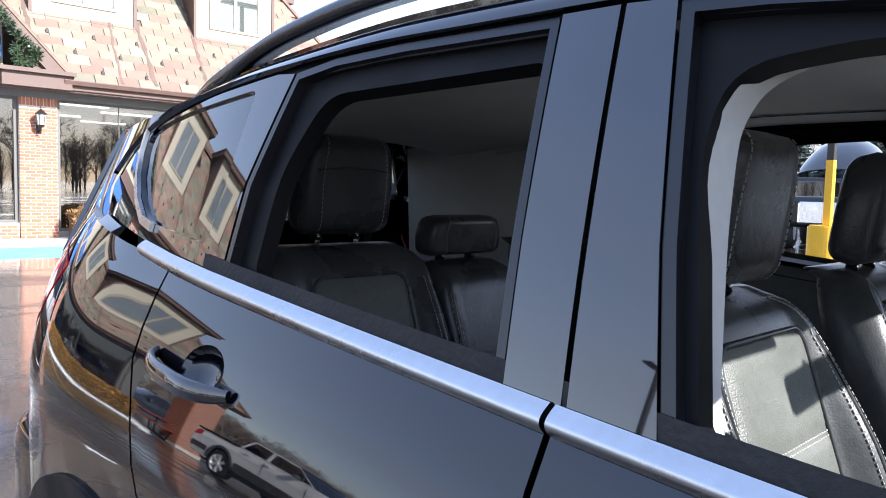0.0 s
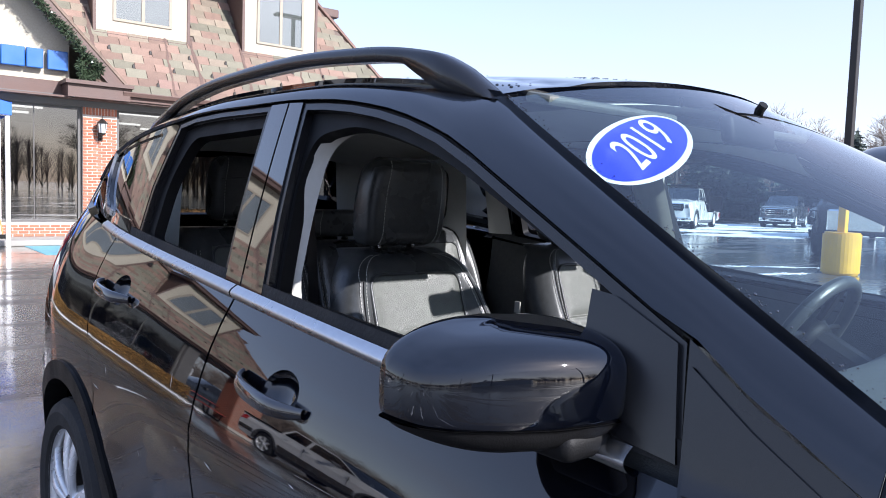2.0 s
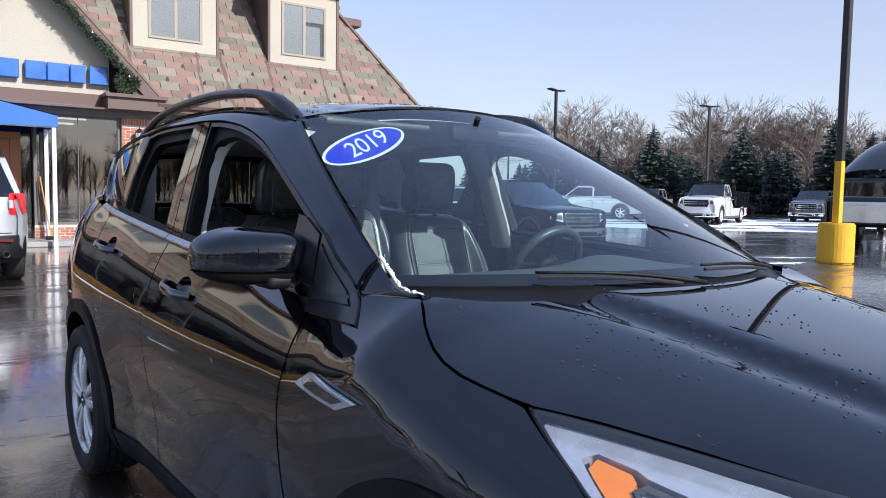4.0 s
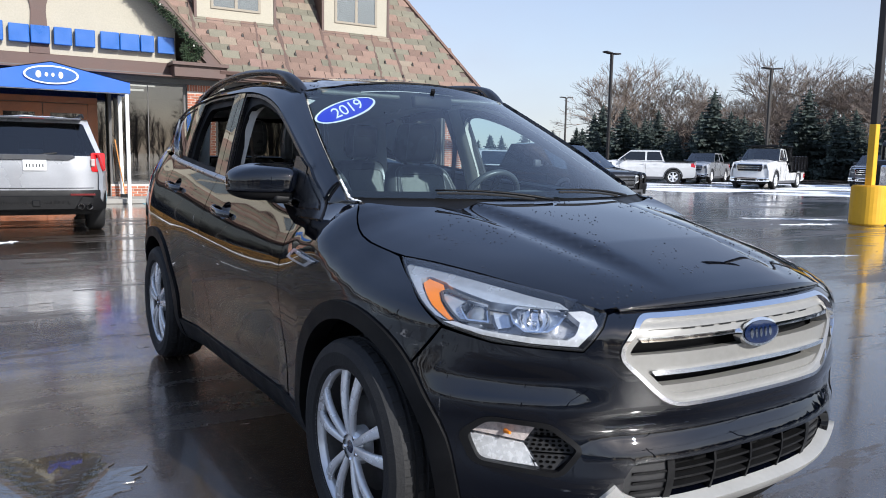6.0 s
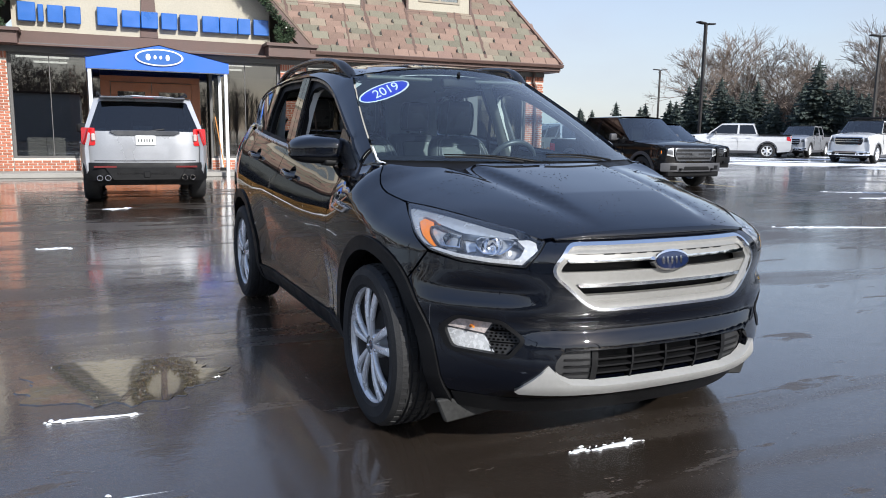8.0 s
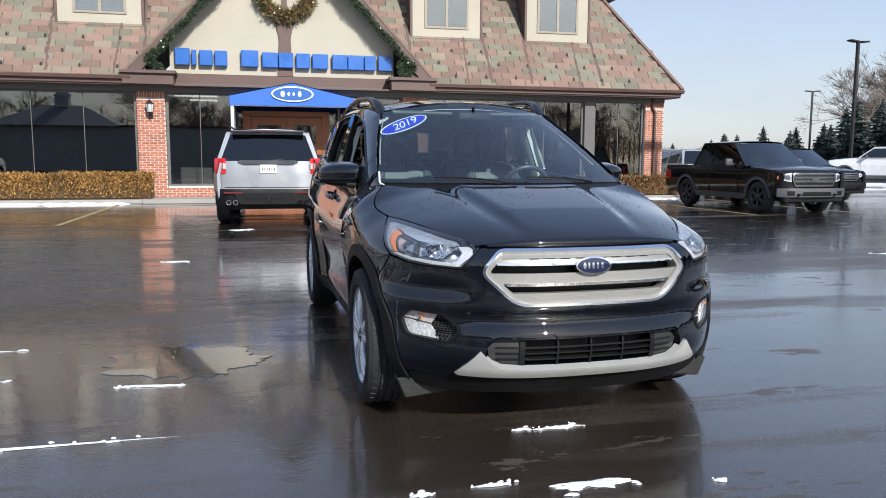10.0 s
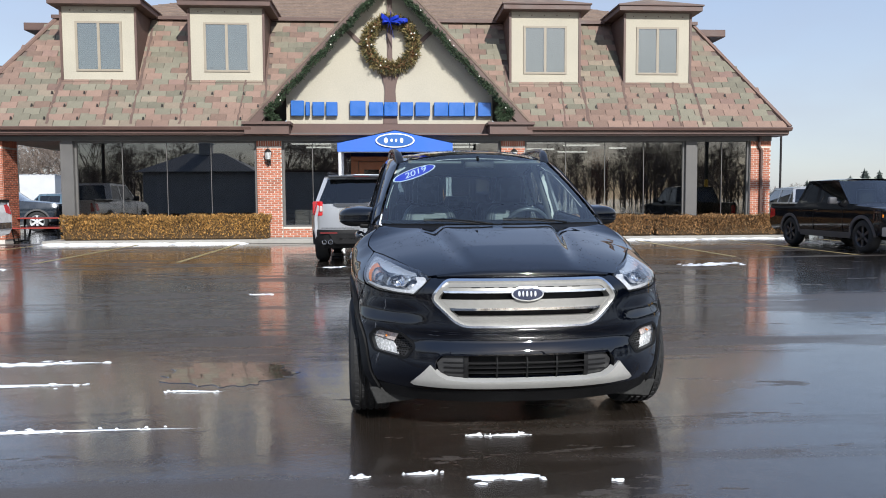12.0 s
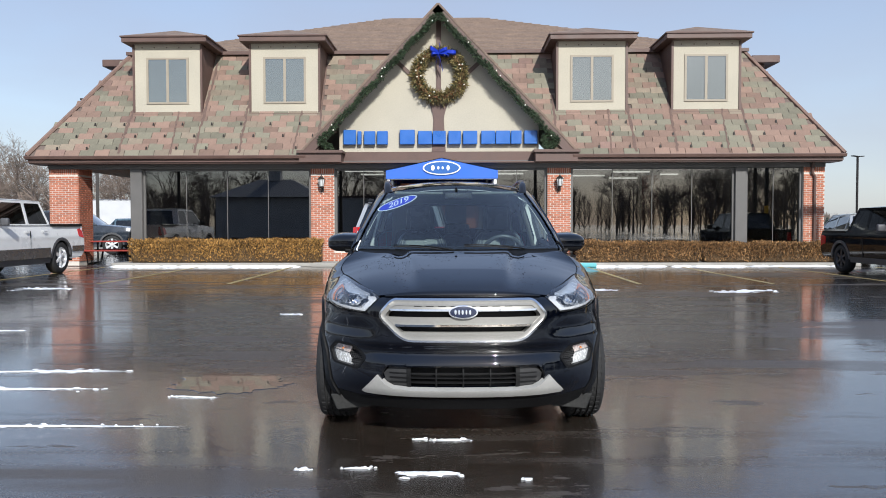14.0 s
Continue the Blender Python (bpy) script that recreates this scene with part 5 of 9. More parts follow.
def fender_top(u, v):
    y = 0.272 + 0.186 * u
    zz = c_zs(y) - 0.001 if y > 0.30 else c_he(y)
    a = Vector(body(ay(y, zz), zz))
    b = edge_in(y) if y > 0.36 else Vector(screen(1.0, 0.0)).lerp(Vector((0.705, 0.27, 1.086)), min(1, (0.36 - y) / 0.088))
    m = (a + b) / 2 + Vector((0.010, 0, 0.010))
    return a * (1 - v) ** 2 + m * 2 * v * (1 - v) + b * v * v


both("fender_top", sheet([(0, 0), (0.985, 0), (0.985, 1), (0, 1)], [], fender_top, 0.08, 0.01), PAINT)


both("gap_seal", sheet([(0.68, -0.022), (2.98, -0.022), (2.98, 0.012), (0.68, 0.012)], [], lambda y, d: Vector(house(y, c_df(y) + d)) - Vector((0.010, 0, 0)), 0.05), RUBBER)

# grille
def hexw(z, pts=((0.848, 0.412), (0.752, 0.498), (0.606, 0.345))):
    for (z1, w1), (z2, w2) in zip(pts, pts[1:]):
        if z2 <= z <= z1:
            return w2 + (w1 - w2) * (z - z2) / (z1 - z2)
    return pts[0][1] if z > pts[0][0] else pts[-1][1]


GR = resample(GRILLE, 0.02)
grille = part("grille", sheet(to_front(GR), [], body, 0.04, 0, lift=-0.075), MATTE, CAR, "silver three-bar grille with a bright surround")
ring_in = inset_poly(GR, 0.012)
part("chrome_surround", sheet(to_front(inset_poly(GR, 0.001)), [to_front(ring_in)], body, 0.018, 0.03, lift=0.006), CHROME, grille)
part("grille_surround", sheet(to_front(inset_poly(GR, 0.0115)), [to_front(inset_poly(GR, 0.032))], body, 0.018, 0.05, lift=-0.010), SILVERP, grille)
for z0, z1, name in ((0.784, 0.836, "upper_bar"), (0.696, 0.748, "middle_bar"), (0.618, 0.662, "lower_bar")):
    pl = [(-hexw(z0) + 0.03, z0), (hexw(z0) - 0.03, z0), (hexw(z1) - 0.03, z1), (-hexw(z1) + 0.03, z1)]
    part(name, sheet(to_front(resample(pl, 0.03)), [], body, 0.03, 0.035, lift=-0.016), SILVERP, grille)
for z0 in (0.781, 0.693):
    pl = [(-hexw(z0) + 0.045, z0 + 0.012), (-hexw(z0) + 0.055, z0), (hexw(z0) - 0.055, z0), (hexw(z0) - 0.045, z0 + 0.012)]
    part("chrome_strip", sheet(to_front(resample(pl, 0.03)), [], body, 0.02, 0.03, lift=-0.006), CHROME, grille)
for x in (-0.26, -0.19, -0.12, -0.05, 0.05, 0.12, 0.19, 0.26):
    pl = [(x - 0.022, 0.812), (x + 0.022, 0.812), (x + 0.022, 0.826), (x - 0.022, 0.826)]
    part("slot", sheet(to_front(pl), [], body, 0.02, 0.0, lift=-0.013), MATTE, grille)


def oval(cx, cz, rx, rz, n=32):
    return [(cx + rx * math.cos(2 * math.pi * i / n), cz + rz * math.sin(2 * math.pi * i / n)) for i in range(n)]


badge = part("emblem", sheet(to_front(oval(0, 0.776, 0.083, 0.038)), [], body, 0.02, 0.03, lift=0.006), CHROME, CAR, "blue oval emblem with a bright rim")
part("emblem_field", sheet(to_front(oval(0, 0.776, 0.075, 0.031)), [], body, 0.02, 0.0, lift=0.0085), mat("emblem_blue", (0.006, 0.014, 0.050), 0.2, 0.0, coat=1.0), badge)
for cx, w in ((-0.044, 0.007), (-0.024, 0.005), (-0.004, 0.006), (0.017, 0.005), (0.038, 0.006)):
    part("emblem_mark", sheet(to_front(oval(cx, 0.776, w, 0.014, 12)), [], body, 0.02, 0.0, lift=0.0095), CHROME, badge)

# lower intake, skid trim
intake = part("lower_intake", sheet(to_front(resample(INTAKE, 0.03)), [], body, 0.05, 0, lift=-0.09), MATTE, CAR, "black lower air intake with a bar grid")
for z in (0.366, 0.396, 0.427):
    pl = [(-0.43, z - 0.004), (0.43, z - 0.004), (0.43, z + 0.004), (-0.43, z + 0.004)]
    part("intake_bar", sheet(to_front(resample(pl, 0.03)), [], body, 0.03, 0.03, lift=-0.025), MATTE, intake)
for x in (-0.315, -0.155, 0.0, 0.155, 0.315):
    w = 0.012 if abs(x) > 0.3 else 0.004
    pl = [(x - w, 0.337), (x + w, 0.337), (x + w, 0.464), (x - w, 0.464)]
    part("intake_post", sheet(to_front(pl), [], body, 0.03, 0.03, lift=-0.022), MATTE, intake)
for s in (-1, 1):
    pl = [(s * 0.32, 0.337), (s * 0.32, 0.463), (s * 0.43, 0.463), (s * 0.466, 0.422), (s * 0.448, 0.337)]
    part("intake_blank", sheet(to_front(resample(pl, 0.03)), [], body, 0.03, 0.0, lift=-0.03), mat("grey_plastic", (0.024, 0.024, 0.025), 0.5) if s < 0 else bpy.data.materials["grey_plastic"], intake)
skid_half = [(0.0, 0.336), (0.30, 0.337), (0.405, 0.346), (0.445, 0.366), (0.490, 0.414), (0.535, 0.364), (0.582, 0.318), (0.565, 0.306), (0.45, 0.302), (0.25, 0.300), (0.0, 0.299)]
skid = skid_half + [(-x, z) for x, z in reversed(skid_half[1:-1])]
part("skid_trim", sheet(to_front(resample(skid, 0.03)), [], body, 0.025, 0.04, lift=0.014), SKID, CAR, "silver lower bumper trim")

# fog lamps
MESHP = mat("mesh_plastic", (0.030, 0.030, 0.031), 0.42, 0.0, 0.2, 30.0, spec=0.4)
HOLE = mat("mesh_hole", (0.0015, 0.0015, 0.0015), 0.9, spec=0.05)
SILVERL2 = mat("fog_silver", (0.78, 0.79, 0.80), 0.25, 0.3, 0.2, 60.0)
for s in (-1, 1):
    F2 = [(s * x, z) for x, z in FOG]
    fog = part("fog_lamp", sheet(to_front(resample(F2, 0.02)), [], body, 0.03, 0, lift=-0.05), MATTE, CAR, "fog lamp in a black meshed recess")
    rim = to_front(resample(F2, 0.015))
    part("fog_bezel", sheet(to_front(inset_poly(resample(F2, 0.015), 0.0005)), [to_front(inset_poly(resample(F2, 0.015), 0.013))], body, 0.015, 0.03, lift=0.003), MATTE, fog)
    up = [(s * 0.772, 0.53), (s * 0.742, 0.57), (s * 0.655, 0.566), (s * 0.680, 0.515)]
    dn = [(s * 0.772, 0.522), (s * 0.680, 0.508), (s * 0.655, 0.452), (s * 0.758, 0.460)]
    part("turn_lamp", sheet(to_front(resample(up, 0.02)), [], body, 0.02, 0.02, lift=-0.02), mat("fog_reflector", (0.66, 0.58, 0.55), 0.3, 0.1, 0.3, 70.0) if s < 0 else bpy.data.materials["fog_reflector"], fog)
    part("fog_reflector", sheet(to_front(resample(dn, 0.02)), [], body, 0.02, 0.02, lift=-0.02), SILVERL2, fog)
    part("bulb", moved(cyl(0.007, 0.02, 12, 0.004), Matrix.Translation(body(s * ax(0.705, 0.54), 0.54) + Vector((0, 0.02, 0))) @ Matrix.Rotation(radians(90), 4, "X")), AMBER, fog, "amber bulb")
    ln = part("fog_lens", sheet(to_front(resample([(s * 0.774, 0.525), (s * 0.744, 0.573), (s * 0.65, 0.568), (s * 0.672, 0.512), (s * 0.65, 0.45), (s * 0.760, 0.455)], 0.02)), [], body, 0.03, 0, lift=-0.004), LENS, fog)
    ln.visible_shadow = False
    for k, (z0, z1, xi0, xi1, xo0, xo1) in enumerate(((0.446, 0.484, 0.622, 0.583, 0.660, 0.672), (0.490, 0.524, 0.578, 0.568, 0.676, 0.684), (0.530, 0.562, 0.576, 0.600, 0.682, 0.668))):
        pl = [(s * xo0, z0), (s * xo1, z1), (s * xi1, z1), (s * xi0, z0)]
        panel = part("mesh_panel", sheet(to_front(pl), [], body, 0.02, 0.012, lift=-0.020 - 0.004 * k), MESHP, fog)
        cells = bmesh.new()
        for r in range(3):
            zc = z0 + (z1 - z0) * (r + 0.5) / 3
            t = (r + 0.5) / 3
            xa, xb = xi0 + (xi1 - xi0) * t + 0.006, xo0 + (xo1 - xo0) * t - 0.006
            n = max(1, int((xb - xa) / 0.0125))
            for c in range(n):
                xc = xa + (xb - xa) * (c + 0.5 * (r % 2) + 0.25) / n
                ring = []
                for q in range(6):
                    an = math.pi / 3 * q
                    xx, zz = xc + 0.0046 * math.cos(an), zc + 0.0040 * math.sin(an)
                    p = body(s * ax(xx, zz), zz)
                    ring.append(cells.verts.new(p + Vector((-0.35 * s, 0.94, 0)).normalized() * (0.0185 + 0.004 * k)))
                cells.faces.new(ring)
        part("mesh_cell", cells, HOLE, panel)

# head lamps
lp = [Vector(p) for p in lamp_poly]
a_in, a_tip = min(p.x for p in lp), max(p.x for p in lp)


def lamp_at(t, s):
    """A point of the head lamp: t from its inner tip to the outer, s from its lower edge to the upper."""
    a = a_in + 0.012 + (a_tip - a_in - 0.02) * t
    zs_ = []
    k = len(lp)
    for i in range(k):
        p, q = lp[i], lp[(i + 1) % k]
        if (p.x - a) * (q.x - a) <= 0 and abs(p.x - q.x) > 1e-9:
            zs_.append(p.y + (q.y - p.y) * (a - p.x) / (q.x - p.x))
    lo, hi = min(zs_), max(zs_)
    return (a, lo + (hi - lo) * s)


SILVERL = mat("lamp_silver", (0.58, 0.64, 0.72), 0.22, 0.6, 0.10, 20.0)
LAMPBASE = mat("lamp_base", (0.30, 0.31, 0.33), 0.3, 0.4, 0.2, 30.0)
POD = mat("lamp_pod", (0.12, 0.125, 0.13), 0.25, 0.6, 0.2, 30.0)


def region(pts):
    return [lamp_at(t, s) for t, s in pts]


def lamp_parts(name, me, material, holder, label=""):
    for s, h in zip((0, 1), holder):
        part(name, me if s else mirrored(me), material, h, label)


hl = both("head_lamp", sheet(lamp_poly, [], body, 0.03, 0.0, lift=-0.05), LAMPBASE, "clear head lamp with an amber corner")
lamp_parts("lamp_rim", sheet(lamp_poly, [inset_poly(resample(lamp_poly, 0.02), 0.005)], body, 0.02, 0.06, lift=-0.001), MATTE, hl)
fascia = [(0.965, 0.93), (0.8, 0.95), (0.6, 0.955), (0.4, 0.95), (0.15, 0.93), (0.12, 0.85), (0.35, 0.745), (0.47, 0.715), (0.69, 0.735), (0.72, 0.755), (0.818, 0.69), (0.852, 0.45), (0.735, 0.18), (0.64, 0.14), (0.70, 0.05), (0.85, 0.06), (0.965, 0.25)]
lamp_parts("upper_fascia", sheet(region(fascia), [], body, 0.02, 0.03, lift=-0.016), SILVERL, hl)
lamp_parts("amber_reflector", sheet(region([(0.83, 0.43), (0.818, 0.64), (0.73, 0.71), (0.715, 0.66), (0.724, 0.54), (0.70, 0.43), (0.618, 0.22), (0.638, 0.17), (0.727, 0.215)]), [], body, 0.015, 0.025, lift=-0.02), AMBER, hl, "amber side reflector")
BAR = mat("light_bar", (0.60, 0.62, 0.65), 0.2, 0.2, 0.12, 60.0, coat=1.0)
lamp_parts("light_bar", sheet(region([(0.03, 0.30), (0.12, 0.07), (0.3, 0.05), (0.5, 0.05), (0.66, 0.05), (0.61, 0.17), (0.45, 0.18), (0.25, 0.17), (0.16, 0.19), (0.13, 0.30), (0.095, 0.62), (0.13, 0.80), (0.06, 0.84), (0.03, 0.70)]), [], body, 0.015, 0.02, lift=-0.014), BAR, hl)
podout = region([(0.72, 0.56), (0.69, 0.69), (0.473, 0.67), (0.445, 0.36), (0.587, 0.22), (0.685, 0.44)])
lamp_parts("pod_frame", sheet(podout, [inset_poly(resample(podout, 0.01), 0.006)], body, 0.01, 0.03, lift=-0.016), POD, hl)
lamp_parts("pod_shelf", sheet(inset_poly(resample(podout, 0.01), 0.006), [region([(0.60, 0.48), (0.57, 0.63), (0.475, 0.65), (0.462, 0.36), (0.555, 0.28)])], body, 0.012, 0.03, lift=-0.024), SILVERL, hl)
hexp = region([(0.60, 0.48), (0.57, 0.63), (0.475, 0.65), (0.462, 0.36), (0.555, 0.28)])
lamp_parts("pod_ring", sheet(hexp, [inset_poly(resample(hexp, 0.008), 0.0045)], body, 0.008, 0.03, lift=-0.014), CHROME, hl)
lamp_parts("pod_floor", sheet(hexp, [], body, 0.015, 0.0, lift=-0.046), POD, hl)
lamp_parts("lamp_wall", sheet(region([(0.455, 0.66), (0.385, 0.66), (0.375, 0.45), (0.43, 0.35)]), [], body, 0.012, 0.02, lift=-0.04), SILVERL, hl)
pod2 = rounded(region([(0.378, 0.61), (0.345, 0.72), (0.12, 0.83), (0.185, 0.50), (0.23, 0.33), (0.32, 0.28), (0.365, 0.45)]), 0.006, 3)
lamp_parts("bowl_rim", sheet(pod2, [inset_poly(resample(pod2, 0.008), 0.005)], body, 0.008, 0.04, lift=-0.013), CHROME, hl)
lamp_parts("bowl", sheet(inset_poly(resample(pod2, 0.008), 0.004), [], body, 0.012, 0.0, lift=-0.044), SILVERL, hl)
for (tc_, sc_), r_, mt in (((0.522, 0.475), 0.034, "glass"), ((0.275, 0.53), 0.030, "chrome")):
    cm, cz = lamp_at(tc_, sc_)
    c = body(cm, cz)
    nrm = (body(cm + 0.01, cz) - body(cm - 0.01, cz)).cross(body(cm, cz + 0.01) - body(cm, cz - 0.01)).normalized()
    if mt == "glass":
        ball = lathe([(r_, -0.02), (r_ * 1.03, -0.002), (r_ * 0.9, 0.004), (r_ * 0.66, 0.014), (r_ * 0.33, 0.019), (0.0005, 0.021)], 24, "z")
        mm = mat("projector_glass", (0.22, 0.25, 0.29), 0.06, 0.35, coat=1.0)
    else:
        ball = lathe([(r_ * 1.35, 0.022), (r_ * 1.1, 0.004), (r_ * 0.7, -0.008), (r_ * 0.3, -0.013), (0.008, -0.013), (0.008, 0.012), (0.0005, 0.014)], 24, "z")
        mm = CHROME
    moved(ball, Matrix.Translation(c - nrm * 0.034) @ nrm.to_track_quat("Z", "Y").to_matrix().to_4x4())
    me = bpy.data.meshes.new("projector")
    ball.to_mesh(me)
    ball.free()
    me.shade_smooth()
    lamp_parts("projector" if mt == "glass" else "bowl_reflector", me, mm, hl)
lens = both("lamp_cover", sheet(inset_poly(resample(lamp_poly, 0.02), 0.002), [], body, 0.03, 0.0, lift=0.001), LENS, parent=None)
for o, h in zip(lens, hl):
    o.visible_shadow = False
    o.parent = h

# wheels
def tyre_mesh():
    prof = [(0.243, -0.10), (0.256, -0.112), (0.298, -0.118), (0.326, -0.108), (0.338, -0.088)]
    for q in (-0.055, -0.02, 0.02, 0.055):
        prof += [(0.342, q - 0.008), (0.333, q - 0.005), (0.333, q + 0.005), (0.342, q + 0.008)]
    prof += [(0.338, 0.088), (0.326, 0.108), (0.298, 0.118), (0.256, 0.112), (0.243, 0.10)]
    b = lathe(prof, 90, "x")
    lugs = [f for f in b.faces if all(math.hypot(v.co.y, v.co.z) > 0.337 for v in f.verts) and f.index % 2]
    bmesh.ops.inset_individual(b, faces=lugs, thickness=0.001, depth=-0.003)
    return b


def spoke_mesh():
    """One straight spoke, pointing up, broader at the rim; the outside is towards -x."""
    def at(u, v):
        r = 0.040 + 0.199 * u
        w = 0.0105 + 0.0095 * u ** 1.3
        th = 2 * math.pi * v
        x = -0.088 - 0.014 * math.sin(math.pi * min(1, u * 0.9)) + 0.010 * u
        c, s = math.cos(th), math.sin(th)
        return (x + 0.011 * math.copysign(abs(s) ** 0.5, s), w * math.copysign(abs(c) ** 0.6, c), r)
    return grid(at, 8, 16)


def wheel(at, side):
    """side: -1 the near flank, +1 the far one."""
    w = part("wheel", moved(lathe([(0.247, -0.104), (0.252, -0.096), (0.239, -0.088), (0.233, -0.072), (0.236, -0.070)], 64, "x"), Matrix()), ALLOY, CAR, "ten-spoke silver alloy wheel", at @ Matrix.Rotation(math.pi if side > 0 else 0, 4, "Z"), True)
    part("tyre", MESH["tyre"], RUBBER, w)
    # the barrel is alloy; its dark colour stands in for recess shade
    part("rim_barrel", MESH["barrel"], SHADEIRON, w)
    part("brake_disc", MESH["disc"], SHADEIRON, w)
    for k in range(10):
        part("spoke", MESH["spoke"], ALLOY, w, at=Matrix.Rotation(2 * math.pi * (k // 2) / 5 + (0.21 if k % 2 else -0.21), 4, "X"))
    part("brake_shield", MESH["shield"], MATTE, w)
    part("hub_cap", MESH["cap"], ALLOY, w)
    part("cap_badge", MESH["badge"], bpy.data.materials["emblem_blue"], w)
    for k in range(5):
        part("wheel_nut", MESH["nut"], CHROME, w, at=Matrix.Rotation(2 * math.pi * (k + 0.5) / 5, 4, "X"))
    return w


def keep(name, bm, smooth=True):
    me = bpy.data.meshes.new(name)
    bmesh.ops.recalc_face_normals(bm, faces=bm.faces[:])
    bm.to_mesh(me)
    bm.free()
    if smooth:
        me.shade_smooth()
    return me


MESH = {
    "tyre": keep("tyre", tyre_mesh(), False),
    "spoke": keep("spoke", spoke_mesh()),
    "disc": keep("disc", lathe([(0.03, -0.02), (0.15, -0.02), (0.15, 0.0), (0.03, 0.0)], 32, "x")),
    "barrel": keep("barrel", lathe([(0.234, -0.072), (0.230, -0.06), (0.216, 0.02), (0.228, 0.10), (0.247, 0.10), (0.247, 0.095), (0.234, 0.02), (0.240, -0.07)], 48, "x")),
    "shield": keep("shield", lathe([(0.04, -0.004), (0.20, -0.004), (0.213, 0.01), (0.213, 0.016), (0.04, 0.012)], 40, "x")),
    "cap": keep("cap", lathe([(0.0005, -0.094), (0.03, -0.093), (0.055, -0.088), (0.06, -0.075), (0.06, -0.04)], 24, "x")),
    "badge": keep("badge", lathe([(0.0005, -0.0965), (0.018, -0.096), (0.0215, -0.093)], 20, "x")),
    "nut": keep("nut", moved(cyl(0.009, 0.02, 6), Matrix.Translation((-0.096, 0, 0.043)) @ Matrix.Rotation(radians(90), 4, "Y"))),
}
for s in (-1, 1):
    wheel(pose(s * 0.795, 0.0, HUBZ), s)
    wheel(pose(s * 0.795, WB, HUBZ), s)


# wheel wells, floor pan and lower body, dark under the car
def well(cy, s):
    def at(u, v):
        th = radians(-25 + 230 * u)
        return (s * (0.80 - 0.28 * v), cy + 0.43 * math.cos(th), HUBZ + 0.43 * math.sin(th))
    return grid(at, 24, 2)


for s in (-1, 1):
    for cy in (0, WB):
        part("wheel_well", well(cy, s), MATTE, CAR)
part("floor_pan", merge(box(-0.80, 0.80, 0.45, 2.24, 0.24, 0.34, 0.02), box(-0.52, 0.52, -0.62, 0.45, 0.24, 0.6, 0.03), box(-0.52, 0.52, 2.24, 3.5, 0.26, 0.62, 0.03)), MATTE, CAR)
part("engine_shroud", box(-0.62, 0.62, -0.55, 0.33, 0.58, 0.80, 0.05, 2), MATTE, CAR)
part("firewall", box(-0.74, 0.74, 0.36, 0.42, 0.30, 0.97, 0.01), MATTE, CAR)
both("mud_deflector", keep("mud", prism([(0.55, 0.165), (0.53, 0.24), (0.80, 0.24), (0.76, 0.145)], 0.03, Matrix.Translation((0, -0.47, 0)), 0.006), False), mat("dusty_plastic", (0.026, 0.026, 0.025), 0.7, 0.0, 0.5, 9.0, spec=0.3))

# door mirrors
def mirror_shell(z_lo, z_hi):
    def at(u, v):
        th, ph = 2 * math.pi * u, -math.pi / 2 + math.pi * v
        sp = lambda c, e: math.copysign(abs(c) ** e, c)
        x, y, z = sp(math.cos(ph), 0.34) * sp(math.cos(th), 0.5), sp(math.cos(ph), 0.42) * sp(math.sin(th), 0.7), sp(math.sin(ph), 0.5)
        # flat towards the rear (glass side), swept back and drawn out towards the tip
        y = y * (0.105 if y < 0 else 0.045) * (1 - 0.25 * max(0, x))
        zc, zh = 1.137 - 0.004 * x, 0.070 * (1 - 0.38 * max(0, x) ** 2.2 - 0.10 * max(0, -x))
        return (0.874 + 0.130 * x, 0.845 + 0.040 * x + y, min(z_hi, max(z_lo, zc + zh * z + (0.16 * (y + 0.02) if z > 0 else 0.0))))
    return grid(at, 48, 28)


mir = both("door_mirror", keep("mirror_cap", mirror_shell(1.102, 2)), PAINT, "gloss black door mirror with scuffed edges")
lamp_parts("mirror_base", keep("mirror_base", mirror_shell(0, 1.1015)), MATTE, mir)
lamp_parts("mirror_arm", keep("mirror_arm", box(0.745, 0.86, 0.735, 0.84, 1.058, 1.094, 0.014, 3)), MATTE, mir)
lamp_parts("mirror_glass", keep("mirror_glass", box(0.80, 0.965, 0.893, 0.897, 1.095, 1.175, 0.001)), CHROME, mir)

# door handles, with a dished pocket behind
def handle(y, z, dy, dzz):
    def bar(u, v):
        t = 2 * u - 1
        th = 2 * math.pi * v
        yy = y + dy * t
        zz = z + dzz * t
        x = body(ay(yy, zz), zz).x + 0.040 * (1 - abs(t) ** 3.0) + 0.004
        e = 0.55 + 0.45 * (1 - abs(t) ** 4)
        return (x + 0.010 * e * math.cos(th), yy, zz + 0.017 * e * math.sin(th))
    return grid(bar, 20, 12)


for y, z in HANDLES:
    h = both("door_handle", keep("handle", handle(y, z, 0.12, 0.012)), GLOSS, "gloss black pull handle")
    pk = pocket_line(y, z, 1.01)

    def dish(a, zz, y=y, z=z):
        p = Vector(body(a, zz))
        r2 = ((p.y - y + 0.022) / 0.060) ** 2 + ((zz - z - 0.002) / 0.040) ** 2
        return p - Vector((0.030 * max(0.0, 1 - r2) ** 0.6, 0, 0))
    lamp_parts("handle_pocket", sheet(to_side(pk, 0.012), [], dish, 0.009, 0), PAINT, h)

# fender badge
fb = both("fender_badge", sheet([(ay(y, z), z) for y, z in [(0.23, 0.898), (0.43, 0.918), (0.50, 0.882), (0.30, 0.872)]], [], body, 0.03, 0.01, lift=0.012), SILVERL, "small bright side vent badge")
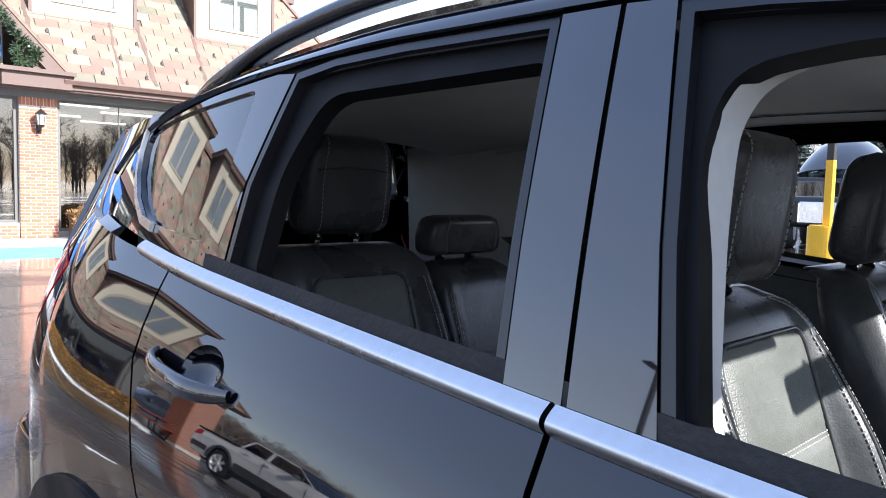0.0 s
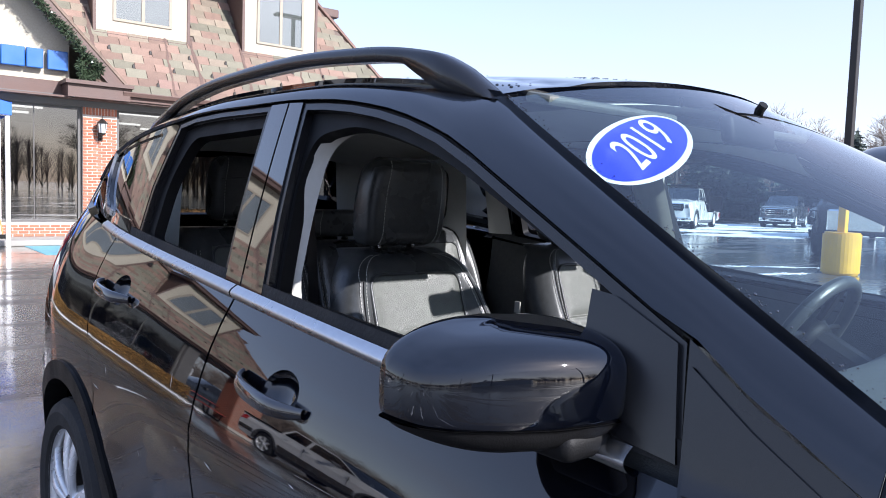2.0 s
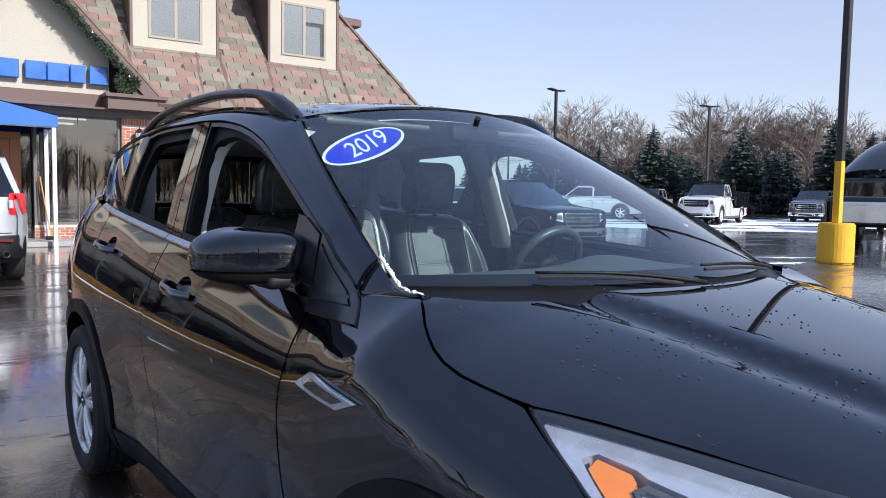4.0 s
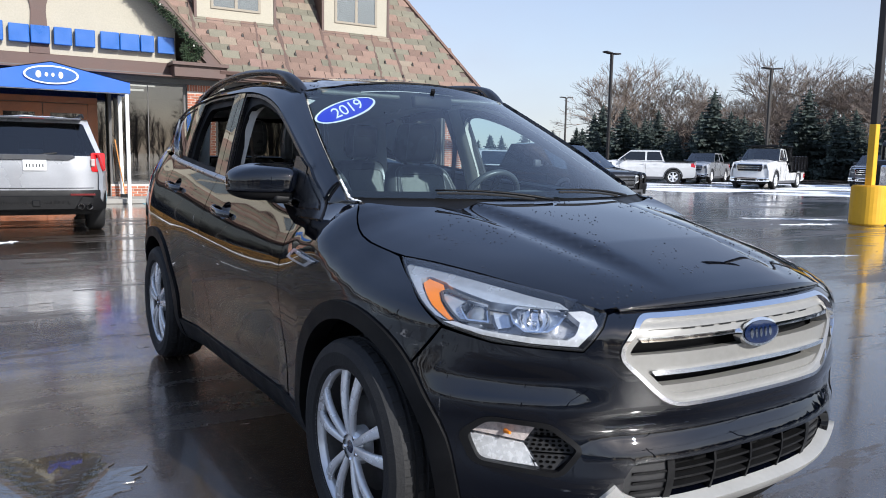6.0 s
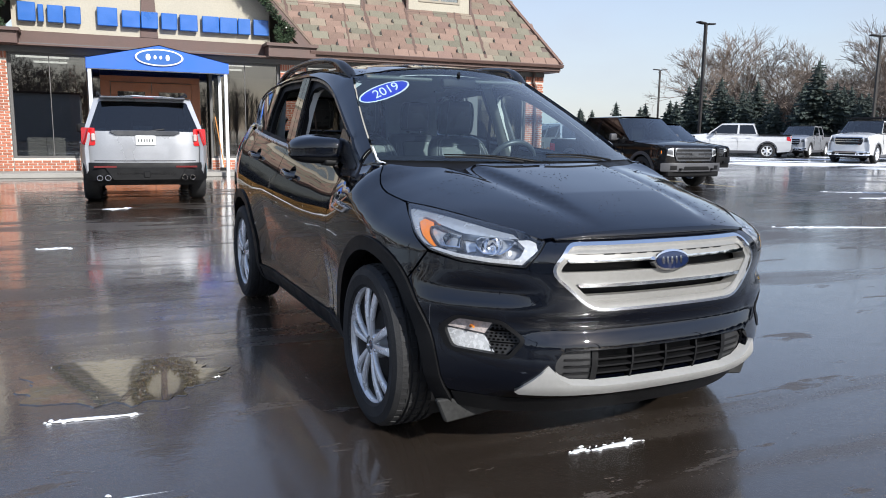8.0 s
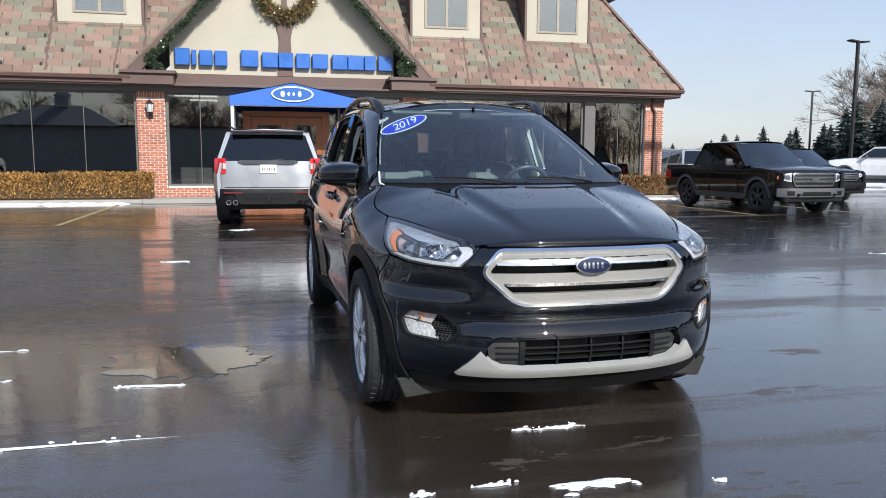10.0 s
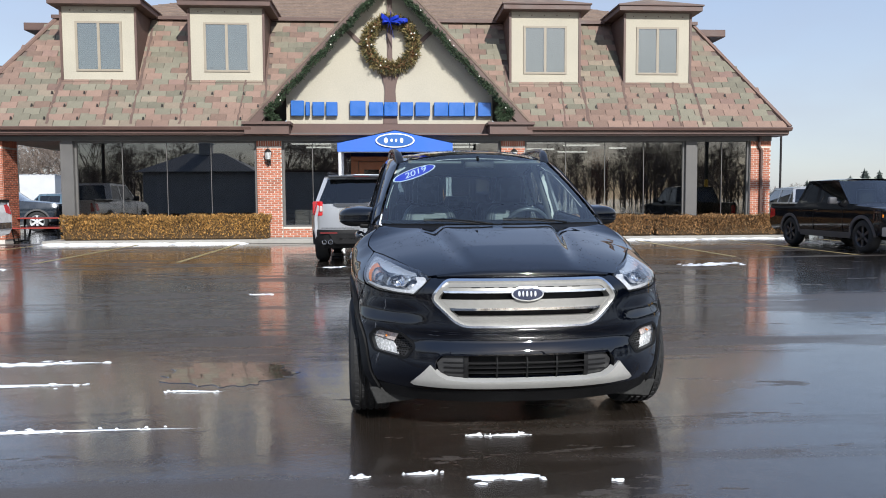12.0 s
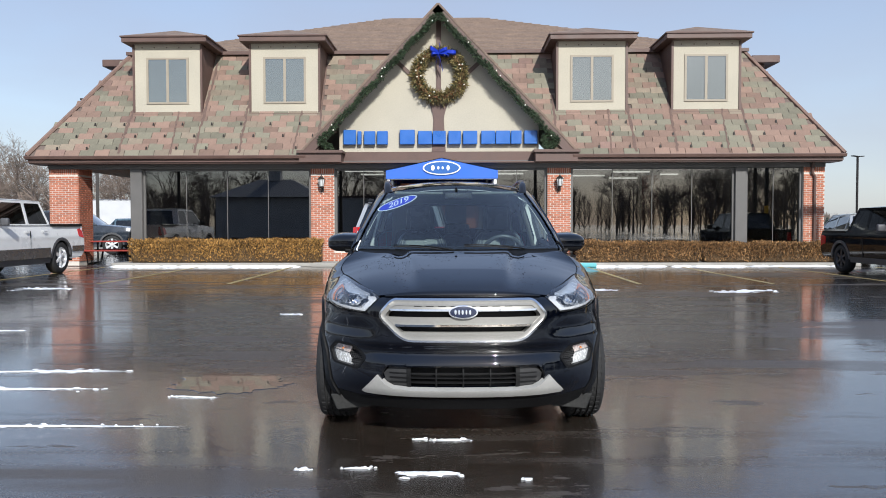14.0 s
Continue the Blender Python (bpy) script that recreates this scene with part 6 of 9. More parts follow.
lamp_parts("badge_field", sheet([(ay(y, z), z) for y, z in [(0.268, 0.896), (0.415, 0.907), (0.445, 0.888), (0.312, 0.881)]], [], body, 0.03, 0.0, lift=0.014), GLOSS, fb)

# roof rails
c_rail = curve((1.16, 1.215, 1.265, 1.345, 1.54, 1.85, 2.24, 2.5, 2.8, 2.98), (1.520, 1.560, 1.594, 1.628, 1.657, 1.672, 1.664, 1.642, 1.58, 1.515))


def rail_ring(y):
    x = c_rx(y) - 0.012
    top = c_rail(y)
    rz = roof(x, y).z
    foot = max(min(1.0, max(0.0, (1.41 - y) / 0.11)), min(1.0, max(0.0, (y - 2.66) / 0.14)))
    low = (top - 0.030) * (1 - foot) + (rz - 0.01) * foot
    w = 0.019 + 0.007 * foot
    return [(x + w * 1.25, y, low), (x + w, y, top - 0.008), (x + w * 0.5, y, top), (x - w * 0.5, y, top), (x - w, y, top - 0.008), (x - w * 1.2, y, low)]


def rail_mesh():
    b = bmesh.new()
    ys = [1.165 + 0.0181 * i for i in range(101)]
    rings = [[b.verts.new(p) for p in rail_ring(y)] for y in ys]
    for r, q in zip(rings, rings[1:]):
        for k in range(6):
            b.faces.new((r[k], r[(k + 1) % 6], q[(k + 1) % 6], q[k]))
    return b


both("roof_rail", keep("rail", rail_mesh()), FRAME, "raised black roof rail")

# windscreen wipers and cowl
part("cowl", sheet([(-0.97, -0.05), (0.97, -0.05), (0.99, 0.075), (-0.99, 0.075)], [], lambda u, v: screen(u, v), 0.06, 0, lift=-0.006), MATTE, CAR)
for u0, v0, u1, v1 in ((0.62, 0.0, 0.05, 0.055), (-0.05, -0.01, -0.62, 0.05)):
    pts = [Vector(screen(u0 + (u1 - u0) * i / 10, v0 + (v1 - v0) * i / 10)) + Vector((0, -0.012, 0.014 + 0.010 * math.sin(math.pi * i / 10))) for i in range(11)]
    wiper = part("wiper", tube(pts, [0.006 - 0.0003 * i for i in range(11)], 8), MATTE, CAR, smooth=True)
    part("wiper_blade", tube([p + Vector((0, -0.012, -0.010)) for p in pts[2:]], 0.0045, 6), RUBBER, wiper)

# year decal inside the windscreen: white-edged blue oval
def on_decal(p, q, lift):
    """The decal's own flat sheet just behind the glass: p along the oval's length, q across it."""
    a, b = Vector((0.8968, 0.2668, 0.3529)), Vector((-0.4229, 0.8245, 0.3761))
    return Vector((-0.4647, 0.9395, 1.4433)) + a * p + b * q + a.cross(b) * lift


decal = part("year_decal", sheet(oval(0, 0, 0.169, 0.0707, 64), [], lambda p, q: on_decal(p, q, 0.0), 0.03), WHITE, CAR, "blue oval decal reading 2019")
part("decal_field", sheet(oval(0, 0, 0.159, 0.0607, 64), [], lambda p, q: on_decal(p, q, 0.001), 0.03), DECAL, decal)
fc = bpy.data.curves.new("year", "FONT")
fc.body, fc.size, fc.align_x, fc.align_y, fc.space_character = "2019", 0.122, "CENTER", "CENTER", 0.95
tmp = bpy.data.objects.new("tmp", fc)
tm = bpy.data.meshes.new_from_object(tmp)
bpy.data.objects.remove(tmp)
for v in tm.vertices:
    v.co = on_decal(0.012 + 0.76 * v.co.x + 0.40 * v.co.y, 0.86 * v.co.y, 0.002)
part("year_number", tm, WHITE, decal)

# packed snow left at the windscreen's corner and on a mirror foot
def lump(pts, r, seed):
    rnd = random.Random(seed)
    bs = []
    for p in pts:
        b = bmesh.new()
        bmesh.ops.create_icosphere(b, subdivisions=1 if len(pts) > 50 else 2, radius=1.0, matrix=Matrix.Translation(p) @ Matrix.Diagonal((r * rnd.uniform(.6, 1.3), r * rnd.uniform(.6, 1.3), r * rnd.uniform(.4, .8), 1)))
        for v in b.verts:
            v.co += Vector((rnd.uniform(-1, 1), rnd.uniform(-1, 1), rnd.uniform(-1, 1))) * r * 0.18
        bs.append(b)
    return merge(*bs)


def snow_line():
    rnd = random.Random(17)
    pts = []
    for k in range(230):
        i = 18.5 * (k + rnd.random()) / 230
        p = Vector(screen(-1.0, 0.14 - 0.0095 * i)).lerp(Vector((-0.705, 0.275, 1.094)), max(0, i - 14) / 8.0)
        thick = max(0.1, 0.6 + 0.6 * noise.noise(Vector((i * 0.7, 0, 2))))
        pts.append(CAR.matrix_basis @ (p + Vector((0.006 + rnd.uniform(-0.003, 0.008) * thick, -0.006, 0.004 + rnd.uniform(-0.003, 0.005) * thick))))
    return lump(pts, 0.0030, 3)


tagged(part("snow_on_car", snow_line(), SNOW, smooth=True), "thin line of packed snow at the windscreen corner", "snow", kind="stuff")
tagged(part("snow_on_car", lump([CAR.matrix_basis @ Vector((-0.752 + 0.003 * i, 0.762, 1.098 + 0.014 * i)) for i in range(3)], 0.013, 4), SNOW, smooth=True), "small clump of snow on the mirror foot", "snow", kind="stuff")


# small white scuffs in the paint, and drops left on the roof and bonnet
SCUFF = mat("paint_scuff", (0.55, 0.55, 0.54), 0.7, 0, 0.3, 60.0)
for y, z, L_, a in ((2.28, 0.86, 0.03, 60), (2.36, 0.80, 0.05, 8), (1.62, 0.80, 0.04, 15), (1.40, 0.74, 0.06, -4), (1.05, 0.83, 0.03, 30), (2.05, 0.70, 0.02, 80), (1.86, 0.92, 0.035, 70), (1.30, 0.86, 0.02, 10)):
    d = (math.cos(radians(a)) * L_ / 2, math.sin(radians(a)) * L_ / 2)
    w = (-d[1] * 0.09, d[0] * 0.09)
    pl = [(ay(y - d[0], z - d[1]), z - d[1]), (ay(y + w[0], z + w[1]), z + w[1]), (ay(y + d[0], z + d[1]), z + d[1]), (ay(y - w[0], z - w[1]), z - w[1])]
    part("paint_scuff", mirrored(sheet(pl, [], body, 0.02, 0, lift=0.0012)), SCUFF, CAR)


def drops():
    rnd = random.Random(31)
    verts, faces = [], []

    def drop(p, n, r):
        s = n.orthogonal().normalized()
        t = n.cross(s)
        o = len(verts)
        m = 7
        k = rnd.uniform(0.7, 1.5)
        for q, f in ((1.0, 0.0), (0.72, 0.42)):
            for i in range(m):
                a = 2 * math.pi * i / m
                verts.append(tuple(p + (s * math.cos(a) * k + t * math.sin(a)) * r * q + n * r * f))
        verts.append(tuple(p + n * r * 0.6))
        for i in range(m):
            j = (i + 1) % m
            faces.append([o + i, o + j, o + m + j, o + m + i])
            faces.append([o + m + i, o + m + j, o + 2 * m])
    e = 1e-3

    def scatter(surf, x, y, r):
        p = Vector(surf(x, y))
        n = (Vector(surf(x + e, y)) - p).cross(Vector(surf(x, y + e)) - p).normalized()
        drop(p + n * 0.0004, n if n.z > 0 else -n, r)
    for _ in range(900):
        x, y = rnd.uniform(-0.50, 0.50), 1.20 + abs(rnd.gauss(0, 0.28))
        if noise.noise(Vector((x * 4, y * 4, 1))) > -0.1:
            scatter(roof, x, y, rnd.uniform(0.0014, 0.0042))
    for _ in range(1500):
        x, y = rnd.uniform(-0.70, 0.70), rnd.uniform(-0.70, 0.22)
        if abs(x) < c_hx(y) - 0.02 and (noise.noise(Vector((x * 5, y * 5, 4))) > 0.12 or abs(abs(x) - 0.36) < 0.05):
            scatter(hood, x, y, rnd.uniform(0.0012, 0.0034))
    for _ in range(160):
        v = rnd.random()
        scatter(lambda a, b: screen(a, b), -0.982 + abs(rnd.gauss(0, 0.012)), v, rnd.uniform(0.0006, 0.0016))
    me = bpy.data.meshes.new("drops")
    me.from_pydata(verts, [], faces)
    me.shade_smooth()
    return me


DROP = mat("water_drop", (0.012, 0.013, 0.016), 0.02, 0.0, 0.1, 50.0, coat=1.0, spec=0.6, rvar=0.0)
tagged(part("water_drops", drops(), DROP, at=CAR.matrix_basis.copy()), "small clear water drops on the black roof and bonnet", "water", kind="stuff")

# ---- cabin ----
hlp = [(0.0, 1.08), (0.3, 1.12), (0.52, 1.2), (0.57, 1.5), (0.58, 2.0), (0.57, 2.5), (0.52, 3.2), (0.0, 3.3)]
hlp = hlp + [(-x, y) for x, y in reversed(hlp[1:-1])]
part("headliner", sheet(hlp, [], lambda x, y: roof(x, y) - Vector((0, 0, 0.045)), 0.08, 0, flip=True), HEADLINER, CAR, "grey cloth headliner")


def door_card(y0, y1, rise):
    def at(u, v):
        y = y0 + (y1 - y0) * u
        z = 0.36 + (c_belt(y) + 0.012 - 0.36) * v
        x = 0.735 + 0.03 * v ** 3 - 0.035 * bump_of(v - 0.55, 0.16)
        return (x, y, z)
    return grid(at, 16, 16)


both("door_card", keep("door_card", door_card(0.62, 1.66, 0)), DASH)
both("door_card", keep("door_card", door_card(1.70, 2.55, 0)), DASH)
both("window_ledge", sheet([(0.62, 0), (2.46, 0), (2.46, 1), (0.62, 1)], [], lambda y, v: Vector(house(y, c_belt(y) + 0.008)).lerp(Vector((0.735, y, c_belt(y) + 0.004)), v) + Vector((0, 0, 0.006)), 0.08, 0, flip=True), MATTE)
both("door_seal", sheet([(0.62, 0), (2.46, 0), (2.46, 1), (0.62, 1)], [], lambda y, v: Vector((house(y, c_belt(y) + 0.02).x + 0.006 - 0.006 * v, y, c_belt(y) + 0.004 + 0.03 * v)), 0.08), RUBBER)


def trim_strip(y0, y1, z0, z1, dx, w0, w1):
    def at(u, v):
        z = z0 + (z1 - z0) * v
        y = y0 + (y1 - y0) * v + (w0 + (w1 - w0) * v) * u
        return Vector((house(y, z).x - dx - 0.03 * math.sin(math.pi * u), y, z))
    return grid(at, 8, 14)


part("pillar_trim", keep("pillar_trim", trim_strip(1.580, 1.625, 1.06, 1.53, 0.085, 0.15, 0.12)), CREAM, CAR, "pale plastic pillar trim")
TRIM = [(1.575, 0.98), (1.592, 1.10), (1.610, 1.22), (1.625, 1.33), (1.630, 1.40), (1.618, 1.445), (1.585, 1.474), (1.53, 1.488), (1.46, 1.486)]
c_ty, c_tz = curve(range(9), [p[0] for p in TRIM]), curve(range(9), [p[1] for p in TRIM])


def pillar_strip(u, v):
    """A pale strip that runs up the pillar and bends forward under the roof; u from the seal inwards."""
    k = 8 * v
    y, z = c_ty(k), c_tz(k)
    ty, tz = c_ty(k + 0.01) - c_ty(k - 0.01), c_tz(k + 0.01) - c_tz(k - 0.01)
    n = math.hypot(ty, tz)
    iy, iz = -tz / n, ty / n
    w = 0.012 * u
    x = min(house(y, max(z, 1.12)).x, 0.775) - 0.036 - 0.034 * u
    return Vector((x, y + 0.016 + iy * w, z + 0.004 - abs(iz) * w))


both("pillar_trim_edge", keep("pillar_edge", grid(pillar_strip, 6, 40)), CREAM, "pale front edge of the pillar trim")
both("pillar_trim", keep("pillar_trim", trim_strip(2.40, 2.40, 1.20, 1.50, 0.06, 0.14, 0.10)), HEADLINER, "grey rear pillar trim")
both("screen_pillar_trim", keep("screen_trim", grid(lambda u, v: Vector(screen(0.976 - 0.010 * u, 0.30 + 0.66 * v)) + Vector((0, 0.022, -0.03)), 3, 12)), CREAM, "pale windscreen pillar trim")
both("quarter_trim", keep("quarter_trim", grid(lambda u, v: (0.62 - 0.03 * v - 0.10 * u, 2.55 + 0.85 * u, 0.95 + 0.56 * v), 8, 4)), HEADLINER)
both("belt_strap", keep("belt_strap", grid(lambda u, v: Vector((0.635 - 0.03 * math.sin(3 * v), 1.70 + 0.045 * u, 0.75 + 0.62 * v)), 2, 8)), MATTE)
both("belt_guide", keep("belt_guide", box(0.625, 0.645, 1.70, 1.75, 1.36, 1.385, 0.008, 2)), MATTE)

both("roof_side_trim", sheet([(1.15, 0), (3.0, 0), (3.0, 1), (1.15, 1)], [], lambda y, v: (Vector(house(y, c_df(y) - 0.012)) - Vector((0.020, 0, 0))).lerp(roof(c_rx(y) - 0.045, y) - Vector((0, 0, 0.05)), v) - Vector((0.006, 0, 0.008)) * math.sin(math.pi * min(1, max(0, v))), 0.09, 0, flip=True), HEADLINER, "grey roof side trim")

for gy_ in (1.62, 2.36):
    gh = both("grab_handle", keep("grab_handle", tube([(0.545, gy_ - 0.085, 1.560), (0.535, gy_ - 0.070, 1.535), (0.530, gy_, 1.528), (0.535, gy_ + 0.070, 1.535), (0.545, gy_ + 0.085, 1.560)], [0.010, 0.009, 0.008, 0.009, 0.010], 8)), HEADLINER, "grey folding grab handle")
    lamp_parts("coat_hook", keep("coat_hook", box(0.538, 0.556, gy_ + 0.10, gy_ + 0.118, 1.535, 1.560, 0.004)), MATTE, gh)
# dashboard
def dash(u, v):
    x = -0.74 + 1.48 * u
    th = v
    prof_y = [0.30, 0.40, 0.52, 0.66, 0.78, 0.84, 0.86, 0.84, 0.80]
    prof_z = [1.03, 1.055, 1.072, 1.080, 1.070, 1.03, 0.93, 0.79, 0.62]
    k = th * 8
    i = min(7, int(k))
    f = k - i
    hood_ = 0.034 * bump_of(x - 0.37, 0.16) * bump_of(th - 0.48, 0.16)
    return (x, prof_y[i] + (prof_y[i + 1] - prof_y[i]) * f - 0.06 * (1 - (x / 0.74) ** 2) * (1 - th), prof_z[i] + (prof_z[i + 1] - prof_z[i]) * f + hood_ - 0.02 * (x / 0.74) ** 4)


part("dashboard", keep("dashboard", grid(dash, 40, 32)), DASH, CAR, "charcoal moulded dashboard")
sw = part("steering_wheel", moved(lathe([(0.158 + 0.016 * math.cos(2 * math.pi * k / 12), 0.017 * math.sin(2 * math.pi * k / 12)) for k in range(13)], 48, "z"), pose(0.375, 1.02, 1.040, -62, 0, 0)), LEATHER, CAR, "black leather steering wheel", smooth=True)
part("wheel_boss", moved(cyl(0.075, 0.05, 24, 0.055, bevel=0.01), pose(0.375, 1.04, 1.030, -62 + 180, 0, 0)), MATTE, sw, smooth=True)
for a in (0, 180, 270):
    part("wheel_spoke", moved(box(0.05, 0.16, -0.02, 0.02, -0.008, 0.008, 0.006, 2), pose(0.375, 1.02, 1.040, -62, 0, 0) @ Matrix.Rotation(radians(a), 4, "Z")), MATTE, sw)
part("steering_column", tube([(0.375, 1.025, 1.025), (0.375, 0.75, 0.89)], 0.05, 12), MATTE, sw)


# seats
def pad(x0, x1, z0, z1, y_of, depth, waist=0.0, top=0.0, bolster=0.0, nx=18, nz=20, e=0.35):
    """A cushion standing on edge: its front face bulges towards -y, with side bolsters."""
    def at(u, v):
        th = 2 * math.pi * u
        sp = lambda c, k: math.copysign(abs(c) ** k, c)
        vv = v
        z = z0 + (z1 - z0) * vv
        edge = min(1.0, (1 - abs(2 * vv - 1) ** 7) ** 0.5 + 0.02)
        wide = (1 - waist * math.sin(math.pi * vv)) * (1 - top * max(0, vv - 0.45) ** 2 * 3.3)
        cx, hx = (x0 + x1) / 2, (x1 - x0) / 2 * wide * (0.80 + 0.20 * edge)
        px, py = sp(math.cos(th), e), sp(math.sin(th), 0.55)
        y = y_of(z) + py * depth / 2 * edge
        if py < 0:
            y -= bolster * abs(px) ** 4 * math.sin(math.pi * min(1, vv * 1.05))
        return (cx + hx * px, y, z)
    b = grid(at, 48, nz, True)
    tops = [v for v in b.verts if abs(v.co.z - z1) < 1e-6]
    bots = [v for v in b.verts if abs(v.co.z - z0) < 1e-6]
    for ring in (tops, bots):
        c = sum((v.co for v in ring), Vector()) / len(ring)
        cv = b.verts.new(c)
        es = {e_ for v in ring for e_ in v.link_edges if e_.other_vert(v) in ring}
        for e_ in es:
            b.faces.new((e_.verts[0], e_.verts[1], cv))
    bmesh.ops.recalc_face_normals(b, faces=b.faces[:])
    return b


def smooth01(a, b, v):
    t = min(1.0, max(0.0, (v - a) / (b - a)))
    return t * t * (3 - 2 * t)


def back_shape(cx, face, lean, z0, z1, hx, wing, depth):
    """The backrest of a seat: a flat middle, wings that swell forward at both sides and roll round to the back.
    face: the place of its middle at 5 cm under the top; hx and wing: half width and swell by height."""
    def front_at(s, z):
        a = abs(s)
        y = face + (z - z1 + 0.05) * lean - wing(z) * smooth01(0.60, 0.82, a)
        q = min(1.0, max(0.0, (a - 0.80) / 0.20))
        y += 0.075 * (1 - math.sqrt(max(0.0, 1 - q * q)))
        k = max(0.0, (z - z1 + 0.055) / 0.055)
        return y + 0.055 * (1 - math.sqrt(max(0.0, 1 - min(1.0, k) ** 2)))

    def at(u, v):
        z = z0 + (z1 - z0) * v
        if u < 0.7:
            s = -1 + 2 * u / 0.7
            return Vector((cx + hx(z) * s, front_at(s, z), z))
        s = 1 - 2 * (u - 0.7) / 0.3
        return Vector((cx + hx(z) * s * 0.985, max(front_at(1.0, z) + 0.004, face + (z - z1 + 0.05) * lean + depth - 0.03 * abs(s) ** 6), z))
    b = grid(at, 70, 34, True)
    top = [v for v in b.verts if abs(v.co.z - z1) < 1e-6]
    c = b.verts.new(sum((v.co for v in top), Vector()) / len(top) + Vector((0, 0, 0.004)))
    for e_ in {e_ for v in top for e_ in v.link_edges if e_.other_vert(v) in top}:
        b.faces.new((e_.verts[0], e_.verts[1], c))
    bmesh.ops.recalc_face_normals(b, faces=b.faces[:])
    return b, front_at


def thread(pts, step=0.0075):
    """Short raised stitches along a line."""
    pts = [Vector(p) for p in pts]
    st = []
    for p, q in zip(pts, pts[1:]):
        n = max(1, int((q - p).length / step))
        st += [(p.lerp(q, (k + 0.12) / n), p.lerp(q, (k + 0.80) / n)) for k in range(n)]
    return merge(*[tube([p, q], 0.0011, 4) for p, q in st])


def headrest_on(seat, cx, y, z0, z1, w, depth, lean):
    y_of = lambda z: y + (z - (z0 + z1) / 2) * lean
    part("headrest", pad(cx - w, cx + w, z0, z1, y_of, depth, -0.05, 0.13, 0.0, e=0.42, nz=26), LEATHER, seat, smooth=True)
    for s in (-1, 1):
        line = []
        for k in range(22):
            v = 0.04 + 0.92 * k / 21
            z = z0 + (z1 - z0) * v
            edge = min(1.0, (1 - abs(2 * v - 1) ** 7) ** 0.5 + 0.02)
            line.append((cx + s * w * 0.70 * (1 + 0.05 * math.sin(math.pi * v)) * (1 - 0.13 * 3.3 * max(0, v - 0.45) ** 2), y_of(z) - depth / 2 * edge * 0.985 - 0.0012, z))
        part("stitching", thread(line), STITCH, seat)
        part("headrest_post", tube([(cx + s * 0.055, y_of(z0) + 0.012, z0 - 0.06), (cx + s * 0.055, y_of(z0), z0 + 0.02)], 0.006, 8), CHROME, seat, smooth=True)
        part("post_collar", moved(cyl(0.014, 0.012, 14, 0.011), Matrix.Translation((cx + s * 0.055, y_of(z0) + 0.010, z0 - 0.012))), MATTE, seat, smooth=True)


def panelled(seat, cx, y_at, w, zs, name, label):
    """The stitched middle of a backrest: pillows between cross seams, with a piped edge."""
    for za, zb in zip(zs, zs[1:]):
        part(name, keep(name, grid(lambda u, v, za=za, zb=zb: Vector((cx + w * (2 * u - 1), y_at(za + (zb - za) * v) - 0.0015 - (0.009 if zb - za < 0.10 else 0.007) * (1 - abs(2 * v - 1) ** 5) * (1 - abs(2 * u - 1) ** 12), za + (zb - za) * v)), 18, 12)), INSERT, seat, label)
    r = 0.035
    z0, z1 = zs[0], zs[-1]
    line = [(-w, z0 + (z1 - r - z0) * k / 10) for k in range(11)] + [(-w + r - r * math.cos(a), z1 - r + r * math.sin(a)) for a in [math.pi / 2 * k / 6 for k in range(1, 7)]]
    line = line + [(-x, z) for x, z in reversed(line)]
    part("piping", tube([(cx + x, y_at(z) - 0.004, z) for x, z in line], 0.0048, 6), LEATHER, seat, smooth=True)
    for z in zs[1:-1]:
        for dz in (-0.0035, 0.0035):
            part("stitching", thread([(cx + w * 0.95 * q, y_at(z + dz) - 0.0045, z + dz) for q in [-1 + 0.2 * k for k in range(11)]]), STITCH, seat)


